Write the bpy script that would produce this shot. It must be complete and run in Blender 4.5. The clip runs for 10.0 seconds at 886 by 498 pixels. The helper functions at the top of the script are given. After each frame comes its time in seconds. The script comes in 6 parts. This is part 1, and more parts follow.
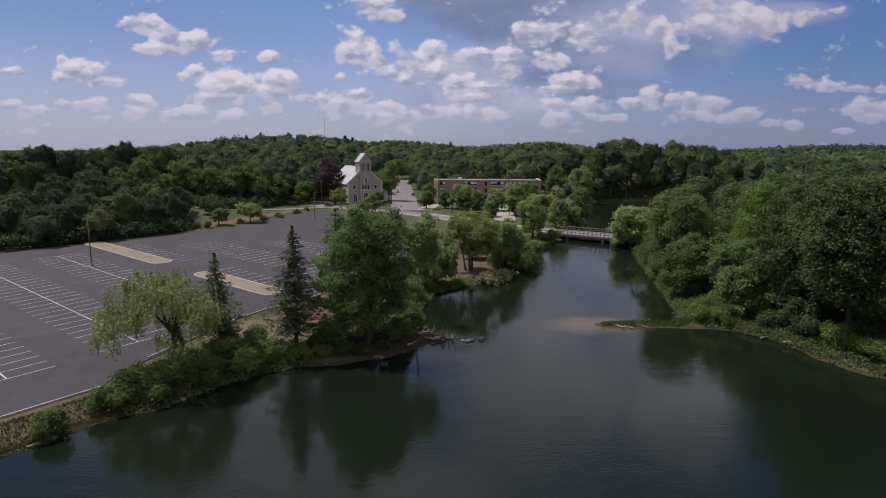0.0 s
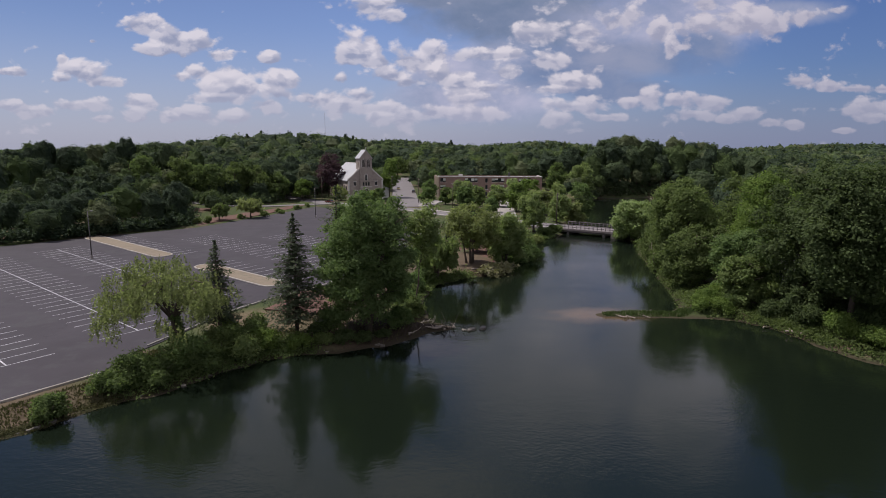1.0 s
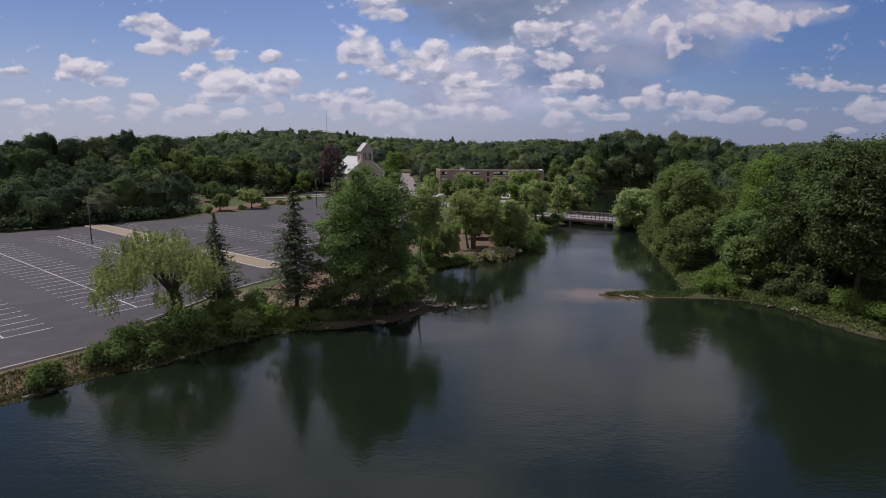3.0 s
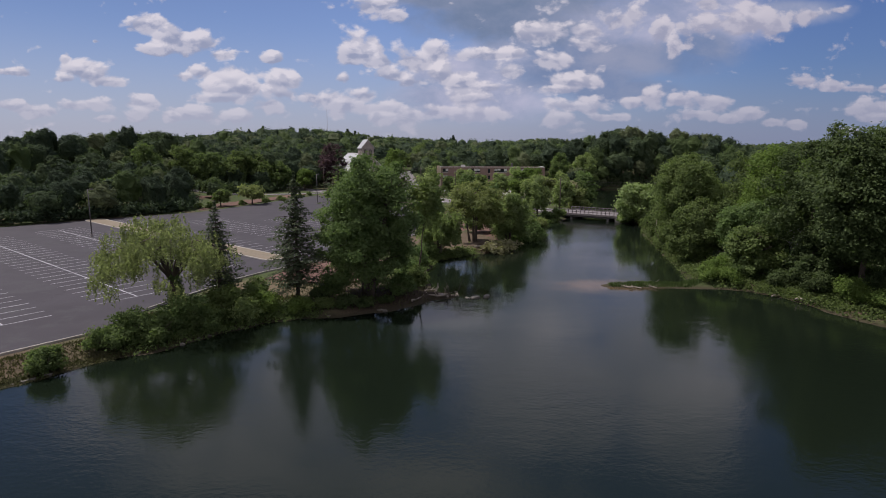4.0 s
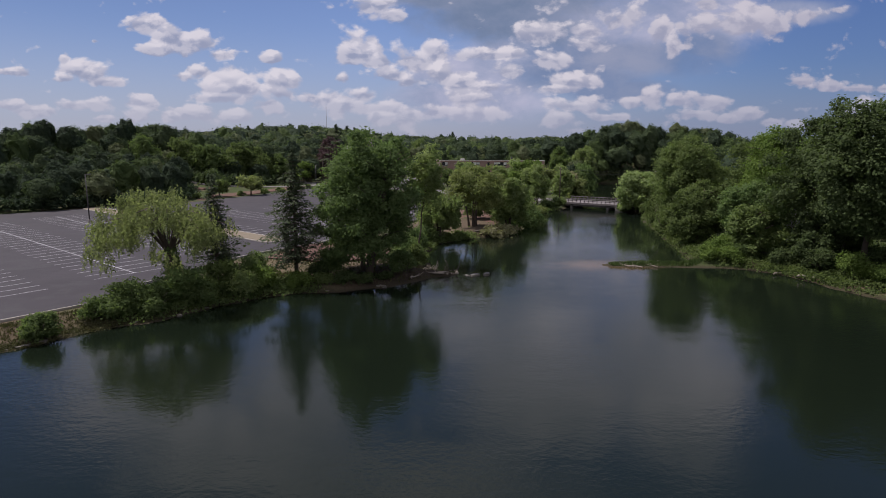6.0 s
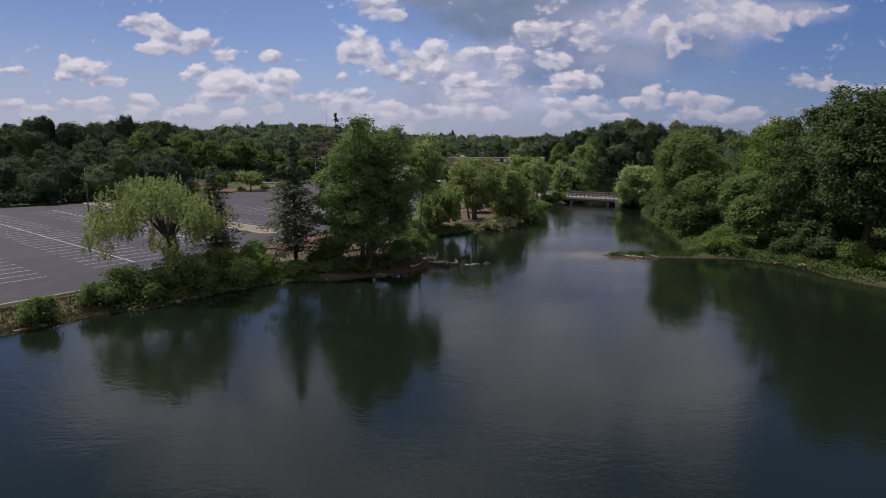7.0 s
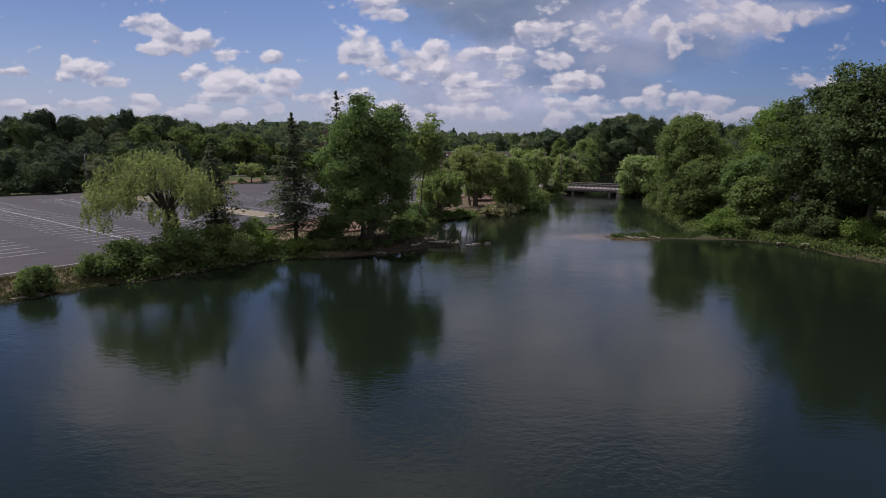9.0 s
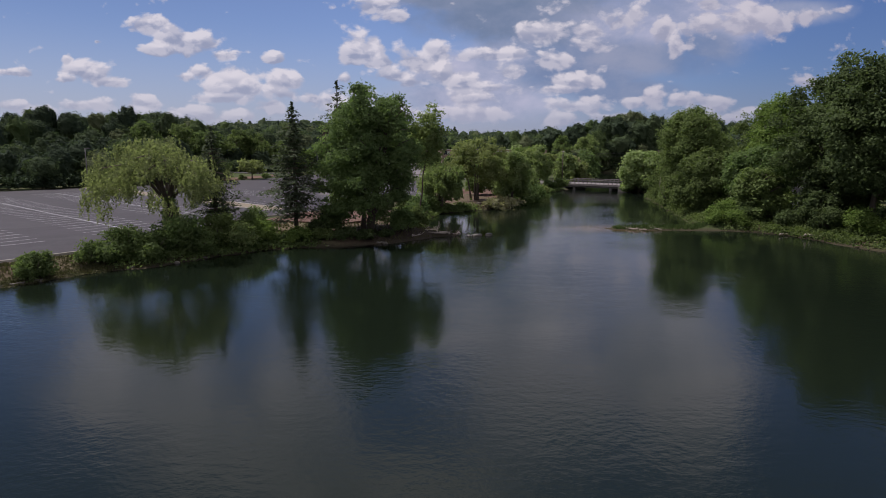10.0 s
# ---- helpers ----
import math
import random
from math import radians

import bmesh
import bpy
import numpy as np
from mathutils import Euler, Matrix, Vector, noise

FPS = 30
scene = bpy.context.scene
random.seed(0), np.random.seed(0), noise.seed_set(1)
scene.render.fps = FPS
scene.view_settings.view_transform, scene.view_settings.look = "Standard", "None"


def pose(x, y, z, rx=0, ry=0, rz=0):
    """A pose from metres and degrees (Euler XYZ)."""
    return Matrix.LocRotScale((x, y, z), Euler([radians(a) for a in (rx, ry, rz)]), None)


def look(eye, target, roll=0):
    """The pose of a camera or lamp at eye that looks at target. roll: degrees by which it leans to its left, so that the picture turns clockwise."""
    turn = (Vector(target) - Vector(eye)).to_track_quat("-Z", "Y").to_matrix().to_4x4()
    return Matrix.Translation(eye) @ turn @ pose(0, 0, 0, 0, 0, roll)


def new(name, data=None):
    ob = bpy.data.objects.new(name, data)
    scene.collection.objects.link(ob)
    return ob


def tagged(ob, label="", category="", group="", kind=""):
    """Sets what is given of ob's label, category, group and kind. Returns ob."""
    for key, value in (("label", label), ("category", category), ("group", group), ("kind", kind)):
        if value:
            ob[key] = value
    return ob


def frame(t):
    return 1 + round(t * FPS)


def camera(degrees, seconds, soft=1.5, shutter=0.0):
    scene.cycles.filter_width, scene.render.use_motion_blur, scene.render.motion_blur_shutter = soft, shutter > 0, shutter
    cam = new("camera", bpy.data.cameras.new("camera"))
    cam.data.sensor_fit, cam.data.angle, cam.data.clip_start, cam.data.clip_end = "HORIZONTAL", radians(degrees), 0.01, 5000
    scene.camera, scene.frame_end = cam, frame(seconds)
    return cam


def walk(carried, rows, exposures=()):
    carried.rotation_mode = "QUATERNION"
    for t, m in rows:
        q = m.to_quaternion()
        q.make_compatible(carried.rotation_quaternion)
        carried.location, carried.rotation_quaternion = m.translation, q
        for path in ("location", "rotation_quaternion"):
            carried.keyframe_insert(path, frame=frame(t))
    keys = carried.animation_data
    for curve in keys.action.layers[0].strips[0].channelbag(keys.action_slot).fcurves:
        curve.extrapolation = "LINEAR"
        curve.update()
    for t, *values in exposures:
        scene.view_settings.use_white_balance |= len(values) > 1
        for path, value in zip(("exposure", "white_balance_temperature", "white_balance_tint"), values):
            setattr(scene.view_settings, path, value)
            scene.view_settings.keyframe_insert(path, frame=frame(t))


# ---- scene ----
# ---- the camera: a drone that sinks straight down over the pond ----
cam = camera(74.0, 10.0, soft=0.95)
# seconds, x, y, z, yaw, pitch, roll
PATH_ROWS = [
    (0, 0.000, 0.000, 27.200, 0.000, -9.622, -0.162),
    (0.5, -0.057, 0.004, 26.406, 0.028, -9.631, -0.160),
    (1, -0.081, 0.027, 25.624, 0.041, -9.640, -0.159),
    (1.5, -0.039, 0.058, 24.811, 0.069, -9.645, -0.163),
    (2, -0.007, 0.127, 23.987, 0.120, -9.668, -0.155),
    (2.5, 0.018, 0.171, 23.178, 0.159, -9.668, -0.157),
    (4, -0.257, 0.493, 20.789, 0.238, -9.648, -0.169),
    (4.5, -0.232, 0.563, 19.975, 0.231, -9.646, -0.159),
    (5, -0.241, 0.591, 19.116, 0.223, -9.638, -0.154),
    (5.5, -0.271, 0.595, 18.314, 0.198, -9.645, -0.158),
    (7, -0.260, 0.520, 16.070, 0.173, -9.668, -0.161),
    (7.5, -0.238, 0.496, 15.348, 0.179, -9.666, -0.157),
    (8, -0.231, 0.469, 14.624, 0.201, -9.653, -0.152),
    (8.5, -0.224, 0.464, 13.892, 0.227, -9.646, -0.160),
    (9, -0.230, 0.493, 13.178, 0.272, -9.644, -0.159),
    (9.5, -0.173, 0.529, 12.467, 0.315, -9.630, -0.169),
    (10, -0.225, 0.582, 11.836, 0.362, -9.623, -0.163),
]
walk(cam, [(t, pose(x, y, z, 90 + pitch, roll, yaw)) for t, x, y, z, yaw, pitch, roll in PATH_ROWS], exposures=[(0.0, 0.0, 6180, 15), (10.0, 0.0, 6180, 15)])

# ---- world, sun ----
SUN_AZ, SUN_EL = -68.0, 60.0      # degrees: left of the way ahead, above the horizon
sun_data = bpy.data.lights.new("sun", "SUN")
sun_data.energy, sun_data.angle, sun_data.color = 5.0, radians(0.55), (1.0, 0.95, 0.86)
sun = new("sun", sun_data)
sun_to = Vector((math.sin(radians(SUN_AZ)) * math.cos(radians(SUN_EL)), math.cos(radians(SUN_AZ)) * math.cos(radians(SUN_EL)), math.sin(radians(SUN_EL))))
sun.matrix_world = look(sun_to * 400, (0, 0, 0))


class Nodes:
    """A short way to write node trees."""

    def __init__(self, tree):
        self.t = tree
        tree.nodes.clear()

    def n(self, kind, out=0, **ins):
        node = self.t.nodes.new(kind)
        for key, value in ins.items():
            if key.startswith("i_"):
                sock = node.inputs[int(key[2:])]
                if isinstance(value, bpy.types.NodeSocket):
                    self.t.links.new(value, sock)
                else:
                    sock.default_value = value
        self.last = node
        return node.outputs[out] if len(node.outputs) > out else None

    def link(self, a, b):
        self.t.links.new(a, b)

    def math(self, op, a, b=0.0, c=0.0, clamp=False):
        o = self.n("ShaderNodeMath", i_0=a, i_1=b, i_2=c)
        self.last.operation, self.last.use_clamp = op, clamp
        return o

    def vmath(self, op, a, b=(0, 0, 0), out=0):
        node = self.t.nodes.new("ShaderNodeVectorMath")
        node.operation = op
        for sock, value in zip(node.inputs, (a, b)):
            if isinstance(value, bpy.types.NodeSocket):
                self.t.links.new(value, sock)
            else:
                sock.default_value = value
        return node.outputs[out]

    def mix(self, fac, a, b, mode="MIX"):
        node = self.t.nodes.new("ShaderNodeMix")
        node.data_type, node.blend_type = "RGBA", mode
        for sock, value in ((node.inputs[0], fac), (node.inputs[6], a), (node.inputs[7], b)):
            if isinstance(value, bpy.types.NodeSocket):
                self.t.links.new(value, sock)
            else:
                sock.default_value = value if not isinstance(value, tuple) or len(value) == 4 else (*value, 1)
        return node.outputs[2]

    def ramp(self, fac, lo, hi, a=0.0, b=1.0):
        node = self.t.nodes.new("ShaderNodeMapRange")
        node.interpolation_type = "SMOOTHSTEP"
        for sock, value in zip(node.inputs, (fac, lo, hi, a, b)):
            if isinstance(value, bpy.types.NodeSocket):
                self.t.links.new(value, sock)
            else:
                sock.default_value = value
        return node.outputs[0]

    def noise(self, vec, scale, detail=3.0, rough=0.55, out=0):
        node = self.t.nodes.new("ShaderNodeTexNoise")
        if vec is not None:
            self.t.links.new(vec, node.inputs["Vector"])
        node.inputs["Scale"].default_value, node.inputs["Detail"].default_value, node.inputs["Roughness"].default_value = scale, detail, rough
        return node.outputs[out]


world = bpy.data.worlds.new("sky")
scene.world = world
world.use_nodes = True
N = Nodes(world.node_tree)
sky = N.n("ShaderNodeTexSky")
st = N.last
st.sky_type, st.sun_disc = "NISHITA", False
st.sun_elevation, st.sun_rotation = radians(SUN_EL), radians(-SUN_AZ % 360)
st.altitude, st.air_density, st.dust_density, st.ozone_density = 100, 1.0, 0.6, 1.5
way = N.n("ShaderNodeTexCoord", out=0)
sep = N.n("ShaderNodeSeparateXYZ", i_0=way)
dx, dy, dz = N.last.outputs
ahead = N.math("MAXIMUM", dy, 0.05)
cx, cz = N.math("DIVIDE", dx, ahead), N.math("DIVIDE", dz, ahead)
flat = N.n("ShaderNodeCombineXYZ", i_0=cx, i_1=cz)
wob = N.n("ShaderNodeCombineXYZ", i_0=cx, i_1=N.math("MULTIPLY", cz, 1.5))
# billows: round heads of two sizes on a slow noise
def heads(at, scale):
    """Rounded swellings, 0 in the creases to about 1 on the heads."""
    N.n("ShaderNodeTexVoronoi")
    v = N.last
    v.feature = "SMOOTH_F1"
    N.link(at, v.inputs["Vector"])
    v.inputs["Scale"].default_value, v.inputs["Smoothness"].default_value = scale, 0.35
    return N.math("SUBTRACT", 1.0, v.outputs["Distance"])


def billows(at):
    a = N.math("MULTIPLY", N.noise(at, 9.0, 5.0, 0.55), 1.2)
    b = N.math("ADD", N.math("MULTIPLY", heads(at, 26.0), 0.42), N.math("MULTIPLY", heads(at, 62.0), 0.22))
    return N.math("ADD", N.math("ADD", a, b), N.math("MULTIPLY", N.noise(at, 48.0, 6.0, 0.66), 0.50))


bent = N.vmath("ADD", wob, N.vmath("MULTIPLY", N.vmath("SUBTRACT", N.noise(wob, 8.0, 3.0, 0.5, out=1), (0.5, 0.5, 0.5)), (0.05, 0.05, 0)))
billow = billows(bent)
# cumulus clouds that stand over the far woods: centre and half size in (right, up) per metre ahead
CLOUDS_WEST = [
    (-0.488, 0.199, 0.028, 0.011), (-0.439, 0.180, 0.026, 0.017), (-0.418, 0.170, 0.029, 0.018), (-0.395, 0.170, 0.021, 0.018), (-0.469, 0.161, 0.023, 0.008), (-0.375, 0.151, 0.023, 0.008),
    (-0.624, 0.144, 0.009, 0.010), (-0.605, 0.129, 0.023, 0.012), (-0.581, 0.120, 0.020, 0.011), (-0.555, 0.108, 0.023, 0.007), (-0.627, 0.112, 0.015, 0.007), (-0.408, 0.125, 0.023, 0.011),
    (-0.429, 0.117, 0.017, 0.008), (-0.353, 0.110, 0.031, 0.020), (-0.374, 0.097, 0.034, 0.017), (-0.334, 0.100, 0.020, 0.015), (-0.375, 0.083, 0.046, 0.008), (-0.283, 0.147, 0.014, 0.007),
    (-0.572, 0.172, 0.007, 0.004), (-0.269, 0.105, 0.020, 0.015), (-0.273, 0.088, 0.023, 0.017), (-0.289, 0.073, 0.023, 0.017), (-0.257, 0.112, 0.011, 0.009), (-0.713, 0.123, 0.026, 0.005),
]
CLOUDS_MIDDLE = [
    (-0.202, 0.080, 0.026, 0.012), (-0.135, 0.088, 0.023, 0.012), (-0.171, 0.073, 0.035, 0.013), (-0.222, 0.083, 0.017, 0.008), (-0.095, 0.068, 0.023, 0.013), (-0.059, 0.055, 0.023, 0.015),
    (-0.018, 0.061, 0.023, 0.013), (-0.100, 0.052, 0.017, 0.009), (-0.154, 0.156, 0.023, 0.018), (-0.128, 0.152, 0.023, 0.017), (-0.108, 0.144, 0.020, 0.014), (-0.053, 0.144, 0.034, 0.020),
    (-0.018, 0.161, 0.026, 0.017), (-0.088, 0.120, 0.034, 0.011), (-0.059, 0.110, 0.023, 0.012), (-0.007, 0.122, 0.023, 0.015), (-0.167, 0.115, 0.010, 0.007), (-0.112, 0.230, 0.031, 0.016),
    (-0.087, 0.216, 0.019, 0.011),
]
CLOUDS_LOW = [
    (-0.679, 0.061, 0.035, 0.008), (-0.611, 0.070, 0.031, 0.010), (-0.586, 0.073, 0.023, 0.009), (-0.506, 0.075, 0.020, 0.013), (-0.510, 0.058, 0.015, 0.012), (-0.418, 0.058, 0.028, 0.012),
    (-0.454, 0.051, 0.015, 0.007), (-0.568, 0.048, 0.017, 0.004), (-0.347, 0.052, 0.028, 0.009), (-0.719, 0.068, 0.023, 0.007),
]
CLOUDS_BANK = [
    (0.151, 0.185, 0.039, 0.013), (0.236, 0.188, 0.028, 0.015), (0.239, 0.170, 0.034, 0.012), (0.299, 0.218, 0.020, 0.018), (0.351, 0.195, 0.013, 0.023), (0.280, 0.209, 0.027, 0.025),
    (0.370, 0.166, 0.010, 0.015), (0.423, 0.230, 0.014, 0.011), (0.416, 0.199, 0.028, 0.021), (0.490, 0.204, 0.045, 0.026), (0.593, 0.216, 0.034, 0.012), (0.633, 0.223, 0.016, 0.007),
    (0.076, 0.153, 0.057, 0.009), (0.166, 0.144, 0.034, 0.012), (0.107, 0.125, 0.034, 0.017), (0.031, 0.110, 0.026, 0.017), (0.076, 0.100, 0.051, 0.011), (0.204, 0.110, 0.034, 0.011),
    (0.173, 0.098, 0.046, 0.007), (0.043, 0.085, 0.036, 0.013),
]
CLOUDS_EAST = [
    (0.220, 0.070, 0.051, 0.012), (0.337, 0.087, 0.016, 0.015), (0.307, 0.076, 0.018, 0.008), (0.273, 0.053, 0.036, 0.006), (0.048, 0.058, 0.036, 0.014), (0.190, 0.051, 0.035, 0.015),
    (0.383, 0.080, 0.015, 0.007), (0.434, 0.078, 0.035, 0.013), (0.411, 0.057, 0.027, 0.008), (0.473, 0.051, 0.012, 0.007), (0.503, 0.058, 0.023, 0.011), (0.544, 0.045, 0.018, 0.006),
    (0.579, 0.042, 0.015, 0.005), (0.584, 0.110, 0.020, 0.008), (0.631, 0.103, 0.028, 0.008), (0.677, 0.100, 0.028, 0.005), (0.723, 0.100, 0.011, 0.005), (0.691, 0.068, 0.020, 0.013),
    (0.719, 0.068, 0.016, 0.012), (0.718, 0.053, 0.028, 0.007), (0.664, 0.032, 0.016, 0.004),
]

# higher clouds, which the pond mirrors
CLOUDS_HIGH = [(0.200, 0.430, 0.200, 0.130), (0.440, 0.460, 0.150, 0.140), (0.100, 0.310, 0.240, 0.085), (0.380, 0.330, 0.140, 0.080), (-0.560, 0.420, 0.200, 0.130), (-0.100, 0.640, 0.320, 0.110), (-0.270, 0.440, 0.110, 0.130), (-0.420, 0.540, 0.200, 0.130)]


def nearest(spots, lift=0.0):
    """Distance to the nearest ellipse in half sizes, up to 2; lift moves each one up by that part of its height."""
    best = None
    for u, v, ru, rv in spots:
        at = N.n("ShaderNodeMapping", i_0=flat, i_1=(u, v + lift * rv, 0), i_3=(2 * ru, 2 * rv, 1))
        N.last.vector_type = "TEXTURE"
        N.n("ShaderNodeTexGradient", i_0=at)
        N.last.gradient_type = "SPHERICAL"
        inside = N.last.outputs["Fac"]
        best = inside if best is None else N.math("MAXIMUM", best, inside)
    return N.math("MULTIPLY_ADD", best, -2.0, 2.0)


front = N.ramp(dy, 0.1, 0.3)
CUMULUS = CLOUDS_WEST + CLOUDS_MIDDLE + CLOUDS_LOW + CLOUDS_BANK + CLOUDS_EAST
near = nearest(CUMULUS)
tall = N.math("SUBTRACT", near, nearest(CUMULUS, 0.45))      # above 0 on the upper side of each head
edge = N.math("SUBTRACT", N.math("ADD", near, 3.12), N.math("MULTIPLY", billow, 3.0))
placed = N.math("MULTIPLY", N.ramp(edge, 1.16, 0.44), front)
placed = N.math("MULTIPLY", placed, N.ramp(dz, 0.02, 0.11, 0.55, 1.0))
# unseen cloud over the rest of the sky, thickened to lift shaded foliage
high = N.math("MAXIMUM", dz, 0.06)
over = N.n("ShaderNodeCombineXYZ", i_0=N.math("DIVIDE", dx, high), i_1=N.math("DIVIDE", dy, high))
strew = N.math("MULTIPLY", N.ramp(N.noise(over, 0.8, 4.0, 0.50), 0.36, 0.60), N.ramp(dz, 0.50, 0.65))
behind = N.math("MULTIPLY", N.ramp(N.noise(over, 0.35, 6.0, 0.55), 0.32, 0.50), N.ramp(dy, 0.1, -0.1))
elsewhere = N.math("MULTIPLY", N.math("MAXIMUM", strew, behind), N.ramp(dz, 0.0, 0.1))
# the great cloud bank: a grey base, a blue-grey rain veil under it and a pale spread beside it
soft = N.math("SUBTRACT", N.noise(bent, 6.0, 6.0, 0.6), 0.5)


def layer(spots, amount):
    d = nearest(spots)
    return N.math("MULTIPLY", N.math("MULTIPLY", N.ramp(N.math("ADD", d, N.math("MULTIPLY", soft, 1.5)), 1.25, 0.45), front), amount)


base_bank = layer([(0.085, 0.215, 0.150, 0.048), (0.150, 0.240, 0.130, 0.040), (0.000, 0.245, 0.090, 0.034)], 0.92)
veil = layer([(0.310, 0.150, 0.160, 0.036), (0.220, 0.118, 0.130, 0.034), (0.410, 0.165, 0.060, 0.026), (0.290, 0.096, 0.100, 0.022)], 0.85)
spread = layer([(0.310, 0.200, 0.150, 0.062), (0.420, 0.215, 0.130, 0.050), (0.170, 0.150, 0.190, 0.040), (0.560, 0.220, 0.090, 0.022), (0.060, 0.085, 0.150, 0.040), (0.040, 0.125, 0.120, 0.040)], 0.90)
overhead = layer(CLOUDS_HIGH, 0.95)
# lit from above: bright heads, grey creases and bases
up = billows(N.vmath("ADD", bent, (-0.010, 0.016, 0)))
relief = N.ramp(N.math("SUBTRACT", billow, up), -0.13, 0.13)
lit = N.math("ADD", N.math("MULTIPLY", relief, 0.50), N.math("MULTIPLY", N.ramp(tall, -0.42, 0.36), 0.50))
cloud = N.mix(lit, (0.31, 0.33, 0.43), (0.73, 0.68, 0.69))
cloud = N.mix(N.ramp(dz, 0.11, 0.02, 0.0, 0.45), cloud, (0.52, 0.475, 0.525))
cloud = N.mix(N.math("MULTIPLY", N.ramp(dx, 0.05, 0.5), 0.42), cloud, (0.40, 0.37, 0.43))
mottle = N.ramp(N.noise(bent, 7.0, 6.0, 0.6), 0.34, 0.68)
blue = N.mix(1.0, sky, (0.0540, 0.0580, 0.0765), "MULTIPLY")
away = N.ramp(dx, -0.18, 0.62, 1.36, 0.60)      # the sky is brighter towards the sun
blue = N.mix(1.0, blue, N.n("ShaderNodeCombineColor", i_0=N.math("POWER", away, 1.25), i_1=away, i_2=N.math("POWER", away, 0.75)), "MULTIPLY")
haze = N.ramp(dz, N.ramp(dx, -0.2, 0.5, 0.20, 0.13), 0.0, 0.0, 0.68)
blue = N.mix(haze, blue, N.mix(N.ramp(dx, -0.6, 0.6), (0.385, 0.40, 0.505), (0.225, 0.255, 0.385)))
colour = N.mix(overhead, blue, N.mix(mottle, (0.42, 0.43, 0.50), (0.70, 0.67, 0.70)))
colour = N.mix(spread, colour, N.mix(mottle, (0.28, 0.32, 0.44), (0.48, 0.47, 0.57)))
colour = N.mix(veil, colour, N.mix(mottle, (0.165, 0.225, 0.36), (0.27, 0.30, 0.40)))
colour = N.mix(base_bank, colour, N.mix(mottle, (0.155, 0.205, 0.300), (0.240, 0.275, 0.370)))
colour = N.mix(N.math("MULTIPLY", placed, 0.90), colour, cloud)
colour = N.mix(N.math("MULTIPLY", elsewhere, 0.92), colour, N.mix(N.ramp(N.noise(over, 2.0, 5.0), 0.35, 0.65), (0.50, 0.50, 0.56), (0.78, 0.74, 0.74)))
bg = N.n("ShaderNodeBackground", i_0=colour, i_1=1.0)
N.n("ShaderNodeOutputWorld")
N.link(bg, N.last.inputs[0])

# ---- materials ----
def material(name, colour, rough=0.8, metal=0.0, vary=0.25, scale=1.0, bump=0.0, bump_scale=None, stain=None, spread=0.0, island=False, spec=0.3, cracks=False):
    """A surface with two scales of variation; spread: how much pieces differ from one another."""
    m = bpy.data.materials.new(name)
    m.use_nodes = True
    n = Nodes(m.node_tree)
    pos = n.n("ShaderNodeNewGeometry")
    geo = n.last
    big, fine = n.noise(pos, 0.35 * scale, 4.0), n.noise(pos, 5.0 * scale, 5.0, 0.65)
    k = n.math("ADD", n.math("MULTIPLY", n.math("SUBTRACT", big, 0.5), 2 * vary), n.math("MULTIPLY", n.math("SUBTRACT", fine, 0.5), 1.6 * vary))
    if spread:
        rnd = geo.outputs["Random Per Island"] if island else n.n("ShaderNodeObjectInfo", out=5)
        k = n.math("ADD", k, n.math("MULTIPLY", n.math("SUBTRACT", rnd, 0.5), 2 * spread))
    base = n.mix(1.0, (*colour, 1), n.n("ShaderNodeCombineColor", i_0=n.math("ADD", k, 1.0), i_1=n.math("ADD", k, 1.0), i_2=n.math("ADD", k, 1.0)), "MULTIPLY")
    if stain:
        base = n.mix(n.ramp(n.noise(pos, 0.8 * scale, 5.0, 0.6), 0.48, 0.66), base, (*stain, 1))
    if cracks:
        bent = n.vmath("ADD", pos, n.vmath("MULTIPLY", n.noise(pos, 0.45, 4.0, 0.6, out=1), (5.0, 5.0, 0)))
        cell = n.n("ShaderNodeTexVoronoi")
        vor = n.last
        vor.feature = "DISTANCE_TO_EDGE"
        n.link(bent, vor.inputs["Vector"])
        vor.inputs["Scale"].default_value = 0.075
        cut = n.math("MULTIPLY", n.ramp(vor.outputs["Distance"], 0.006, 0.0025), n.ramp(n.noise(pos, 0.09, 2.0), 0.42, 0.56))
        base = n.mix(n.math("MULTIPLY", cut, 0.6), base, (0.022, 0.020, 0.021, 1))
    b = n.n("ShaderNodeBsdfPrincipled")
    p = n.last
    n.link(base, p.inputs["Base Color"])
    n.link(n.math("ADD", n.math("MULTIPLY", fine, 0.2), rough - 0.1, clamp=True), p.inputs["Roughness"])
    p.inputs["Metallic"].default_value = metal
    p.inputs["Specular IOR Level"].default_value = spec
    if bump:
        n.n("ShaderNodeBump", i_0=1.0, i_1=bump)
        bn = n.last
        n.link(n.noise(pos, bump_scale or 6.0 * scale, 5.0, 0.6), bn.inputs["Height"])
        bn.inputs["Strength"].default_value, bn.inputs["Distance"].default_value = 0.6, bump
        n.link(bn.outputs[0], p.inputs["Normal"])
    n.n("ShaderNodeOutputMaterial")
    n.link(b, n.last.inputs[0])
    return m


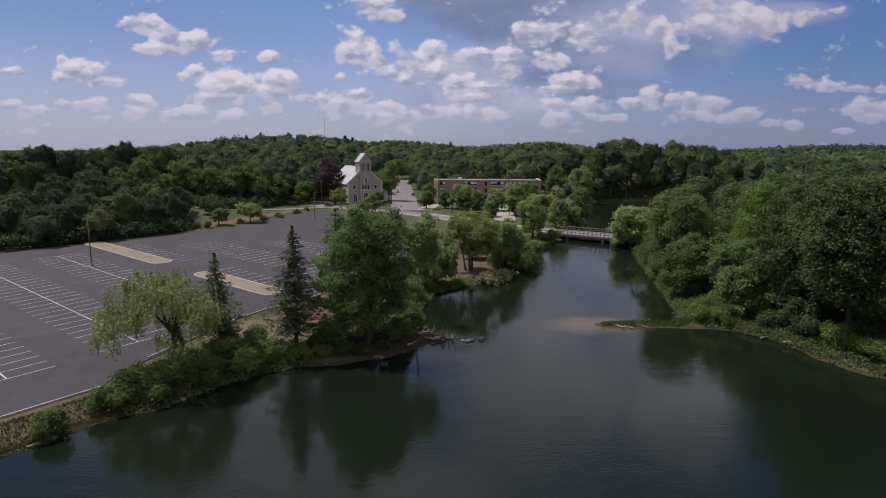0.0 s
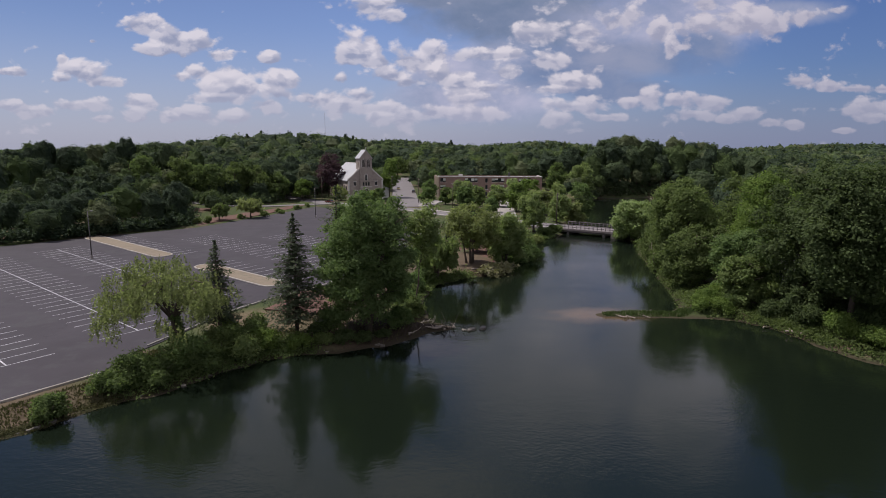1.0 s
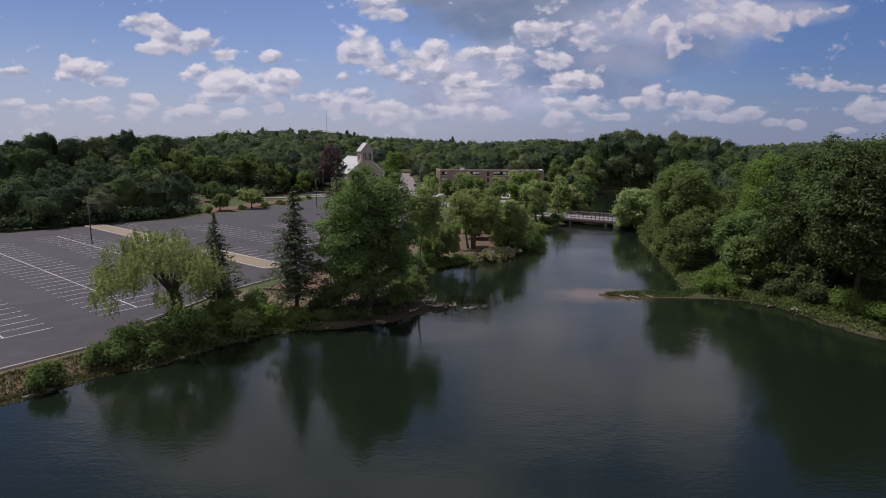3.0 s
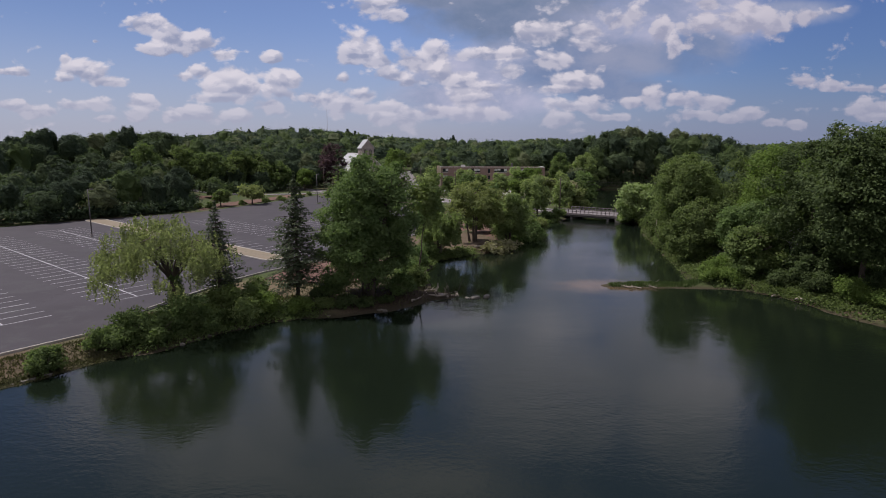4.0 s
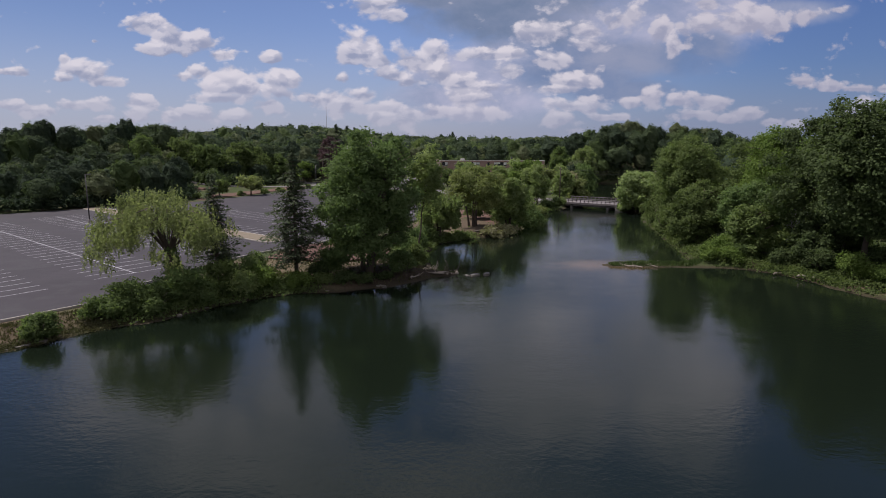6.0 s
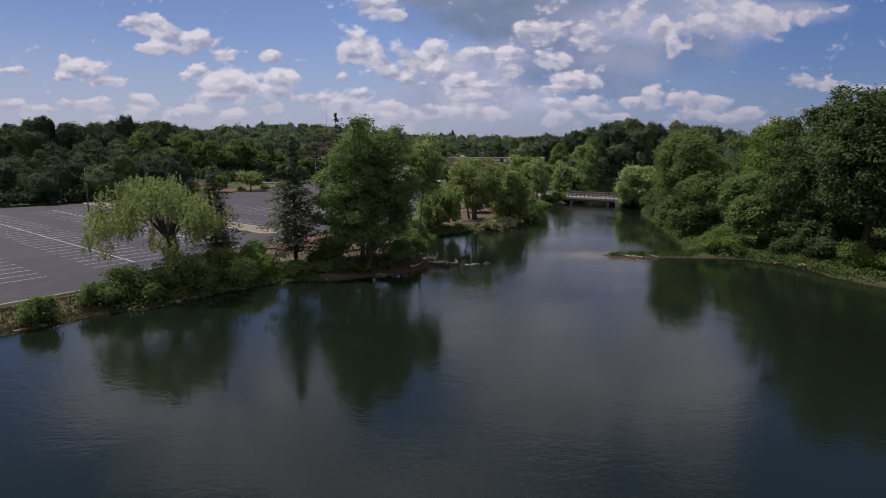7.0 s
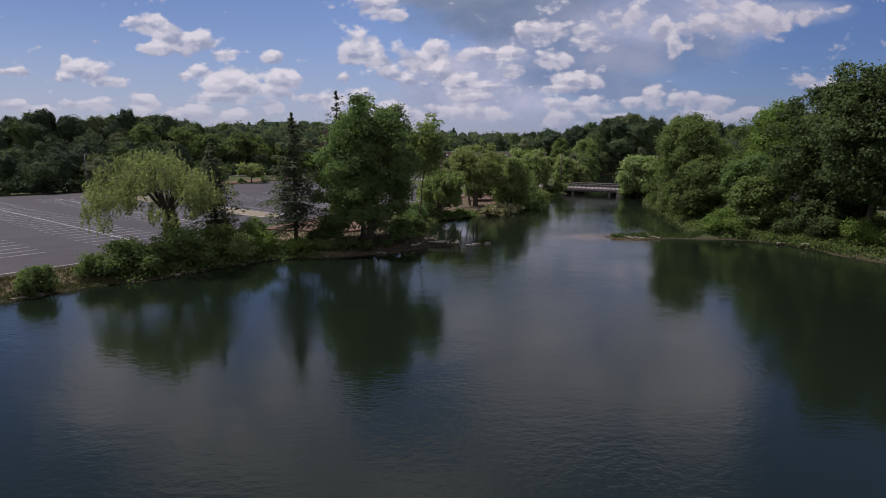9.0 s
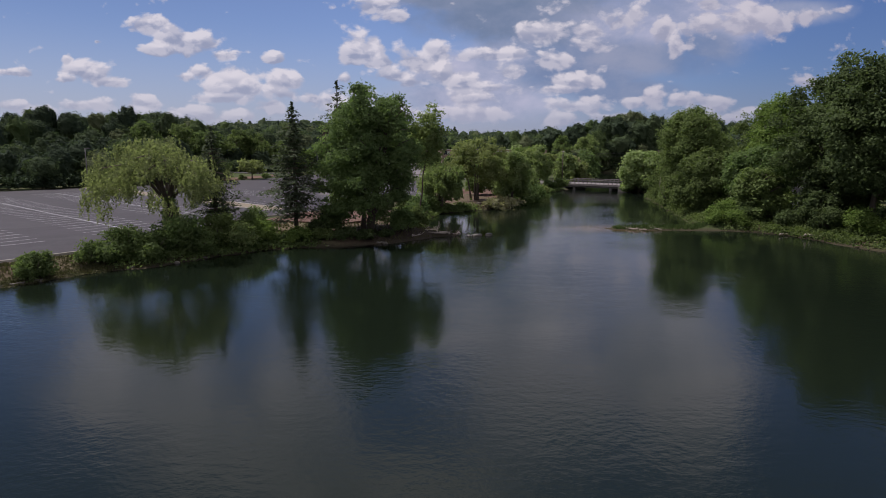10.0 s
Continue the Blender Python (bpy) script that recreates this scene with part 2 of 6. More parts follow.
def leaves(name, colour, tip, through_=0.35, tree_vary=0.0, relief=0.0):
    """Foliage: each leaf spray of its own shade, a little light passing through."""
    m = bpy.data.materials.new(name)
    m.use_nodes = True
    n = Nodes(m.node_tree)
    pos = n.n("ShaderNodeNewGeometry")
    geo = n.last
    mottled = n.noise(pos, 0.45, 3.0)
    f = n.math("ADD", n.math("MULTIPLY", geo.outputs["Random Per Island"], 0.45), n.math("MULTIPLY", n.math("SUBTRACT", mottled, 0.3), 0.9), clamp=True)
    base = n.mix(f, (colour[0] * 1.08, colour[1], colour[2] * 1.16, 1), (tip[0] * 1.08, tip[1], tip[2] * 1.16, 1))
    v = n.math("ADD", n.math("MULTIPLY", n.math("SUBTRACT", n.n("ShaderNodeObjectInfo", out=5), 0.5), 2 * tree_vary), 1.0)
    base = n.mix(1.0, base, n.n("ShaderNodeCombineColor", i_0=v, i_1=v, i_2=v), "MULTIPLY")
    d = n.n("ShaderNodeBsdfPrincipled")
    p = n.last
    n.link(base, p.inputs["Base Color"])
    p.inputs["Roughness"].default_value, p.inputs["Specular IOR Level"].default_value = 0.75, 0.10
    tr = n.n("ShaderNodeBsdfTranslucent", i_0=n.mix(1.0, base, (1.08, 1.18, 0.72, 1), "MULTIPLY"))
    mx = n.n("ShaderNodeMixShader", i_0=through_, i_1=d, i_2=tr)
    if relief:
        n.n("ShaderNodeBump")
        bn = n.last
        n.link(n.noise(pos, 0.9, 4.0, 0.7), bn.inputs["Height"])
        bn.inputs["Strength"].default_value, bn.inputs["Distance"].default_value = 0.9, relief
        n.link(bn.outputs[0], p.inputs["Normal"])
    n.n("ShaderNodeOutputMaterial")
    n.link(mx, n.last.inputs[0])
    return m


M_MAPLE = leaves("maple_leaves", (0.074, 0.126, 0.040), (0.152, 0.216, 0.068), 0.5)
M_OAK = leaves("oak_leaves", (0.078, 0.118, 0.036), (0.154, 0.206, 0.062), 0.48, tree_vary=0.15)
# oak leaves dimmed: dark oaks, and shade coloured into bank shrubs and undergrowth
M_DARKOAK_SHADE = leaves("dark_oak_and_shade_leaves", (0.046, 0.072, 0.025), (0.094, 0.130, 0.045), 0.44, tree_vary=0.12)
M_BRIGHT = leaves("bright_leaves", (0.080, 0.135, 0.028), (0.158, 0.228, 0.050), 0.45)
M_WILLOW = leaves("willow_leaves", (0.132, 0.166, 0.064), (0.228, 0.266, 0.114), 0.58)
M_PALE = leaves("pale_leaves", (0.170, 0.245, 0.085), (0.315, 0.400, 0.155), 0.55)
M_SPRUCE = leaves("spruce_needles", (0.044, 0.064, 0.032), (0.078, 0.100, 0.048), 0.35)
M_COPPER = leaves("copper_leaves", (0.050, 0.031, 0.034), (0.092, 0.060, 0.060), 0.3)
M_BUSH = leaves("bush_leaves", (0.072, 0.114, 0.036), (0.146, 0.200, 0.064), 0.54)
M_OLIVE = leaves("olive_leaves", (0.138, 0.178, 0.060), (0.250, 0.296, 0.108), 0.58)
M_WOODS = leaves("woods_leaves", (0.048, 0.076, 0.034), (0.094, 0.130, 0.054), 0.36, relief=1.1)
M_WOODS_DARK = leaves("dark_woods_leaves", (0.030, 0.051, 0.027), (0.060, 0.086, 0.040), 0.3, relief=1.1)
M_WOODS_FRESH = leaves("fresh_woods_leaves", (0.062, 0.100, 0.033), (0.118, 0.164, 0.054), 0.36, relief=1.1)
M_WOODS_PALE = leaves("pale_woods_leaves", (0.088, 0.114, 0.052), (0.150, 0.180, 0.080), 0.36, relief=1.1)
M_LIGHT = leaves("light_green_leaves", (0.134, 0.194, 0.068), (0.258, 0.322, 0.114), 0.6)
M_DRY = leaves("drooping_dry_leaves", (0.16, 0.170, 0.075), (0.28, 0.280, 0.140), 0.35)
M_BARK = material("bark", (0.075, 0.058, 0.045), 0.95, vary=0.5, scale=2.0, bump=0.03)
M_DEAD = material("dead_wood", (0.26, 0.22, 0.18), 0.9, vary=0.35, scale=2.0, bump=0.02)
M_ASPHALT = material("asphalt", (0.0385, 0.0325, 0.0380), 0.9, vary=0.32, scale=0.35, bump=0.004, bump_scale=25.0, stain=(0.044, 0.039, 0.043), cracks=True)
M_PATCH = material("worn_asphalt", (0.072, 0.061, 0.061), 0.9, vary=0.2, scale=0.5, bump=0.004, bump_scale=25.0)
M_ROAD = material("road_asphalt", (0.145, 0.130, 0.130), 0.9, vary=0.15, scale=0.4, bump=0.004, bump_scale=20.0)
M_PAINT = material("worn_white_paint", (0.34, 0.33, 0.345), 0.8, vary=0.5, scale=1.2)
M_KERB = material("kerb_granite", (0.29, 0.262, 0.232), 0.85, vary=0.25, scale=2.0, bump=0.01, spread=0.12)
M_SAND = material("island_sand", (0.175, 0.14, 0.10), 0.95, vary=0.25, bump=0.02, stain=(0.14, 0.117, 0.082))
M_MULCH = material("bark_mulch", (0.100, 0.054, 0.040), 0.95, vary=0.4, scale=1.5, bump=0.04)
M_ROCK = material("pond_rock", (0.125, 0.11, 0.092), 0.8, vary=0.4, scale=2.0, bump=0.05)
M_WALK = material("pavement_concrete", (0.25, 0.225, 0.21), 0.9, vary=0.15, bump=0.004)
M_STONE = material("church_stone", (0.285, 0.240, 0.215), 0.9, vary=0.35, scale=1.6, bump=0.05)
M_TRIM = material("pale_stone_trim", (0.50, 0.47, 0.44), 0.8, vary=0.15)
M_SLATE = material("pale_slate_roof", (0.33, 0.325, 0.33), 0.55, vary=0.12, scale=0.8, bump=0.02)
M_BRICK = material("school_brick", (0.225, 0.152, 0.128), 0.9, vary=0.22, scale=1.5, bump=0.015)
M_CREAM = material("cream_brick", (0.46, 0.38, 0.29), 0.85, vary=0.12)
M_PANE = material("window_glass", (0.02, 0.024, 0.03), 0.12, vary=0.1, spec=0.8)
M_BLIND = material("pale_window_blind", (0.50, 0.50, 0.47), 0.7, vary=0.15, spread=0.3)
M_FRAME = material("dark_window_frame", (0.07, 0.055, 0.05), 0.6, vary=0.1)
M_METAL = material("dull_steel", (0.11, 0.10, 0.10), 0.5, metal=0.6, vary=0.2)
M_RAIL = material("weathered_bridge_concrete", (0.165, 0.143, 0.142), 0.85, vary=0.3, scale=2.0)
M_DARKC = material("dark_bridge_underside", (0.10, 0.085, 0.08), 0.9, vary=0.3)
# siding darkened to grey in place of the oaks' deep shade
M_SHADEW = material("shade_grey_siding", (0.11, 0.105, 0.10), 0.8, vary=0.15)
M_WHITE = material("white_clapboard", (0.70, 0.69, 0.66), 0.7, vary=0.08)
M_SHING = material("grey_shingles", (0.21, 0.20, 0.20), 0.9, vary=0.25, scale=2.0)
M_REDP = material("weathered_red_door", (0.20, 0.06, 0.05), 0.7, vary=0.2)


def ground_material():
    m = bpy.data.materials.new("ground")
    m.use_nodes = True
    n = Nodes(m.node_tree)
    pos = n.n("ShaderNodeNewGeometry")
    fine, big = n.noise(pos, 3.0, 6.0, 0.65), n.noise(pos, 0.22, 4.0, 0.6)
    grass = n.mix(fine, (0.030, 0.044, 0.016, 1), (0.066, 0.078, 0.030, 1))
    soil = n.mix(fine, (0.056, 0.040, 0.029, 1), (0.138, 0.098, 0.070, 1))
    bare = n.ramp(n.vmath("LENGTH", n.vmath("MULTIPLY", n.vmath("SUBTRACT", pos, (-42.0, 51.0, 0)), (0.09, 0.09, 0)), out=1), 1.1, 0.5)
    under = n.ramp(n.vmath("LENGTH", n.vmath("MULTIPLY", n.vmath("SUBTRACT", pos, (-8.0, 80.0, 0)), (0.07, 0.09, 0)), out=1), 1.1, 0.6)
    base = n.mix(n.math("MAXIMUM", n.ramp(big, 0.50, 0.66), n.math("MAXIMUM", n.math("MULTIPLY", bare, 0.85), n.math("MAXIMUM", n.math("MULTIPLY", under, 0.9), n.math("MULTIPLY", n.ramp(n.vmath("LENGTH", n.vmath("MULTIPLY", n.vmath("SUBTRACT", pos, (5.0, 124.0, 0)), (0.055, 0.055, 0)), out=1), 1.1, 0.7), 0.9)))), grass, soil)
    dry = n.ramp(n.vmath("LENGTH", n.vmath("MULTIPLY", n.vmath("SUBTRACT", pos, (-26.5, 81.0, 0)), (0.115, 0.115, 0)), out=1), 1.1, 0.5)
    base = n.mix(n.math("MULTIPLY", dry, 0.85), base, n.mix(fine, (0.085, 0.062, 0.040, 1), (0.165, 0.125, 0.080, 1)))      # dry earth by the spruces
    mud_shade = n.ramp(n.vmath("LENGTH", n.vmath("MULTIPLY", n.vmath("SUBTRACT", pos, (-5.0, 78.5, 0)), (0.11, 0.14, 0)), out=1), 1.1, 0.7)
    base = n.mix(n.math("MULTIPLY", mud_shade, 0.85), base, n.mix(fine, (0.014, 0.011, 0.008, 1), (0.036, 0.027, 0.019, 1)))      # leaf mould on the spit, with the maple's shade put into its colour
    n.n("ShaderNodeSeparateXYZ", i_0=pos)
    height = n.last.outputs[2]
    # wet silt at and below the water line
    base = n.mix(n.ramp(n.math("ADD", height, n.math("MULTIPLY", n.math("SUBTRACT", fine, 0.5), 0.5)), 0.45, 0.0), base, (0.042, 0.034, 0.022, 1))
    b = n.n("ShaderNodeBsdfPrincipled")
    p = n.last
    n.link(base, p.inputs["Base Color"])
    p.inputs["Roughness"].default_value, p.inputs["Specular IOR Level"].default_value = 0.95, 0.1
    n.n("ShaderNodeBump")
    bn = n.last
    n.link(fine, bn.inputs["Height"])
    bn.inputs["Strength"].default_value, bn.inputs["Distance"].default_value = 0.7, 0.12
    n.link(bn.outputs[0], p.inputs["Normal"])
    n.n("ShaderNodeOutputMaterial")
    n.link(b, n.last.inputs[0])
    return m


def water_material():
    """Murky pond water: dark green, glossy, with small ripples and shallow silt round the bar."""
    m = bpy.data.materials.new("pond_water")
    m.use_nodes = True
    n = Nodes(m.node_tree)
    pos = n.n("ShaderNodeNewGeometry")
    flat_d = n.vmath("LENGTH", n.vmath("MULTIPLY", n.vmath("SUBTRACT", pos, (25.0, 89.5, 0)), (1 / 11.5, 1 / 5.5, 0)), out=1)
    silt = n.ramp(n.math("ADD", flat_d, n.math("MULTIPLY", n.math("SUBTRACT", n.noise(pos, 0.25, 4.0), 0.5), 1.2)), 1.1, 0.2)
    murk = n.mix(n.noise(pos, 0.03, 3.0), (0.0050, 0.0080, 0.0048, 1), (0.0068, 0.0102, 0.0062, 1))
    base = n.mix(n.math("MULTIPLY", silt, 0.75), murk, (0.105, 0.068, 0.038, 1))
    b = n.n("ShaderNodeBsdfPrincipled")
    p = n.last
    n.link(base, p.inputs["Base Color"])
    p.inputs["Roughness"].default_value, p.inputs["IOR"].default_value, p.inputs["Specular IOR Level"].default_value = 0.06, 1.333, 0.5
    # breezes: patches of rippled and of still water
    gust = n.ramp(n.noise(n.vmath("MULTIPLY", pos, (0.035, 0.06, 0)), 1.0, 3.0), 0.38, 0.66)
    wave = n.math("ADD", n.noise(n.vmath("MULTIPLY", pos, (2.2, 2.6, 0)), 1.0, 3.0, 0.6), n.math("MULTIPLY", n.noise(n.vmath("MULTIPLY", pos, (0.45, 0.6, 0)), 1.0, 2.0), 1.2))
    n.n("ShaderNodeBump")
    bn = n.last
    n.link(wave, bn.inputs["Height"])
    n.link(n.math("ADD", n.math("MULTIPLY", gust, 0.75), 0.22), bn.inputs["Strength"])
    bn.inputs["Distance"].default_value = 0.026
    n.link(bn.outputs[0], p.inputs["Normal"])
    n.n("ShaderNodeOutputMaterial")
    n.link(b, n.last.inputs[0])
    return m


M_GROUND, M_WATER = ground_material(), water_material()

# ---- mesh tools ----
def mesh_of(name, verts, faces, mats, smooth=False, index=None):
    me = bpy.data.meshes.new(name)
    me.from_pydata([tuple(v) for v in verts], [], [tuple(f) for f in faces])
    for m in mats if isinstance(mats, (list, tuple)) else [mats]:
        me.materials.append(m)
    if index is not None:
        me.polygons.foreach_set("material_index", np.asarray(index, dtype=np.int32))
    if smooth:
        me.polygons.foreach_set("use_smooth", np.ones(len(me.polygons), dtype=bool))
    me.update()
    return me


def part(name, me, parent, label=""):
    ob = new(name, me)
    ob.parent = parent
    if label:
        ob["label"] = label
    return ob


def thing(name, m, label, category, group="", kind=""):
    ob = new(name)
    ob.matrix_world = m
    return tagged(ob, label, category, group, kind)


class Shape:
    """Collects solids into one mesh."""

    def __init__(self):
        self.v, self.f = [], []

    def add(self, verts, faces):
        o = len(self.v)
        self.v += [tuple(v) for v in verts]
        self.f += [tuple(i + o for i in f) for f in faces]
        return self

    def box(self, x0, x1, y0, y1, z0, z1, bevel=0.0):
        if bevel <= 0:
            return self.add([(x, y, z) for z in (z0, z1) for y in (y0, y1) for x in (x0, x1)],
                            [(0, 2, 3, 1), (4, 5, 7, 6), (0, 1, 5, 4), (2, 6, 7, 3), (0, 4, 6, 2), (1, 3, 7, 5)])
        b = bevel
        ring = lambda i, z: [(x0 + i, y0, z), (x1 - i, y0, z), (x1, y0 + i, z), (x1, y1 - i, z), (x1 - i, y1, z), (x0 + i, y1, z), (x0, y1 - i, z), (x0, y0 + i, z)]
        top = [(x0 + b, y0 + b, z1), (x1 - b, y0 + b, z1), (x1 - b, y0 + b, z1), (x1 - b, y1 - b, z1), (x1 - b, y1 - b, z1), (x0 + b, y1 - b, z1), (x0 + b, y1 - b, z1), (x0 + b, y0 + b, z1)]
        v = ring(b, z0) + ring(b, z1 - b) + [top[0], top[1], top[3], top[5]]
        f = [(i, (i + 1) % 8, 8 + (i + 1) % 8, 8 + i) for i in range(8)]
        f += [(8, 9, 17, 16), (9, 10, 17), (10, 11, 18, 17), (11, 12, 18), (12, 13, 19, 18), (13, 14, 19), (14, 15, 16, 19), (15, 8, 16), (16, 17, 18, 19), tuple(reversed(range(8)))]
        return self.add(v, f)

    def prism(self, outline, z0, z1):
        """A flat outline (x, y), anticlockwise, raised from z0 to z1."""
        n = len(outline)
        return self.add([(x, y, z0) for x, y in outline] + [(x, y, z1) for x, y in outline],
                        [tuple(reversed(range(n))), tuple(range(n, 2 * n))] + [(i, (i + 1) % n, n + (i + 1) % n, n + i) for i in range(n)])

    def wedge(self, profile, y0, y1):
        """A profile (x, z), anticlockwise seen from -y, drawn out from y0 to y1."""
        n = len(profile)
        return self.add([(x, y0, z) for x, z in profile] + [(x, y1, z) for x, z in profile],
                        [tuple(range(n)), tuple(reversed(range(n, 2 * n)))] + [((i + 1) % n, i, n + i, n + (i + 1) % n) for i in range(n)])

    def tube(self, path, radii, n=6, cap=True):
        path = [Vector(p) for p in path]
        verts, faces = [], []
        for k, p in enumerate(path):
            d = (path[min(k + 1, len(path) - 1)] - path[max(k - 1, 0)]).normalized()
            side = d.orthogonal().normalized() if abs(d.z) < 0.9 else (Vector((1, 0, 0)) - d * d.x).normalized()
            other = d.cross(side)
            for i in range(n):
                a = 2 * math.pi * i / n
                verts.append(p + (side * math.cos(a) + other * math.sin(a)) * radii[k])
        for k in range(len(path) - 1):
            for i in range(n):
                j = (i + 1) % n
                faces.append((k * n + i, k * n + j, (k + 1) * n + j, (k + 1) * n + i))
        if cap:
            faces += [tuple(reversed(range(n))), tuple(range((len(path) - 1) * n, len(path) * n))]
        return self.add(verts, faces)

    def mesh(self, name, mat, smooth=False):
        return mesh_of(name, self.v, self.f, mat, smooth)


def cards_mesh(name, centres, normals, size, mat, rng, long=1.0, corners=4):
    """Leaf sprays: one folded leaf-shaped quad, or for far woods one triangle, at each centre."""
    n = len(centres)
    normals = normals / np.maximum(np.linalg.norm(normals, axis=1, keepdims=True), 1e-6)
    a = np.cross(normals, rng.normal(size=(n, 3)))
    a /= np.maximum(np.linalg.norm(a, axis=1, keepdims=True), 1e-6)
    b = np.cross(a, normals)
    s = (size * rng.uniform(0.65, 1.3, n))[:, None]
    a, b = a * s * 0.5, b * s * 0.5 * long
    if corners == 4:
        lift = normals * s * 0.18
        v = np.stack([centres - b, centres + a * 0.9 - lift, centres + b, centres - a * 0.9 - lift], axis=1)
    else:
        v = np.stack([centres - b * 0.75 + a * 0.95, centres + b, centres - b * 0.75 - a * 0.95], axis=1)
    me = bpy.data.meshes.new(name)
    me.vertices.add(corners * n)
    me.vertices.foreach_set("co", v.reshape(-1, 3).astype(np.float32).ravel())
    me.loops.add(corners * n)
    me.loops.foreach_set("vertex_index", np.arange(corners * n, dtype=np.int32))
    me.polygons.add(n)
    me.polygons.foreach_set("loop_start", np.arange(0, corners * n, corners, dtype=np.int32))
    me.materials.append(mat)
    me.update(calc_edges=True)
    return me


def unit(rng, n):
    v = rng.normal(size=(n, 3))
    return v / np.linalg.norm(v, axis=1, keepdims=True)


# ---- the lie of the land ----
WEST_SHORE = [(-52, 36), (-39.8, 49), (-37.8, 50.6), (-36.4, 53.4), (-33.7, 56.4), (-30.1, 58.4), (-28.3, 61.3), (-25.4, 65.3), (-21.8, 68.9), (-18.8, 70.8), (-13.3, 71.8), (-7.4, 74.6),
              (-4.0, 78.0), (-1.5, 80.6), (1, 81.6), (1, 83.2), (-2.5, 85), (-3.0, 90.5), (-3.6, 97), (-2.4, 108), (3, 114.5), (8.9, 118.6), (13, 124.7), (15.7, 132), (20, 146), (23, 158), (28.6, 166.7), (34, 173), (39, 184)]
FAR_END = [(45, 215), (52, 268), (83, 314), (112, 316), (160, 290), (105, 215), (60, 186), (50, 172)]
EAST_SHORE = [(54.7, 162), (49, 145), (46.5, 131), (43.5, 115), (41.5, 103), (39, 93.5), (36.5, 90.6), (30, 91), (24.5, 90), (24, 88.6), (30, 88.1), (36, 88), (40.7, 87.5), (44.7, 86.5), (48.6, 81.3), (49.6, 75), (51.7, 69.4), (53.4, 67), (62, 50), (85, 10)]
POND = np.array(WEST_SHORE + FAR_END + EAST_SHORE + [(70, -60), (-60, -60), (-90, 0)], float)


def inside_and_distance(x, y, poly):
    """Signed distance to a polygon's edge, positive outside."""
    best, odd = np.full(x.shape, 1e9), np.zeros(x.shape, bool)
    for (ax, ay), (bx, by) in zip(poly, np.roll(poly, -1, axis=0)):
        ex, ey = bx - ax, by - ay
        s = np.clip(((x - ax) * ex + (y - ay) * ey) / (ex * ex + ey * ey), 0, 1)
        best = np.minimum(best, (x - ax - s * ex) ** 2 + (y - ay - s * ey) ** 2)
        if ay != by:
            odd ^= ((ay > y) != (by > y)) & (x < ex * (y - ay) / (by - ay) + ax)
    return np.where(odd, -1, 1) * np.sqrt(best)


def smooth_step(x, a, b):
    s = np.clip((x - a) / (b - a), 0, 1)
    return s * s * (3 - 2 * s)


def lot_z(x, y):
    return 1.2 + 0.0 * y


def bump2(x, y, cx_, cy_, sx, sy, h):
    return h * np.exp(-((x - cx_) / sx) ** 2 - ((y - cy_) / sy) ** 2)


def land(x, y):
    """Height of the ground."""
    x, y = np.asarray(x, float), np.asarray(y, float)
    d = inside_and_distance(x, y, POND)
    base = 1.2 + 2.0 * smooth_step(y, 335, 460)
    hill = bump2(x, y, -146, 258, 46, 62, 13.6) + bump2(x, y, -168, 650, 132, 150, 22.0) + bump2(x, y, 122, 362, 56, 62, 14.0) + bump2(x, y, 45, 620, 90, 120, 7.0)
    hill += bump2(x, y, -112, 1480, 170, 240, 29) + bump2(x, y, 215, 1300, 140, 220, 24) + bump2(x, y, 755, 1150, 200, 260, 19) + bump2(x, y, -240, 420, 60, 90, 4.0)
    hill += 8 * smooth_step(y, 2000, 3800) + bump2(x, y, 140, 110, 70, 90, 4)
    top = base + hill * smooth_step(np.hypot(x, y - 80), 120, 260)
    z = np.where(d > 0, np.minimum(0.04 + 0.30 * d, top), -2.0 * smooth_step(-d, 0, 6) - 0.0)
    mixin = smooth_step(d, 2, 9)
    z = np.where(d > 0, z * (1 - mixin) + top * mixin, z)
    return z


def grid_axis(lo, hi, step, out_lo, out_hi, grow=1.17):
    mid = list(np.arange(lo, hi + step / 2, step))
    a, s = [], step
    v = lo
    while v > out_lo:
        s *= grow
        v -= s
        a.append(max(v, out_lo))
    b, s, v = [], step, hi
    while v < out_hi:
        s *= grow
        v += s
        b.append(min(v, out_hi))
    return np.array(a[::-1] + mid + b)


def lot_field(x, y):
    """How far a place lies outside the car park."""
    return inside_and_distance(x, y, LOT)


# car park frame: along runs down the aisles (away from the pond), across runs along the painted lines
O = np.array((-46.9, 67.8))
ALONG, ACROSS = np.array((-0.7806, 0.6250)), np.array((0.6250, 0.7806))


def lot_xy(u, v):
    p = O + u * ALONG + v * ACROSS
    return p * 26.0 / (27.496 - 0.022 * p[1])      # the bays widen a little towards the back


LOT = np.array([(-65.2, 28.7), (-43.1, 54.0), (-37.7, 61.5), (-38.0, 66.4), (-36.3, 71.7), (-32.1, 87.3), (-29.0, 93.5), (-23.1, 101.7), (-15.6, 116.3), (-7.4, 134.8), (-1.6, 152.7), (-1.1, 171.0), (-7.7, 196.3), (-29.3, 226.5), (-54.7, 251.1), (-66.9, 211.9),
                (-77.0, 182.9), (-98.8, 160.1), (-111.5, 145.5), (-154.2, 102.8), (-128.5, 39.5)], float)

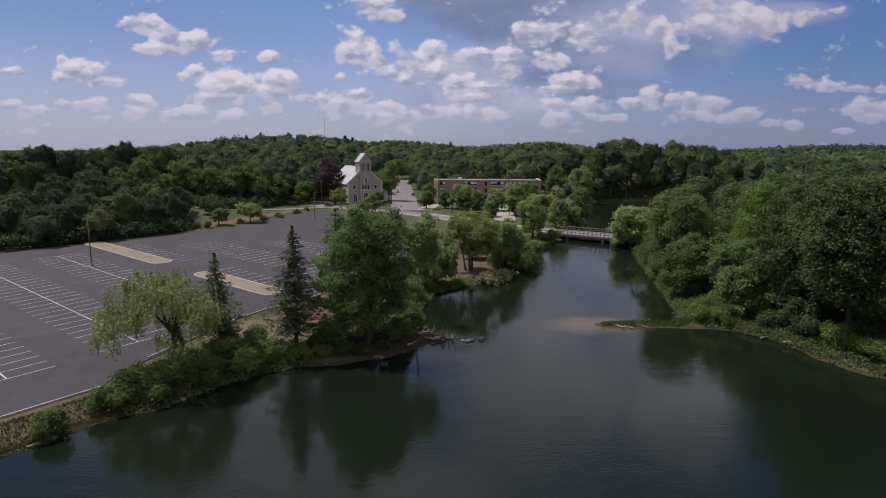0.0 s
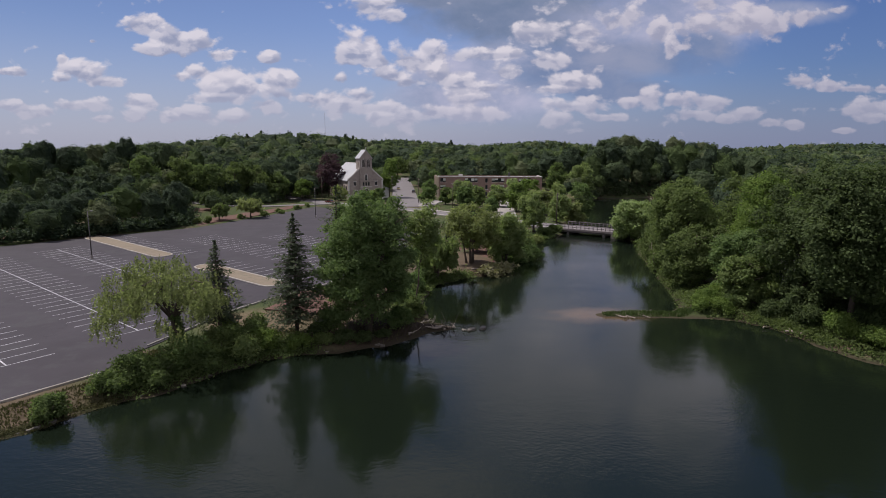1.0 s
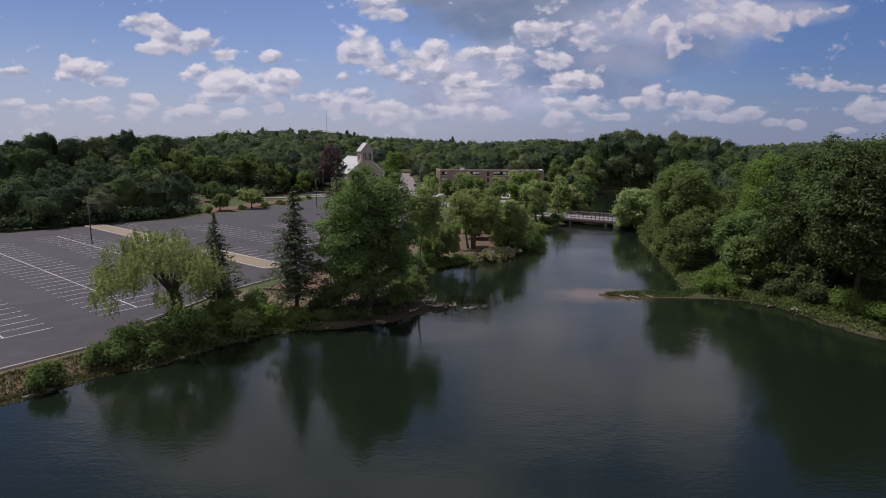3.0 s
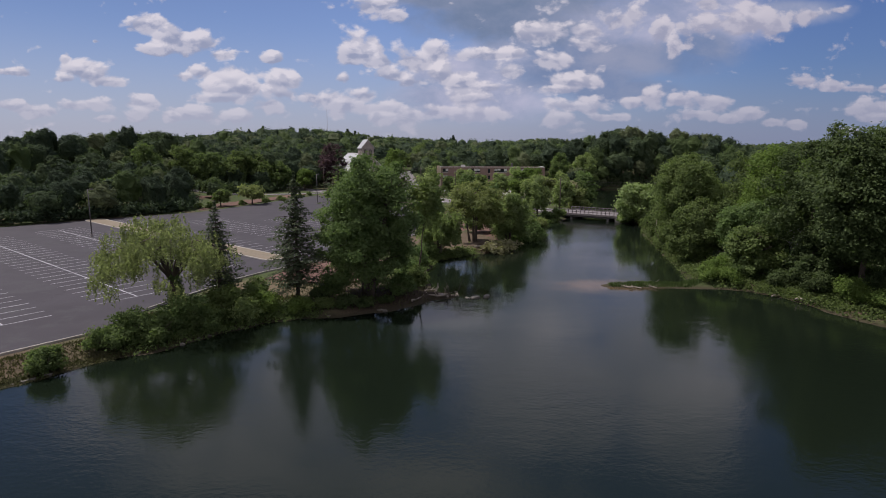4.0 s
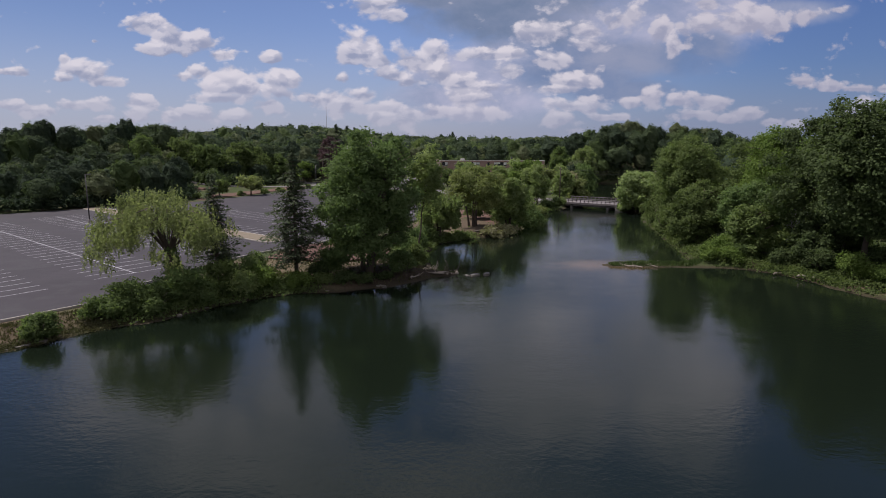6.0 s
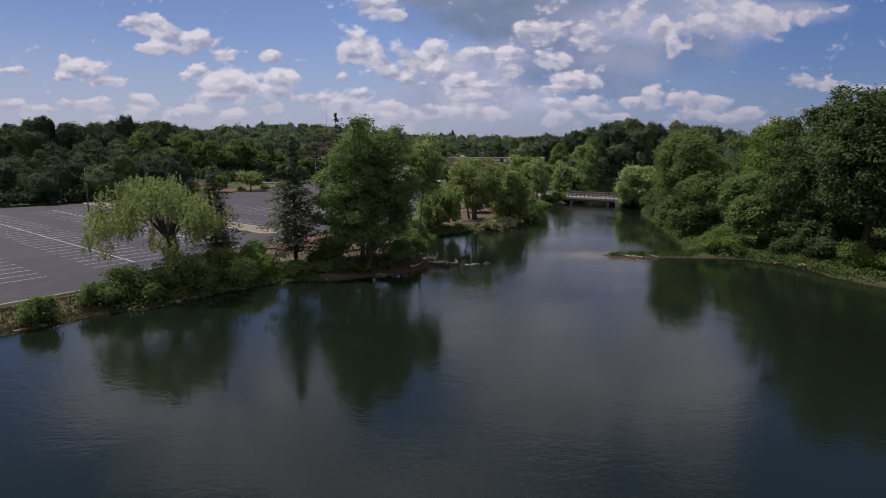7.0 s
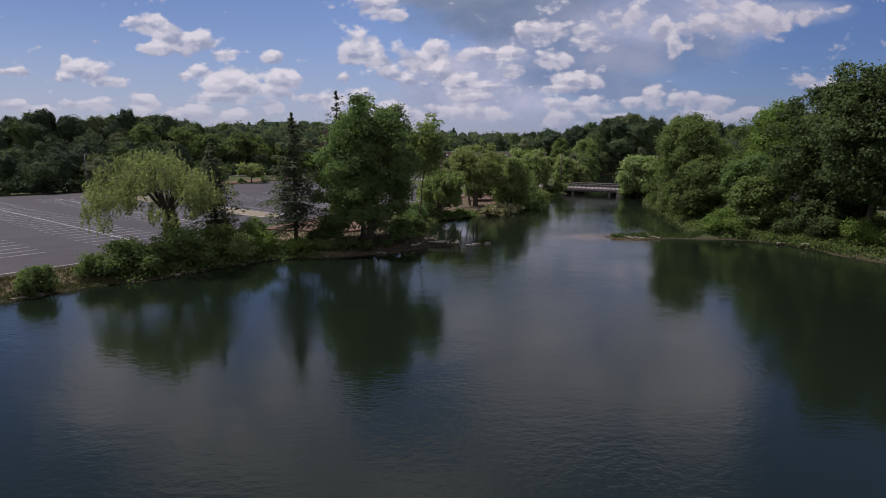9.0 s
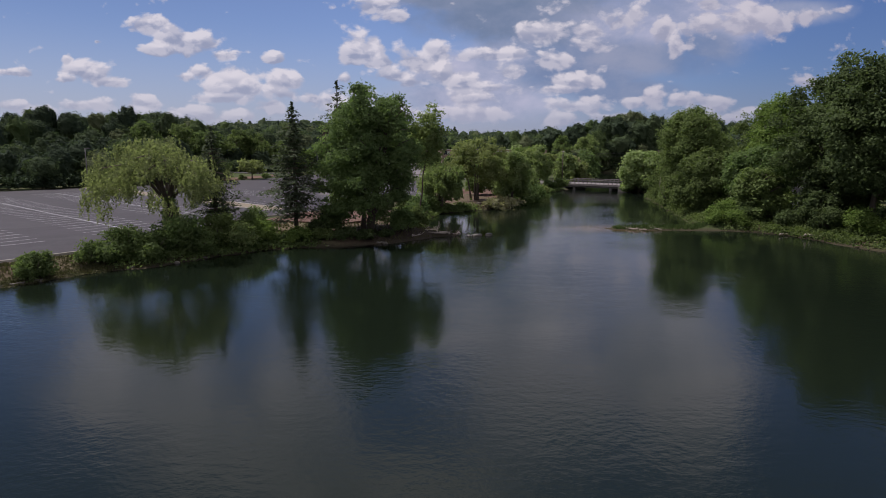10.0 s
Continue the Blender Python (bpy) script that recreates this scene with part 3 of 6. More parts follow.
gx, gy = grid_axis(-112, 112, 1.25, -3800, 3800), grid_axis(36, 200, 1.25, -700, 4300)
GX, GY = np.meshgrid(gx, gy)
GZ = land(GX, GY)
inlot = lot_field(GX, GY)
GZ = np.where(inlot < 3, np.minimum(GZ, lot_z(GX, GY)) * smooth_step(inlot, 0, 3) + (lot_z(GX, GY) - 0.10) * (1 - smooth_step(inlot, 0, 3)), GZ)
rough_ = np.array([noise.noise((float(a) * 0.35, float(b) * 0.35, 3.1)) for a, b in zip(GX.ravel(), GY.ravel())]).reshape(GX.shape)
GZ += rough_ * 0.14 * smooth_step(inlot, 0, 2) * smooth_step(np.hypot(GX, GY - 80), 400, 100)
nx, ny = len(gx), len(gy)
quads = (np.arange(ny - 1)[:, None] * nx + np.arange(nx - 1)[None, :]).ravel()
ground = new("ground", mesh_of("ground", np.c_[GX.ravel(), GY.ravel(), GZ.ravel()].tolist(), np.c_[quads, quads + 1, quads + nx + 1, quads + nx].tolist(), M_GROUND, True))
tagged(ground, "grassy and bare earth banks, fields and low hills", "ground", kind="structure")
wv = [(-140, -80, 0), (190, -80, 0), (190, 340, 0), (-140, 340, 0)]
water = new("water", mesh_of("water", wv, [(0, 1, 2, 3)], M_WATER))
tagged(water, "murky dark green pond water with light ripples", "pond", kind="structure")


def ground_z(x, y):
    """Height of the finished ground, or of the car park on it."""
    f = float(lot_field(np.array([x]), np.array([y]))[0])
    return float(lot_z(x, y)) if f < 0 else float(land(np.array([x]), np.array([y]))[0])


# ---- car park ----
def sheet(outline, height, mat, name, thick=0.12, step=None):
    """A flat plate that follows a height function."""
    n = len(outline)
    bm = bmesh.new()
    top = [bm.verts.new((x, y, height(x, y))) for x, y in outline]
    face = bm.faces.new(top)
    face.normal_update()
    if face.normal.z < 0:
        face.normal_flip()
    ext = bmesh.ops.extrude_face_region(bm, geom=[face])
    for v in ext["geom"]:
        if isinstance(v, bmesh.types.BMVert):
            v.co.z -= thick
    bmesh.ops.recalc_face_normals(bm, faces=bm.faces)
    me = bpy.data.meshes.new(name)
    bm.to_mesh(me)
    bm.free()
    me.materials.append(mat)
    return me


parking = thing("parking_lot", Matrix(), "worn grey asphalt car park with faded white bay lines, empty", "car park", kind="structure")
part("asphalt", sheet(LOT, lambda x, y: lot_z(x, y), M_ASPHALT, "asphalt", 0.2), parking)


def strip_on_lot(a, b, width, lift, thick=0.006):
    """A thin painted strip between two (along, across) places."""
    pa, pb = lot_xy(*a), lot_xy(*b)
    d = (pb - pa) / np.linalg.norm(pb - pa)
    s = np.array((-d[1], d[0])) * width / 2
    q = [pa - s, pb - s, pb + s, pa + s]
    return [(p[0], p[1], lot_z(p[0], p[1]) + lift + h) for h in (-thick, 0) for p in q], [(3, 2, 1, 0), (4, 5, 6, 7), (0, 1, 5, 4), (1, 2, 6, 5), (2, 3, 7, 6), (3, 0, 4, 7)]


# rows of bays: across of the middle line, from and to along, half lengths on both sides, bay width
BAY = 2.72
ROWS_OF_BAYS = [
    (-4.9, 0.0, 62.0, 4.9, 4.9), (10.3, 1.0, 74.0, 4.9, 4.9), (25.0, 8.5, 74.0, 4.9, 4.9),
    (39.3, 7.5, 32.0, 0.0, 4.9), (39.3, 47.0, 84.0, 0.0, 4.9), (54.5, -6.0, 66.0, 4.9, 4.9), (69.5, 0.0, 52.0, 4.9, 4.9), (84.5, 4.0, 44.0, 4.9, 4.9), (99.5, 10.0, 40.0, 4.9, 4.9),
]
paint_made = []
for mid, u0, u1, lo, hi in ROWS_OF_BAYS:
    if lo and hi:
        paint_made.append(((u0, mid), (u1, mid), 0.17))
    k = 0
    while u0 + k * BAY <= u1:
        u = u0 + k * BAY
        paint_made.append(((u, mid - lo), (u, mid + hi), 0.12))
        k += 1
for a, b, w in paint_made:
    mid = lot_xy((a[0] + b[0]) / 2, (a[1] + b[1]) / 2)
    ends = np.array([lot_xy(*a), lot_xy(*b)])
    if lot_field(ends[:, 0], ends[:, 1]).max() > -0.5:
        continue
    sh = Shape().add(*strip_on_lot(a, b, w, 0.006))
    part("bay_line", sh.mesh("bay_line", M_PAINT), parking)
# a worn lighter patch where the bays have faded
pu, pv = 22.0, 66.0
part("worn_patch", sheet([lot_xy(pu + 9 * math.cos(a) * (1 + 0.18 * math.sin(3 * a)), pv + 5 * math.sin(a)) for a in np.linspace(0, 2 * math.pi, 28)[:-1]], lambda x, y: lot_z(x, y) + 0.004, M_PATCH, "worn_patch", 0.02), parking, "paler worn patch of asphalt")


def kerb_run(points, parent_label, width=0.22, high=0.15, piece=2.4, closed=False, name="kerb"):
    """Granite kerb stones laid end to end along a line of (x, y)."""
    top = thing(name, Matrix(), parent_label, "kerb", kind="structure")
    pts = [np.array(p, float) for p in points]
    if closed:
        pts.append(pts[0])
    shared = {}
    for p, q in zip(pts, pts[1:]):
        length = np.linalg.norm(q - p)
        k = max(1, round(length / piece))
        w = length / k
        key = round(w, 1)
        if key not in shared:
            shared[key] = Shape().box(-w / 2 + 0.01, w / 2 - 0.01, -width / 2, width / 2, -0.18, high, 0.03).mesh("kerb_stone", M_KERB)
        ang = math.degrees(math.atan2(q[1] - p[1], q[0] - p[0]))
        for i in range(k):
            c = p + (q - p) * (i + 0.5) / k
            ob = part("kerb_stone", shared[key], top)
            ob.matrix_basis = pose(c[0], c[1], lot_z(c[0], c[1]), 0, 0, ang)
    return top


def island(u0, u1, v0, v1, label):
    """A raised sandy island with a kerb round it and rounded ends."""
    r = (v1 - v0) / 2
    line = [(u0 + r, v0), (u1 - r, v0)] + [(u1 - r + r * math.sin(a), (v0 + v1) / 2 - r * math.cos(a)) for a in np.linspace(0, math.pi, 7)[1:-1]]
    line += [(u1 - r, v1), (u0 + r, v1)] + [(u0 + r - r * math.sin(a), (v0 + v1) / 2 + r * math.cos(a)) for a in np.linspace(0, math.pi, 7)[1:-1]]
    xy = [lot_xy(*p) for p in line]
    top = kerb_run(xy, label, closed=True, name="parking_island", width=0.3)
    top["category"] = "traffic island"
    part("sand_fill", sheet(xy, lambda x, y: lot_z(x, y) + 0.11, M_SAND, "sand_fill", 0.12), top, "dry sandy fill with thin grass")


island(47, 87, 35.0, 39.2, "long sandy parking island edged with pale kerb stones")
island(6.8, 33, 35.0, 39.2, "sandy parking island edged with pale kerb stones")
kerb_run([(-65.2, 28.7), (-43.1, 54.0), (-37.7, 61.5)], "pale kerb along the grassy pond bank")
kerb_run([(-37.1, 70.6), (-32.1, 87.3), (-29.0, 93.5), (-23.1, 101.7), (-15.6, 116.3), (-7.4, 134.8), (-1.6, 152.7), (-1.1, 171.0), (-7.7, 196.3)], "pale kerb along the tree bank")


def mulch_bed(outline, lift, label):
    return tagged(new("mulch_bed", sheet(outline, lambda x, y: ground_z(x, y) + lift, M_MULCH, "mulch_bed", 0.3)), label, "planting bed", kind="structure")


mulch_bed([(-79.0, 187.5), (-76.1, 196.3), (-68.2, 215.9), (-63.5, 234.9), (-59.5, 256.4), (-63.0, 257.2), (-68.5, 240.0), (-75.0, 222.0), (-82.5, 205.0)], 0.14, "reddish bark mulch bed along the back of the car park")
mulch_bed([(-97.0, 229.5), (-86.0, 232.0), (-84.5, 227.0), (-95.5, 223.5)], 0.14, "strip of reddish mulch beside the drive")
mulch_bed([(-27.4, 87.3), (-15.2, 83.9), (-9.1, 91.2), (-9.2, 102.0), (-16.4, 105.6), (-24.5, 98.2)], 0.22, "bare reddish earth under the spruce and maple")
mulch_bed([(-2.1, 121.2), (6.9, 118.1), (11.9, 125.6), (12.2, 136.8), (12.4, 157.6), (3.1, 158.5), (-3.1, 132.3)], 0.3, "reddish earth and leaf litter on the bank")

# ---- trees ----
def limbs(shape, rng, height, crown_r, trunk_r, clear, count, lean=(0, 0), wiggle=0.25, stems=1):
    """A tapered trunk, or several, with limbs that fan out into the crown. Returns the limbs' ends."""
    ends = []
    for s in range(stems):
        off = Vector((rng.uniform(-1, 1), rng.uniform(-1, 1), 0)) * (0.5 * stems - 0.5) * 1.05
        path = [Vector((off.x * (0.6 + k * 0.25) + lean[0] * (k / 6) ** 1.3 + rng.normal() * wiggle * 0.25, off.y * (0.6 + k * 0.25) + lean[1] * (k / 6) ** 1.3 + rng.normal() * wiggle * 0.25, -0.5 if k == 0 else height * 0.86 * k / 6)) for k in range(7)]
        tr = trunk_r / math.sqrt(stems)
        shape.tube(path, [tr * (1.5 if k == 0 else 1.0 - 0.14 * k) for k in range(7)], 8)
        for i in range(count // stems):
            f = clear / height + (0.8 - clear / height) * (i + rng.uniform(0, 1)) / max(count // stems, 1)
            k = min(int(f / 0.86 * 6), 5)
            start = path[k].lerp(path[k + 1], f / 0.86 * 6 - k)
            a = rng.uniform(0, 2 * math.pi)
            reach = crown_r * rng.uniform(0.45, 0.78) * math.sin(math.pi * min(max(0.25 + 0.7 * (f - clear / height), 0.1), 0.9))
            tip = start + Vector((math.cos(a) * reach, math.sin(a) * reach, reach * rng.uniform(0.25, 0.9)))
            tip.z = min(tip.z, height * 0.86)
            mid = start.lerp(tip, 0.5) + Vector((0, 0, reach * 0.12))
            r0 = tr * (0.5 - 0.3 * f)
            shape.tube([start, mid, tip], [r0, r0 * 0.6, r0 * 0.2], 5, cap=False)
            ends.append(tip)
    return ends


def profile(h):
    """Crown radius by height within the crown, both from 0 to 1: full low down, domed on top."""
    low = 0.76 + 0.24 * np.sin(0.5 * np.pi * np.clip(h / 0.42, 0, 1))
    return np.where(h < 0.42, low, (1 - np.clip((h - 0.42) / 0.58, 0, 1) ** 2.3) ** 0.62)


def clump_centres(rng, clumps, height, crown_r, clear, clump_r, lean, fill, low=0.0):
    """Middles of the leaf clumps, more of them near the crown's skin, with bulges and hollows."""
    h = low + (1 - low) * rng.uniform(0, 1, clumps) ** 0.9
    a = rng.uniform(0, 2 * np.pi, clumps)
    ph = rng.uniform(0, 6.28, 3)
    bulge = 1 + 0.13 * np.sin(3 * a + ph[0] + 4 * h) + 0.09 * np.sin(5 * a + ph[1] - 7 * h) + rng.normal(0, 0.05, clumps)
    rad = 1 - (1 - fill) * rng.uniform(0, 1, clumps) ** 1.5
    R = np.maximum(crown_r * profile(h) * bulge - clump_r * 0.55, 0.05) * rad
    c = np.c_[R * np.cos(a), R * np.sin(a), clear + clump_r * 0.55 + h * (height - clear - clump_r * 1.2) + 0.05 * height * np.sin(2 * a + ph[2]) * (h > 0.5)]
    c[:, 0] += lean[0] * (c[:, 2] / height) ** 1.3
    c[:, 1] += lean[1] * (c[:, 2] / height) ** 1.3
    return c


def lobed_centres(rng, clumps, height, crown_r, clear, clump_r, lean, fill, lobes=6, body=0.74):
    """Clumps over a crown that is built of a middle dome and smaller domes on its limbs."""
    span = height - clear
    set_of = [(0.0, 0.0, clear + 0.04 * span, height, body * crown_r)]
    turn = rng.uniform(0, 6.28)
    for i in range(lobes):
        a, off = turn + 2.399 * i + rng.normal(0, 0.2), crown_r * rng.uniform(0.42, 0.62)
        lo = clear + span * (rng.uniform(0.0, 0.12) if i % 2 else rng.uniform(0.12, 0.38))
        hi = clear + span * (rng.uniform(0.5, 0.72) if i % 3 == 1 else rng.uniform(0.84, 1.0))
        set_of.append((off * math.cos(a), off * math.sin(a), lo, hi, crown_r * rng.uniform(0.36, 0.52)))
    area = np.array([(hi - lo) * r for _, _, lo, hi, r in set_of])
    out = []
    for (ox, oy, lo, hi, r), k in zip(set_of, np.maximum(3, clumps * area / area.sum()).astype(int)):
        c = clump_centres(rng, k, hi, r, lo, min(clump_r, 0.5 * r), (0, 0), fill)
        f = (np.maximum(c[:, 2], 0) / height) ** 1.3
        c[:, 0] += ox + lean[0] * f
        c[:, 1] += oy + lean[1] * f
        out.append(c)
    return np.concatenate(out)


def crown_points(rng, n, height, crown_r, clear, clumps, clump_r, flat=1.0, lean=(0, 0), fill=0.35, low=0.0, jitter=0.75, strays=0.22, lobes=0):
    """Places and outward directions of leaf sprays, gathered in uneven clumps over a crown."""
    if lobes:
        centre = lobed_centres(rng, clumps, height, crown_r, clear, clump_r, lean, fill, lobes)
        clumps = len(centre)
    else:
        centre = clump_centres(rng, clumps, height, crown_r, clear, clump_r, lean, fill, low)
    size = clump_r * rng.uniform(0.35, 1.35, clumps)
    which = rng.choice(clumps, n, p=size ** 2 / (size ** 2).sum())
    o = unit(rng, n)
    o[:, 2] = np.where(o[:, 2] < -0.6, -o[:, 2] * 0.7, o[:, 2])
    stray = np.where(rng.uniform(0, 1, n) < strays, rng.uniform(1.0, 1.55, n), 1.0)
    p = centre[which] + o * (size[which] * rng.uniform(0.50, 1.15, n) * stray)[:, None] * np.array((1, 1, 0.88 * flat))
    out = o * 0.8 + (centre[which] - np.array((lean[0] * 0.4, lean[1] * 0.4, clear + (height - clear) * 0.45))) / crown_r * 0.4 + np.array((0, 0, 0.45)) + rng.normal(0, jitter, (n, 3))
    return p, out


def broadleaf(name, label, x, y, height, crown_r, clear, mat, n=9000, card=0.42, clumps=70, clump_r=1.5, trunk_r=0.3, seed=1, stems=1, lean=(0, 0), category="tree", bark=None, fill=0.35, sink=0.0, group="", count=16, long=1.35, squash=1.0, lobes=6):
    rng = np.random.default_rng(seed)
    t = thing(name, pose(x, y, ground_z(x, y) - sink), label, category, group)
    sh = Shape()
    limbs(sh, rng, height, crown_r, trunk_r, clear, count, lean, stems=stems)
    part("trunk", sh.mesh("trunk", bark or M_BARK, True), t)
    p, o = crown_points(rng, n, height, crown_r, clear, int(clumps * 2.2), clump_r * 0.92, lean=lean, fill=max(fill, 0.68), lobes=lobes)
    p[:, 1] *= squash
    part("crown", cards_mesh("crown", p, o, card, mat, rng, long=long), t)
    return t


def bush(name, label, x, y, height, r, mat, n=1500, card=0.28, seed=1, clumps=14, group="", sink=0.05, rx=1.0, category="bush"):
    rng = np.random.default_rng(seed)
    t = thing(name, pose(x, y, ground_z(x, y) - sink), label, category, group)
    sh = Shape()
    for i in range(7):
        a = rng.uniform(0, 2 * math.pi)
        tip = Vector((math.cos(a) * r * rx * 0.7, math.sin(a) * r * 0.7, height * rng.uniform(0.5, 0.85)))
        sh.tube([(0, 0, -0.3), tip * 0.5 + Vector((0, 0, 0.1)), tip], [0.05, 0.035, 0.012], 5)
    part("stems", sh.mesh("stems", M_BARK, True), t)
    p, o = crown_points(rng, n, height, r, 0.0, int(clumps * 1.6), r * 0.34, fill=0.4, lobes=4, strays=0.22)
    p[:, 0] *= rx
    p[:, 2] = np.maximum(p[:, 2], 0.02)
    part("foliage", cards_mesh("foliage", p, o, card, mat, rng, long=1.4), t)
    return t


def conifer(name, label, x, y, height, r, seed, mat=None, bare=0.12, n_whorls=26, ragged=0.25, trunk_r=0.22, card=0.36, group="", per=9, dense=22):
    """A spruce: whorls of drooping branches hung with needle sprays."""
    rng = np.random.default_rng(seed)
    t = thing(name, pose(x, y, ground_z(x, y)), label, "tree", group)
    sh = Shape()
    sh.tube([(0, 0, -0.4), (0.05, 0, height * 0.35), (0, 0.05, height * 0.75), (0, 0, height)], [trunk_r * 1.3, trunk_r, trunk_r * 0.45, 0.03], 8)
    pts, outs = [], []
    for w in range(n_whorls):
        f = bare + (1 - bare) * (w / (n_whorls - 1)) ** 0.92
        z = f * height
        reach = r * ((1 - f) / (1 - bare)) ** 0.88 + 0.12
        if f < bare + 0.08:
            reach *= 0.75
        k = max(5, int(per * (1 - 0.35 * f)))
        for i in range(k):
            a = 2 * math.pi * (i + rng.uniform(-0.3, 0.3)) / k + w * 0.7
            L = reach * rng.uniform(1 - ragged * 1.6, 1 + ragged * 0.6)
            sag = -L * rng.uniform(0.12, 0.38) * (1 - f) + L * 0.25 * f
            tip = Vector((math.cos(a) * L, math.sin(a) * L, z + sag))
            root = Vector((0, 0, z))
            mid = root.lerp(tip, 0.55) + Vector((0, 0, L * 0.05))
            if L > 0.5:
                sh.tube([root, mid, tip], [0.045, 0.03, 0.01], 4, cap=False)
            m = max(5, int(L * dense))
            for s in np.linspace(0.12, 1.0, m):
                q = root.lerp(mid, s / 0.55) if s < 0.55 else mid.lerp(tip, (s - 0.55) / 0.45)
                spread = 0.42 * L * (1 - 0.55 * s) + 0.10
                side = rng.normal() * spread * 0.6
                pts.append((q.x - math.sin(a) * side, q.y + math.cos(a) * side, q.z - abs(rng.normal()) * 0.24 - abs(side) * 0.2))
                outs.append((math.cos(a) * 0.35 + rng.normal() * 0.4, math.sin(a) * 0.35 + rng.normal() * 0.4, 0.9))
    for s in np.linspace(0, 1, 14):
        pts.append((rng.normal() * 0.06, rng.normal() * 0.06, height * (0.95 + 0.05 * s)))
        outs.append((rng.normal(), rng.normal(), 0.2))
    part("trunk", sh.mesh("trunk", M_BARK, True), t)
    part("crown", cards_mesh("crown", np.array(pts), np.array(outs), card, mat or M_SPRUCE, rng, long=1.5), t)
    return t


def willow(name, label, x, y, height, r, seed, mat, n_strands=900, lean=(0, 0), card=0.30, clear=4.5, category="tree"):
    """A weeping willow: arching limbs and hanging strands of narrow leaves."""
    rng = np.random.default_rng(seed)
    t = thing(name, pose(x, y, ground_z(x, y)), label, category)
    sh = Shape()
    fork = Vector((lean[0] * 0.2, lean[1] * 0.2, height * 0.40))
    sh.tube([(0, 0, -0.5), fork * 0.5, fork], [0.62, 0.44, 0.36], 9)
    tips = []
    for i in range(13):
        a = 2 * math.pi * (i + rng.uniform(-0.3, 0.3)) / 13
        reach = r * rng.uniform(0.45, 0.95)
        top = Vector((fork.x + math.cos(a) * reach * 0.6, fork.y + math.sin(a) * reach * 0.6, height * rng.uniform(0.72, 0.9)))
        end = Vector((fork.x + math.cos(a) * reach + lean[0] * 0.3, fork.y + math.sin(a) * reach + lean[1] * 0.3, top.z - reach * rng.uniform(0.05, 0.3)))
        sh.tube([fork, fork.lerp(top, 0.55) + Vector((0, 0, 0.4)), top, end], [0.22, 0.15, 0.09, 0.03], 6, cap=False)
        tips += [top, end, top.lerp(end, 0.5), fork.lerp(top, 0.75)]
    part("trunk", sh.mesh("trunk", M_BARK, True), t)
    pts = []
    heads = clump_centres(rng, 135, height, r, clear, 1.3, lean, 0.6, 0.05)
    heads = heads[(heads[:, 2] > clear + 0.45 * (height - clear)) | (rng.uniform(0, 1, len(heads)) < 0.30)]
    heads[:, :2] += (fork.x, fork.y)
    heads += rng.normal(0, 1, heads.shape) * (0.45, 0.45, 0.7)
    ends = np.array([tuple(e) for e in tips])
    for k in range(n_strands):
        # strands hang in tufts from the dome and from the limbs' ends
        root = (heads[rng.integers(len(heads))] if k % 5 else ends[rng.integers(len(ends))]) + unit(rng, 1)[0] * rng.uniform(0.3, 1.35) * np.array((1, 1, 0.7))
        out = root[:2] - np.array((fork.x, fork.y))
        q = np.linalg.norm(out) / r
        drop = min(rng.uniform(0.4, 1.2) + 1.3 * min(q, 1.0) ** 3 * rng.uniform(0.0, 1.2) ** 2, root[2] - 1.4)
        m = max(4, int(drop / 0.15))
        sway = rng.normal(0, 0.12, 2) + out / r * 0.15
        f = np.arange(m) / m
        pts.append(np.c_[root[0] + sway[0] * f * drop + rng.normal(0, 0.07, m), root[1] + sway[1] * f * drop + rng.normal(0, 0.07, m), root[2] - f * drop])
    pts = np.concatenate(pts)
    nrm = rng.normal(size=(len(pts), 3)) * np.array((1, 1, 0.5)) + np.array((0, 0, 0.35))
    part("crown", cards_mesh("crown", pts, nrm, card, mat, rng, long=1.9), t)
    return t

# ---- roads and bridge ----
def ribbon(line, width, lift, mat, name, label, category, thick=0.3, height=None, kind="structure"):
    """A road or path along a line of (x, y)."""
    fine = []
    for (ax, ay), (bx, by) in zip(line, line[1:]):
        k = max(1, int(math.hypot(bx - ax, by - ay) / 3))
        fine += [(ax + (bx - ax) * i / k, ay + (by - ay) * i / k) for i in range(k)]
    fine.append(line[-1])
    pts = np.array(fine)
    for _ in range(6):
        pts[1:-1] = (pts[:-2] + 2 * pts[1:-1] + pts[2:]) / 4
    d = np.gradient(pts, axis=0)
    d /= np.linalg.norm(d, axis=1, keepdims=True)
    s = np.c_[-d[:, 1], d[:, 0]] * width / 2
    zz = np.array([(height or ground_z)(x, y) for x, y in pts])
    for _ in range(4):
        zz[1:-1] = (zz[:-2] + 2 * zz[1:-1] + zz[2:]) / 4
    L, R = np.c_[pts + s, zz + lift], np.c_[pts - s, zz + lift]
    n = len(pts)
    v = np.concatenate([L, R, L - (0, 0, thick), R - (0, 0, thick)])
    f = []
    for i in range(n - 1):
        f += [(n + i, n + i + 1, i + 1, i), (i, i + 1, 2 * n + i + 1, 2 * n + i), (n + i + 1, n + i, 3 * n + i, 3 * n + i + 1)]
    f += [(0, 2 * n, 3 * n, n), (n - 1, 2 * n - 1, 4 * n - 1, 3 * n - 1)]
    return tagged(new(name, mesh_of(name, v.tolist(), f, mat)), label, category, kind=kind)


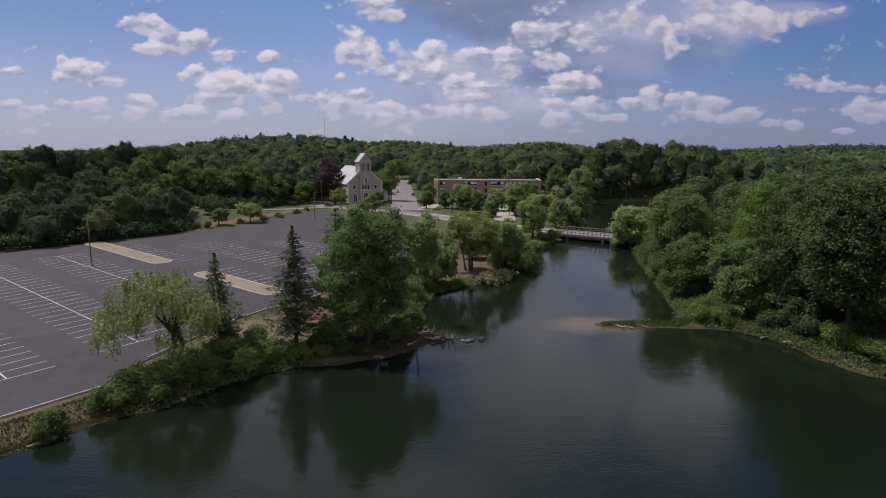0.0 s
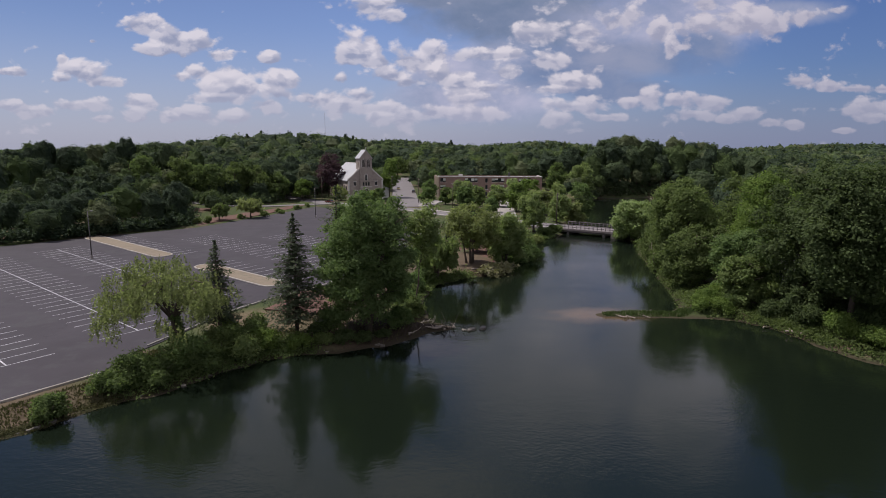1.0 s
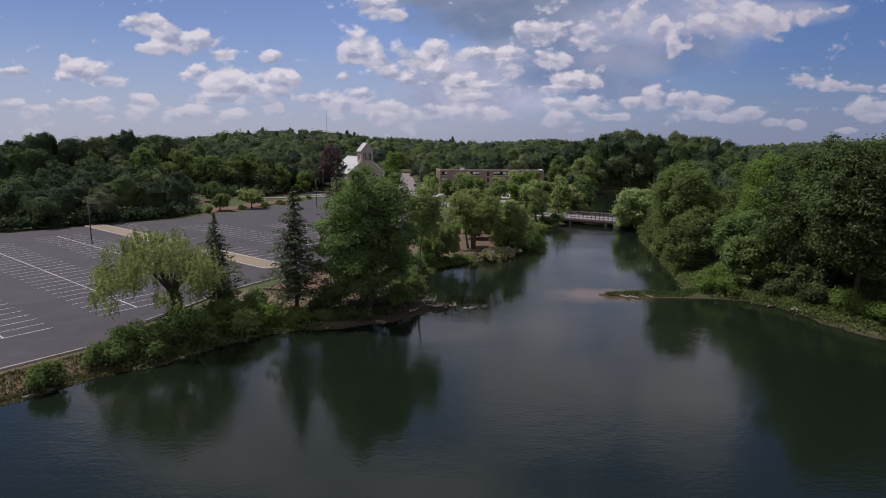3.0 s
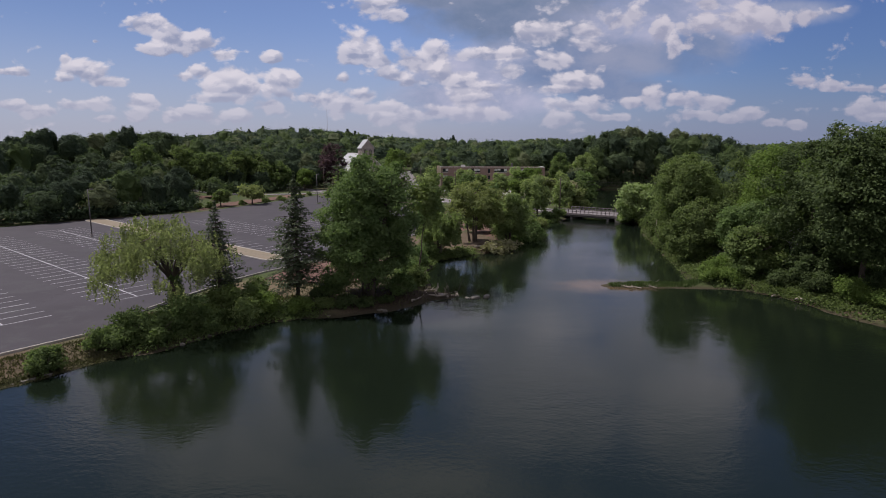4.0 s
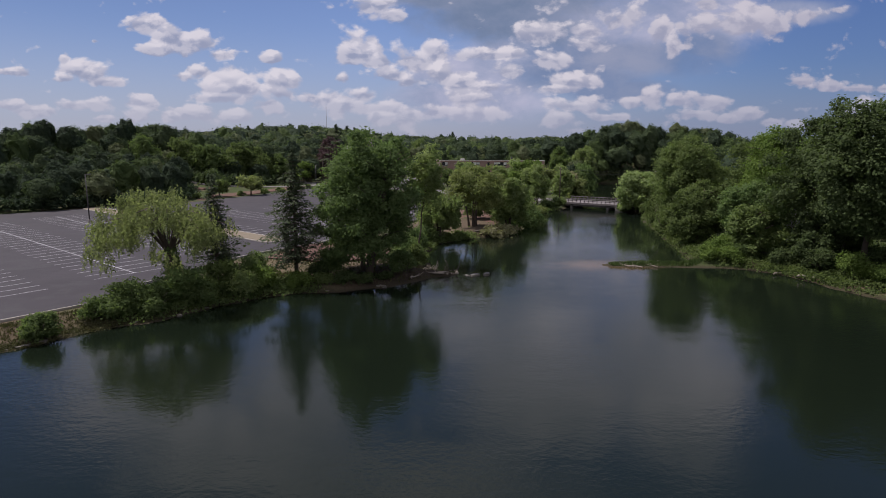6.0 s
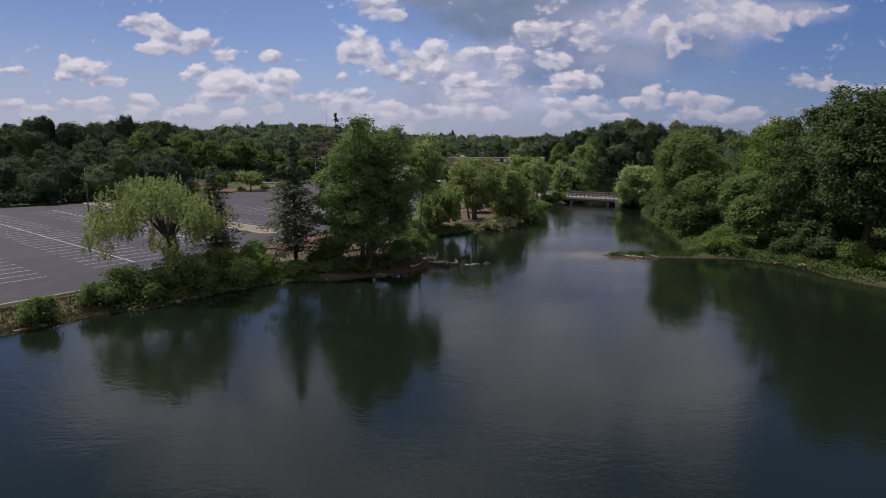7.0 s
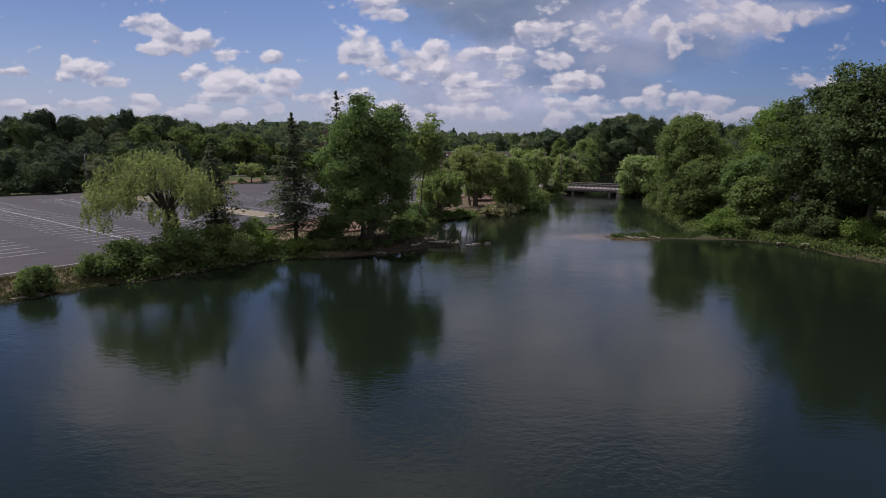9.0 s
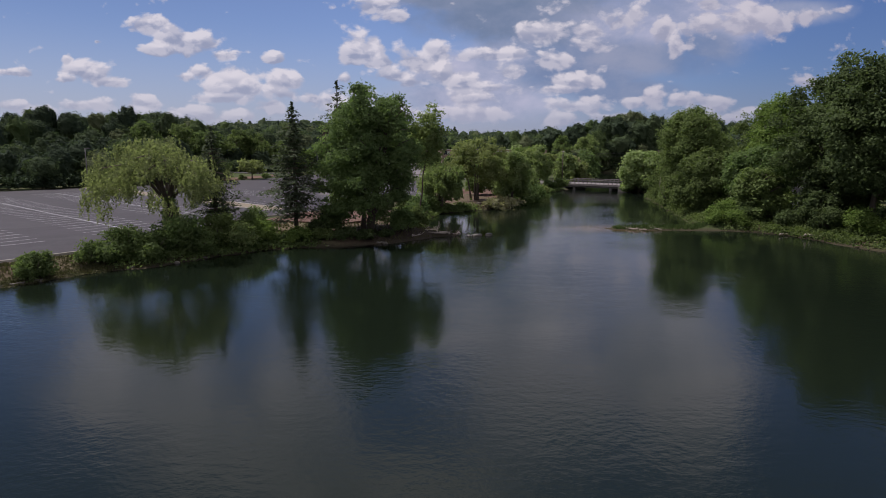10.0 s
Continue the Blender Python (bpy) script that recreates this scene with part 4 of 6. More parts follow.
BRIDGE_A, BRIDGE_B = Vector((36.0, 179.0, 0)), Vector((48.6, 170.4, 0))   # the near parapet's ends
B_DIR = (BRIDGE_B - BRIDGE_A).normalized()
B_SIDE = Vector((-B_DIR.y, B_DIR.x, 0))
B_LEN, DECK = (BRIDGE_B - BRIDGE_A).length, 1.75
mid_a, mid_b = BRIDGE_A + B_SIDE * 4.6, BRIDGE_B + B_SIDE * 4.6


def road_height(x, y):
    """The road rises to the bridge deck."""
    near_b = float(smooth_step(np.array(math.hypot(x - 43, y - 178)), 34.0, 9.0))
    return ground_z(x, y) * (1 - near_b) + DECK * near_b


DRIVE = [(-131.0, 254.8), (-98.5, 238.2), (-75.6, 245.3), (-59.5, 258.6), (-49.8, 263.9)]
ribbon([(-106.0, 314.0), (-82.0, 292.0), (-50.7, 265.7), (-13.3, 241.0), (12.7, 212.3), (26.2, 192.1), (mid_a.x, mid_a.y)], 8.5, 0.12, M_ROAD, "road", "grey asphalt road that leads to the bridge", "road", 0.6, road_height)
ribbon([(mid_b.x, mid_b.y), (62.0, 168.0), (85.0, 160.0), (120.0, 160.0)], 8.0, 0.12, M_ROAD, "road", "shaded asphalt road beyond the bridge", "road", 0.6, road_height)
ribbon([(-15.5, 250.6), (-18.5, 284.9), (-24.1, 356.4), (-29.4, 412.0), (-32.0, 440.0)], 13.0, 0.16, M_ROAD, "road", "pale asphalt side street between church and school", "road", 0.6)
ribbon(DRIVE, 5.0, 0.16, M_ROAD, "driveway", "narrow asphalt drive behind the mulch bed", "driveway", 0.6)
ribbon([(-8.8, 243.4), (3.2, 226.8), (14.8, 216.4), (26.3, 198.3), (33.0, 190.0)], 2.2, 0.28, M_WALK, "pavement", "pale concrete pavement beside the road", "pavement", 0.6, road_height)
ribbon([(-22.5, 243.3), (-11.0, 231.0), (8.5, 209.0), (22.2, 189.2), (34.0, 179.5)], 1.8, 0.26, M_WALK, "pavement", "pale concrete pavement on the pond side of the road", "pavement", 0.6, road_height)
ribbon([(22.9, 214.3), (25.4, 245.8), (26.7, 280.3)], 8.0, 0.20, M_WALK, "forecourt", "pale concrete drive before the school", "driveway", 0.6)
ribbon([(-7.6, 253.1), (-6.5, 269.6), (-2.1, 281.2)], 7.0, 0.20, M_WALK, "forecourt", "pale concrete apron at the street corner", "driveway", 0.6)

bridge = thing("bridge", Matrix.Translation((BRIDGE_A.x, BRIDGE_A.y, 0)) @ Matrix.Rotation(math.atan2(B_DIR.y, B_DIR.x), 4, "Z"), "low concrete road bridge with open post parapets over the channel", "bridge")
L_ = B_LEN
part("deck", Shape().box(-1.5, L_ + 1.5, 0.0, 9.2, DECK - 0.45, DECK + 0.1, 0.04).mesh("deck", M_RAIL), bridge)
for y0 in (0.25, 8.6):
    part("girder", Shape().box(-0.5, L_ + 0.5, y0, y0 + 0.35, DECK - 0.95, DECK - 0.45).mesh("girder", M_DARKC), bridge)
for x0 in (2.2, L_ - 1.9):
    part("pier", Shape().box(x0 - 0.35, x0 + 0.35, 0.3, 8.9, -2.2, DECK - 0.45, 0.05).mesh("pier", M_RAIL), bridge)
for x0, x1 in ((-4.0, -0.5), (L_ + 0.5, L_ + 4.0)):
    part("abutment", Shape().box(x0, x1, -0.3, 9.5, -2.5, DECK - 0.02, 0.05).mesh("abutment", M_RAIL), bridge)
post_mesh = Shape().box(-0.11, 0.11, -0.11, 0.11, 0, 1.0, 0.02).mesh("post", M_RAIL)
for y0 in (0.16, 9.04):
    n_posts = 15
    for i in range(n_posts):
        ob = part("post", post_mesh, bridge)
        ob.location = (-1.3 + (L_ + 2.6) * i / (n_posts - 1), y0, DECK + 0.1)
    part("top_rail", Shape().box(-1.5, L_ + 1.5, y0 - 0.14, y0 + 0.14, DECK + 1.1, DECK + 1.26, 0.03).mesh("top_rail", M_RAIL), bridge)
    part("lower_rail", Shape().box(-1.5, L_ + 1.5, y0 - 0.06, y0 + 0.06, DECK + 0.55, DECK + 0.7).mesh("lower_rail", M_RAIL), bridge)


def guard_rail(line, label):
    top = thing("guard_rail", Matrix(), label, "guard rail")
    sh = Shape()
    pm = Shape().box(-0.07, 0.07, -0.07, 0.07, -0.4, 0.75).mesh("post", M_METAL)
    pts = [(x, y, road_height(x, y) + 0.15) for x, y in line]
    for (p, q) in zip(pts, pts[1:]):
        sh.tube([(p[0], p[1], p[2] + 0.62), (q[0], q[1], q[2] + 0.62)], [0.13, 0.13], 4)
        k = max(1, int(math.dist(p, q) / 2.2))
        for i in range(k):
            ob = part("post", pm, top)
            ob.location = Vector(p).lerp(Vector(q), i / k)
    part("beam", sh.mesh("beam", M_RAIL), top)


guard_rail([(16, 191.5), (24, 186), (34, 179.6)], "weathered roadside rail leading to the bridge")


# ---- buildings ----
def arch(w, h, n=7):
    """Outline (x, z) of a round-headed opening, foot at z = 0."""
    r = w / 2
    return [(-r, 0), (r, 0)] + [(r * math.cos(a), h - r + r * math.sin(a)) for a in np.linspace(0, math.pi, n)]


def wall_with_holes(outline, holes, thick, mat, name):
    """An upright wall in the x-z plane, with openings cut right through it."""
    bm = bmesh.new()
    loops = []
    for ring in [outline] + holes:
        vs = [bm.verts.new((x, 0, z)) for x, z in ring]
        loops += [bm.edges.new((vs[i], vs[(i + 1) % len(vs)])) for i in range(len(vs))]
    bmesh.ops.triangle_fill(bm, edges=loops, use_beauty=True, use_dissolve=False)
    ext = bmesh.ops.extrude_face_region(bm, geom=bm.faces[:])
    for v in ext["geom"]:
        if isinstance(v, bmesh.types.BMVert):
            v.co.y += thick
    bmesh.ops.recalc_face_normals(bm, faces=bm.faces)
    me = bpy.data.meshes.new(name)
    bm.to_mesh(me)
    bm.free()
    me.materials.append(mat)
    return me


def arched_window(parent, x, z, w, h, y, surround=True, mat=None, name="window"):
    """A round-headed window set in a wall's opening: glass, mullion and a pale stone surround."""
    o = arch(w, h)
    win = part(name, Shape().wedge([(px + x, pz + z) for px, pz in o], y + 0.28, y + 0.34).mesh("pane", mat or M_PANE), parent)
    part("mullion", Shape().box(x - 0.05, x + 0.05, y + 0.2, y + 0.28, z, z + h).mesh("mullion", M_TRIM), win)
    if surround:
        big = arch(w + 0.5, h + 0.28)
        part("surround", wall_with_holes([(px + x, pz + z - 0.02) for px, pz in big], [[(px * 0.99 + x, pz * 0.985 + z + 0.03) for px, pz in o]], 0.12, M_TRIM, "surround"), win).location = (0, y - 0.10, 0)
    return win


def rect(x, z, w, h):
    return [(x - w / 2, z), (x + w / 2, z), (x + w / 2, z + h), (x - w / 2, z + h)]


def build_church(x, y, z, turn, size):
    c = thing("church", pose(x, y, z, 0, 0, turn) @ Matrix.Scale(size, 4), "grey stone church with pale slate roof and gabled bell tower", "church")
    W, E, RZ, LEN, TW = 8.0, 8.6, 15.6, 31.0, 2.75
    holes = [[(px + sx, pz + 0.3) for px, pz in arch(1.7, 3.9)] for sx in (-4.6, 4.6)]
    holes += [rect(sx, 6.3, 1.0, 1.6) for sx in (-4.9, 4.9)]
    front = [(-W, -1.5), (W, -1.5), (W, E), (TW, RZ - 1.2), (-TW, RZ - 1.2), (-W, E)]
    part("front_wall", wall_with_holes(front, holes, 0.6, M_STONE, "front_wall"), c)
    sh = Shape()
    for s in (-1, 1):
        sh.box(min(s * W, s * (W - 0.6)), max(s * W, s * (W - 0.6)), 0.6, LEN, -1.5, E)
    sh.wedge([(-W + 0.6, -1.5), (W - 0.6, -1.5), (W - 0.6, E), (0, RZ - 0.2), (-W + 0.6, E)], LEN - 0.6, LEN)
    part("side_wall", sh.mesh("side_wall", M_STONE), c)
    t = 0.3
    for s in (-1, 1):
        sl = (RZ - E) / W
        prof = [(s * (W + 0.5), E - 0.5 * sl), (s * (W + 0.5), E - 0.5 * sl + t), (0, RZ + t), (0, RZ)]
        prof = prof if s > 0 else prof[::-1]
        part("roof", Shape().wedge(prof, 0.35, LEN + 0.3).mesh("roof", M_SLATE), c, "pale grey slate roof slope")
        cope = [(s * (W + 0.35), E - 0.1), (s * (W + 0.35), E + 0.5), (s * TW, E + 0.5 + (W + 0.35 - TW) * sl), (s * TW, E - 0.1 + (W + 0.35 - TW) * sl)]
        part("coping", Shape().wedge(cope if s > 0 else cope[::-1], -0.15, 0.34).mesh("coping", M_TRIM), c, "pale stone gable coping")
    part("ridge_cap", Shape().box(-0.2, 0.2, 2.8, LEN + 0.3, RZ + 0.2, RZ + 0.45).mesh("ridge_cap", M_TRIM), c)
    # bell tower, standing a little before the front
    TE, TA = 18.4, 21.7
    belfry = [[(px + sx, pz + 14.3) for px, pz in arch(1.2, 3.5)] for sx in (-1.2, 1.2)]
    tfront = [(-TW, -1.5), (TW, -1.5), (TW, TE), (0, TA), (-TW, TE)]
    tower = part("bell_tower", wall_with_holes(tfront, belfry + [[(px, pz + 0.2) for px, pz in arch(2.3, 4.6)], [(px, pz + 8.6) for px, pz in arch(1.0, 2.6)]] + [rect(sx, 6.2, 0.75, 1.6) for sx in (-1.2, 0, 1.2)], 0.5, M_STONE, "bell_tower"), c)
    tower.location = (0, -0.9, 0)
    side_holes = [[(px + 1.9, pz + 14.3) for px, pz in arch(0.9, 2.6)], [(px + 3.7, pz + 14.3) for px, pz in arch(0.9, 2.6)]]
    for s in (-1, 1):
        w = part("tower_side", wall_with_holes([(0, -1.5), (5.2, -1.5), (5.2, TE), (0, TE)], side_holes, 0.5, M_STONE, "tower_side"), tower)
        w.matrix_basis = pose(s * TW - (0 if s < 0 else 0.5) * 1.0 + (0.5 if s < 0 else 0.5) * 1.0 * (1 if s < 0 else 1), 0.5, 0, 0, 0, 90)
    part("tower_back", Shape().wedge([(-TW, 10), (TW, 10), (TW, TE), (0, TA), (-TW, TE)], 5.7, 6.2).mesh("tower_back", M_STONE), tower)
    for s in (-1, 1):
        prof = [(s * (TW + 0.35), TE - 0.35), (s * (TW + 0.35), TE - 0.1), (0, TA + 0.35), (0, TA + 0.05)]
        part("tower_roof", Shape().wedge(prof if s > 0 else prof[::-1], -0.2, 6.4).mesh("tower_roof", M_SLATE), tower, "pale slate tower roof")
    part("tower_floor", Shape().box(-TW + 0.5, TW - 0.5, 0.5, 5.6, 13.2, 13.5).mesh("tower_floor", M_STONE), tower)
    for sx in (-1.2, 1.2):
        arched_window(tower, sx, 14.3, 1.2, 3.5, 0.1, True, M_FRAME, "louvre")
    arched_window(tower, 0, 8.6, 1.0, 2.6, 0.0)
    door = arched_window(tower, 0, 0.2, 2.3, 4.6, 0.0, True, M_FRAME, "door")
    for sx in (-1.2, 0, 1.2):
        part("window", Shape().box(sx - 0.36, sx + 0.36, 0.25, 0.32, 6.22, 7.78).mesh("window", M_PANE), tower)
    part("string_course", Shape().box(-TW - 0.08, TW + 0.08, -0.1, 0, 5.5, 5.85).mesh("string_course", M_TRIM), tower)
    for sx in (-4.6, 4.6):
        arched_window(c, sx, 0.3, 1.7, 3.9, 0.0, True, M_FRAME, "door")
    for sx in (-4.9, 4.9):
        win = part("window", Shape().box(sx - 0.5, sx + 0.5, 0.3, 0.36, 6.3, 7.9).mesh("window", M_PANE), c)
        part("sill", Shape().box(sx - 0.75, sx + 0.75, -0.12, 0.0, 6.0, 6.28).mesh("sill", M_TRIM), win)
        part("lintel", Shape().box(sx - 0.75, sx + 0.75, -0.12, 0.0, 7.92, 8.2).mesh("lintel", M_TRIM), win)
    for s_ in (-1, 1):
        part("corner_quoin", Shape().box(min(s_ * (W - 0.55), s_ * (W + 0.1)), max(s_ * (W - 0.55), s_ * (W + 0.1)), -0.13, 0.0, 0.25, E - 0.2).mesh("corner_quoin", M_TRIM), c)
    part("plinth", Shape().box(-W - 0.15, W + 0.15, -0.14, 0.0, -1.4, 0.25).mesh("plinth", M_TRIM), c)
    for k in range(6):
        yk = 3.2 + 4.8 * k
        win = part("window", Shape().wedge([(px, pz) for px, pz in arch(1.3, 3.4)], -0.05, 0.03).mesh("window", M_PANE), c)
        win.matrix_basis = pose(-W - 0.03, yk, 2.6, 0, 0, -90)
        part("buttress", Shape().box(-W - 0.7, -W, yk + 2.0, yk + 2.8, -1.5, 6.6, 0.12).mesh("buttress", M_STONE), c)
    # low white side chapel
    ch = part("side_chapel", Shape().wedge([(W, -1.5), (W + 5.0, -1.5), (W + 5.0, 4.0), (W, 7.5)], 6.0, 16.0).mesh("side_chapel", M_WHITE), c, "low white lean-to side wing")
    part("wing_roof", Shape().wedge([(W, 7.5), (W + 5.3, 3.85), (W + 5.3, 4.1), (W, 7.8)], 5.7, 16.3).mesh("wing_roof", M_SLATE), ch)
    # cross on the gable
    part("cross", Shape().box(-0.07, 0.07, -0.05, 0.05, TA + 0.3, TA + 1.7).box(-0.4, 0.4, -0.05, 0.05, TA + 1.1, TA + 1.24).mesh("cross", M_TRIM), tower)
    return c


build_church(-38.0, 288.4, 1.2, 25.0, 1.092)


def build_school(x, y, z, size):
    s = thing("school_building", pose(x, y, z, 0, 0, -1.0) @ Matrix.Scale(size, 4), "three storey flat-roofed brown brick school with banded windows", "school building")
    W, D, H = 49.5, 16.0, 9.8
    groups = [(2.6, 2.6), (16.0, 6.0), (28.7, 6.0), (41.5, 6.0)]
    slits = [(23.2, 1.1), (36.0, 1.1)]
    holes, wins = [], []
    for storey in range(3):
        zb = 0.5 + 3.15 * storey
        for cx_, w in groups:
            holes.append(rect(cx_, zb + 0.62, w, 1.75))
            wins.append((cx_, zb + 0.62, w, 1.75))
        for cx_, w in slits:
            holes.append(rect(cx_, zb + 0.3, w, 2.0))
            wins.append((cx_, zb + 0.3, w, 2.0))
    part("front_wall", wall_with_holes([(0, -2), (W, -2), (W, H), (0, H)], holes, 0.4, M_BRICK, "front_wall"), s)
    part("side_wall", Shape().box(0, 0.4, 0.4, D, -2, H).box(W - 0.4, W, 0.4, D, -2, H).box(0.4, W - 0.4, D - 0.4, D, -2, H).mesh("side_wall", M_BRICK), s)
    part("end_wall", Shape().box(-0.35, -0.003, 0.1, D, -2, H + 0.05).mesh("end_wall", M_CREAM), s, "cream brick end wall")
    part("end_pier", Shape().box(-0.35, 0.5, -0.25, -0.003, -2, H + 0.05).mesh("end_pier", M_CREAM), s, "pale brick corner pier")
    part("roof", Shape().box(0.4, W - 0.4, 0.4, D - 0.4, H - 0.7, H - 0.35).mesh("roof", M_SHING), s)
    part("coping", Shape().box(-0.1, W + 0.1, -0.12, 0.5, H, H + 0.22).box(-0.1, 0.5, 0.5, D, H, H + 0.22).box(W - 0.4, W + 0.1, 0.5, D, H, H + 0.22).mesh("coping", M_TRIM), s)
    for k, (cx_, zb, w, h) in enumerate(wins):
        n = max(1, round(w / 1.5))
        win = part("window", Shape().box(cx_ - w / 2, cx_ + w / 2, 0.26, 0.30, zb, zb + h).mesh("window", M_PANE), s)
        fr = Shape().box(cx_ - w / 2, cx_ + w / 2, 0.16, 0.26, zb, zb + 0.07).box(cx_ - w / 2, cx_ + w / 2, 0.16, 0.26, zb + h - 0.07, zb + h)
        for i in range(n + 1):
            fx = cx_ - w / 2 + w * i / n
            fr.box(fx - 0.04, fx + 0.04, 0.15, 0.26, zb + 0.07, zb + h - 0.07)
        part("frame", fr.mesh("frame", M_FRAME), win)
        part("sill", Shape().box(cx_ - w / 2 - 0.1, cx_ + w / 2 + 0.1, -0.1, 0.14, zb - 0.12, zb - 0.003).mesh("sill", M_TRIM), win)
        for i in range(n):
            if w > 2 and (i * 7 + k * 5) % 4 != 0:
                fx0, fx1 = cx_ - w / 2 + w * i / n + 0.06, cx_ - w / 2 + w * (i + 1) / n - 0.06
                drop = h * (0.35 + 0.12 * ((i * 3 + k) % 4))
                part("blind", Shape().box(fx0, fx1, 0.235, 0.255, zb + h - drop, zb + h - 0.08).mesh("blind", M_BLIND), win)
    part("roof_vent", Shape().box(34, 34.8, 5, 5.8, H - 0.35, H + 1.9, 0.08).mesh("roof_vent", M_METAL), s)
    part("rooftop_hatch", Shape().box(10, 12, 8, 10, H - 0.35, H + 0.9, 0.08).mesh("rooftop_hatch", M_TRIM), s)
    part("canopy", Shape().box(24.5, 29.5, -3.2, -0.003, 2.7, 3.0, 0.05).mesh("canopy", M_TRIM), s)
    part("chimney", Shape().box(-1.6, -0.36, 3.0, 4.4, -2, H + 0.6, 0.05).mesh("chimney", M_CREAM), s, "tall cream brick chimney stack")
    return s


build_school(-3.0, 301.9, 1.2, 1.074)


def build_house(x, y, z, turn, w, d, h, roof_h, wall, label, roof=None):
    """A small gabled house with windows, a door and a chimney."""
    s = thing("house", pose(x, y, z, 0, 0, turn), label, "house")
    hol = [rect(-w / 4, 0.95, 1.0, 1.5), rect(w / 4, 0.95, 1.0, 1.5), rect(0, 0.05, 1.0, 2.05)]
    up = h > 4
    if up:
        hol += [rect(-w / 4, 3.7, 1.0, 1.4), rect(w / 4, 3.7, 1.0, 1.4)]
    part("front_wall", wall_with_holes([(-w / 2, -2), (w / 2, -2), (w / 2, h), (-w / 2, h)], hol, 0.2, wall, "front_wall"), s)
    sh = Shape().box(-w / 2, w / 2, d - 0.2, d, -2, h)
    part("back_wall", sh.mesh("back_wall", wall), s)
    for sx in (-1, 1):
        g = wall_with_holes([(0.2, -2), (d - 0.2, -2), (d - 0.2, h), (d / 2, h + roof_h - 0.3), (0.2, h)], [rect(d / 2, 1.0, 1.0, 1.4)], 0.2, wall, "gable_wall")
        gw = part("gable_wall", g, s)
        gw.matrix_basis = pose(sx * w / 2 + (0.2 if sx < 0 else 0), 0, 0, 0, 0, 90)
        gp = part("window", Shape().box(sx * (w / 2 - 0.1) - 0.02, sx * (w / 2 - 0.1) + 0.02, d / 2 - 0.5, d / 2 + 0.5, 1.0, 2.4).mesh("window", M_PANE), s)
    for sy in (0, 1):
        y0, y1 = (-0.5, d / 2) if sy == 0 else (d + 0.5, d / 2)
        sl = roof_h / (d / 2)
        v = [(-w / 2 - 0.4, y0, h - 0.5 * sl), (w / 2 + 0.4, y0, h - 0.5 * sl), (w / 2 + 0.4, y1, h + roof_h), (-w / 2 - 0.4, y1, h + roof_h)]
        v += [(a, b, c + 0.18) for a, b, c in v]
        f = [(3, 2, 1, 0), (4, 5, 6, 7), (0, 1, 5, 4), (1, 2, 6, 5), (2, 3, 7, 6), (3, 0, 4, 7)]
        part("roof", mesh_of("roof", v, f if sy == 0 else [t[::-1] for t in f], roof or M_SHING), s)
    for ring in hol:
        x0, x1 = min(p[0] for p in ring), max(p[0] for p in ring)
        z0, z1 = min(p[1] for p in ring), max(p[1] for p in ring)
        if z0 < 0.5:
            part("door", Shape().box(x0, x1, 0.1, 0.15, z0, z1).mesh("door", M_REDP), s)
        else:
            wn = part("window", Shape().box(x0, x1, 0.1, 0.13, z0, z1).mesh("window", M_PANE), s)
            part("frame", Shape().box(x0 - 0.1, x1 + 0.1, -0.06, -0.003, z0 - 0.12, z0).box(x0 - 0.1, x1 + 0.1, -0.06, -0.003, z1, z1 + 0.1).box(x0 - 0.1, x0, -0.06, -0.003, z0, z1).box(x1, x1 + 0.1, -0.06, -0.003, z0, z1).box((x0 + x1) / 2 - 0.03, (x0 + x1) / 2 + 0.03, 0.04, 0.09, z0, z1).mesh("frame", M_WHITE), wn)
    part("chimney", Shape().box(w / 4 - 0.4, w / 4 + 0.4, d / 2 - 0.4, d / 2 + 0.4, h, h + roof_h + 1.0, 0.03).mesh("chimney", M_BRICK), s)
    return s


build_house(9.6, 390, ground_z(9.6, 390), 20, 12.4, 10, 6.2, 4.5, M_WHITE, "white clapboard house with a pale roof among trees", M_TRIM)
build_house(-37, 560, ground_z(-37, 560), 5, 11, 9, 5.6, 3.6, M_CREAM, "two storey house at the far end of the street")
build_house(-14, 470, ground_z(-14, 470), -12, 10, 8, 5.4, 3.4, M_WHITE, "white two storey house beyond the street", M_SHING)
build_house(63, 103, 1.6, -31, 10, 8, 3.0, 2.4, M_SHADEW, "low house under the oaks, deep shade put into its wall colour")
build_house(-152, 214, 1.4, 20, 14, 9, 3.2, 2.8, M_WHITE, "low white house with a grey roof behind trees")
build_house(86, 94, 1.6, -50, 11, 8, 3.2, 2.6, M_SHADEW, "house among tall trees, their shade put into its wall colour")


# ---- lamps, poles, cars ----
def lot_lamp(x, y, h, turn):
    t = thing("parking_lamp", pose(x, y, ground_z(x, y), 0, 0, turn), "dark steel car park lamp post with one boxy head", "lamp post", "car park lamps")
    part("base", Shape().tube([(0, 0, -0.3), (0, 0, 0.75)], [0.3, 0.28], 10).mesh("base", M_WALK), t, "concrete footing")
    part("pole", Shape().tube([(0, 0, 0.7), (0, 0, h)], [0.13, 0.08], 8).mesh("pole", M_METAL, True), t)
    part("arm", Shape().tube([(0, 0, h - 0.1), (0.5, 0, h - 0.05)], [0.05, 0.05], 6).mesh("arm", M_METAL), t)
    part("lamp_head", Shape().box(0.4, 1.05, -0.2, 0.2, h - 0.16, h + 0.04, 0.05).mesh("lamp_head", M_METAL), t)


lot_lamp(-79.0, 129.9, 10.7, 40)
lot_lamp(-46.3, 211.9, 10.6, 40)
POLES = []


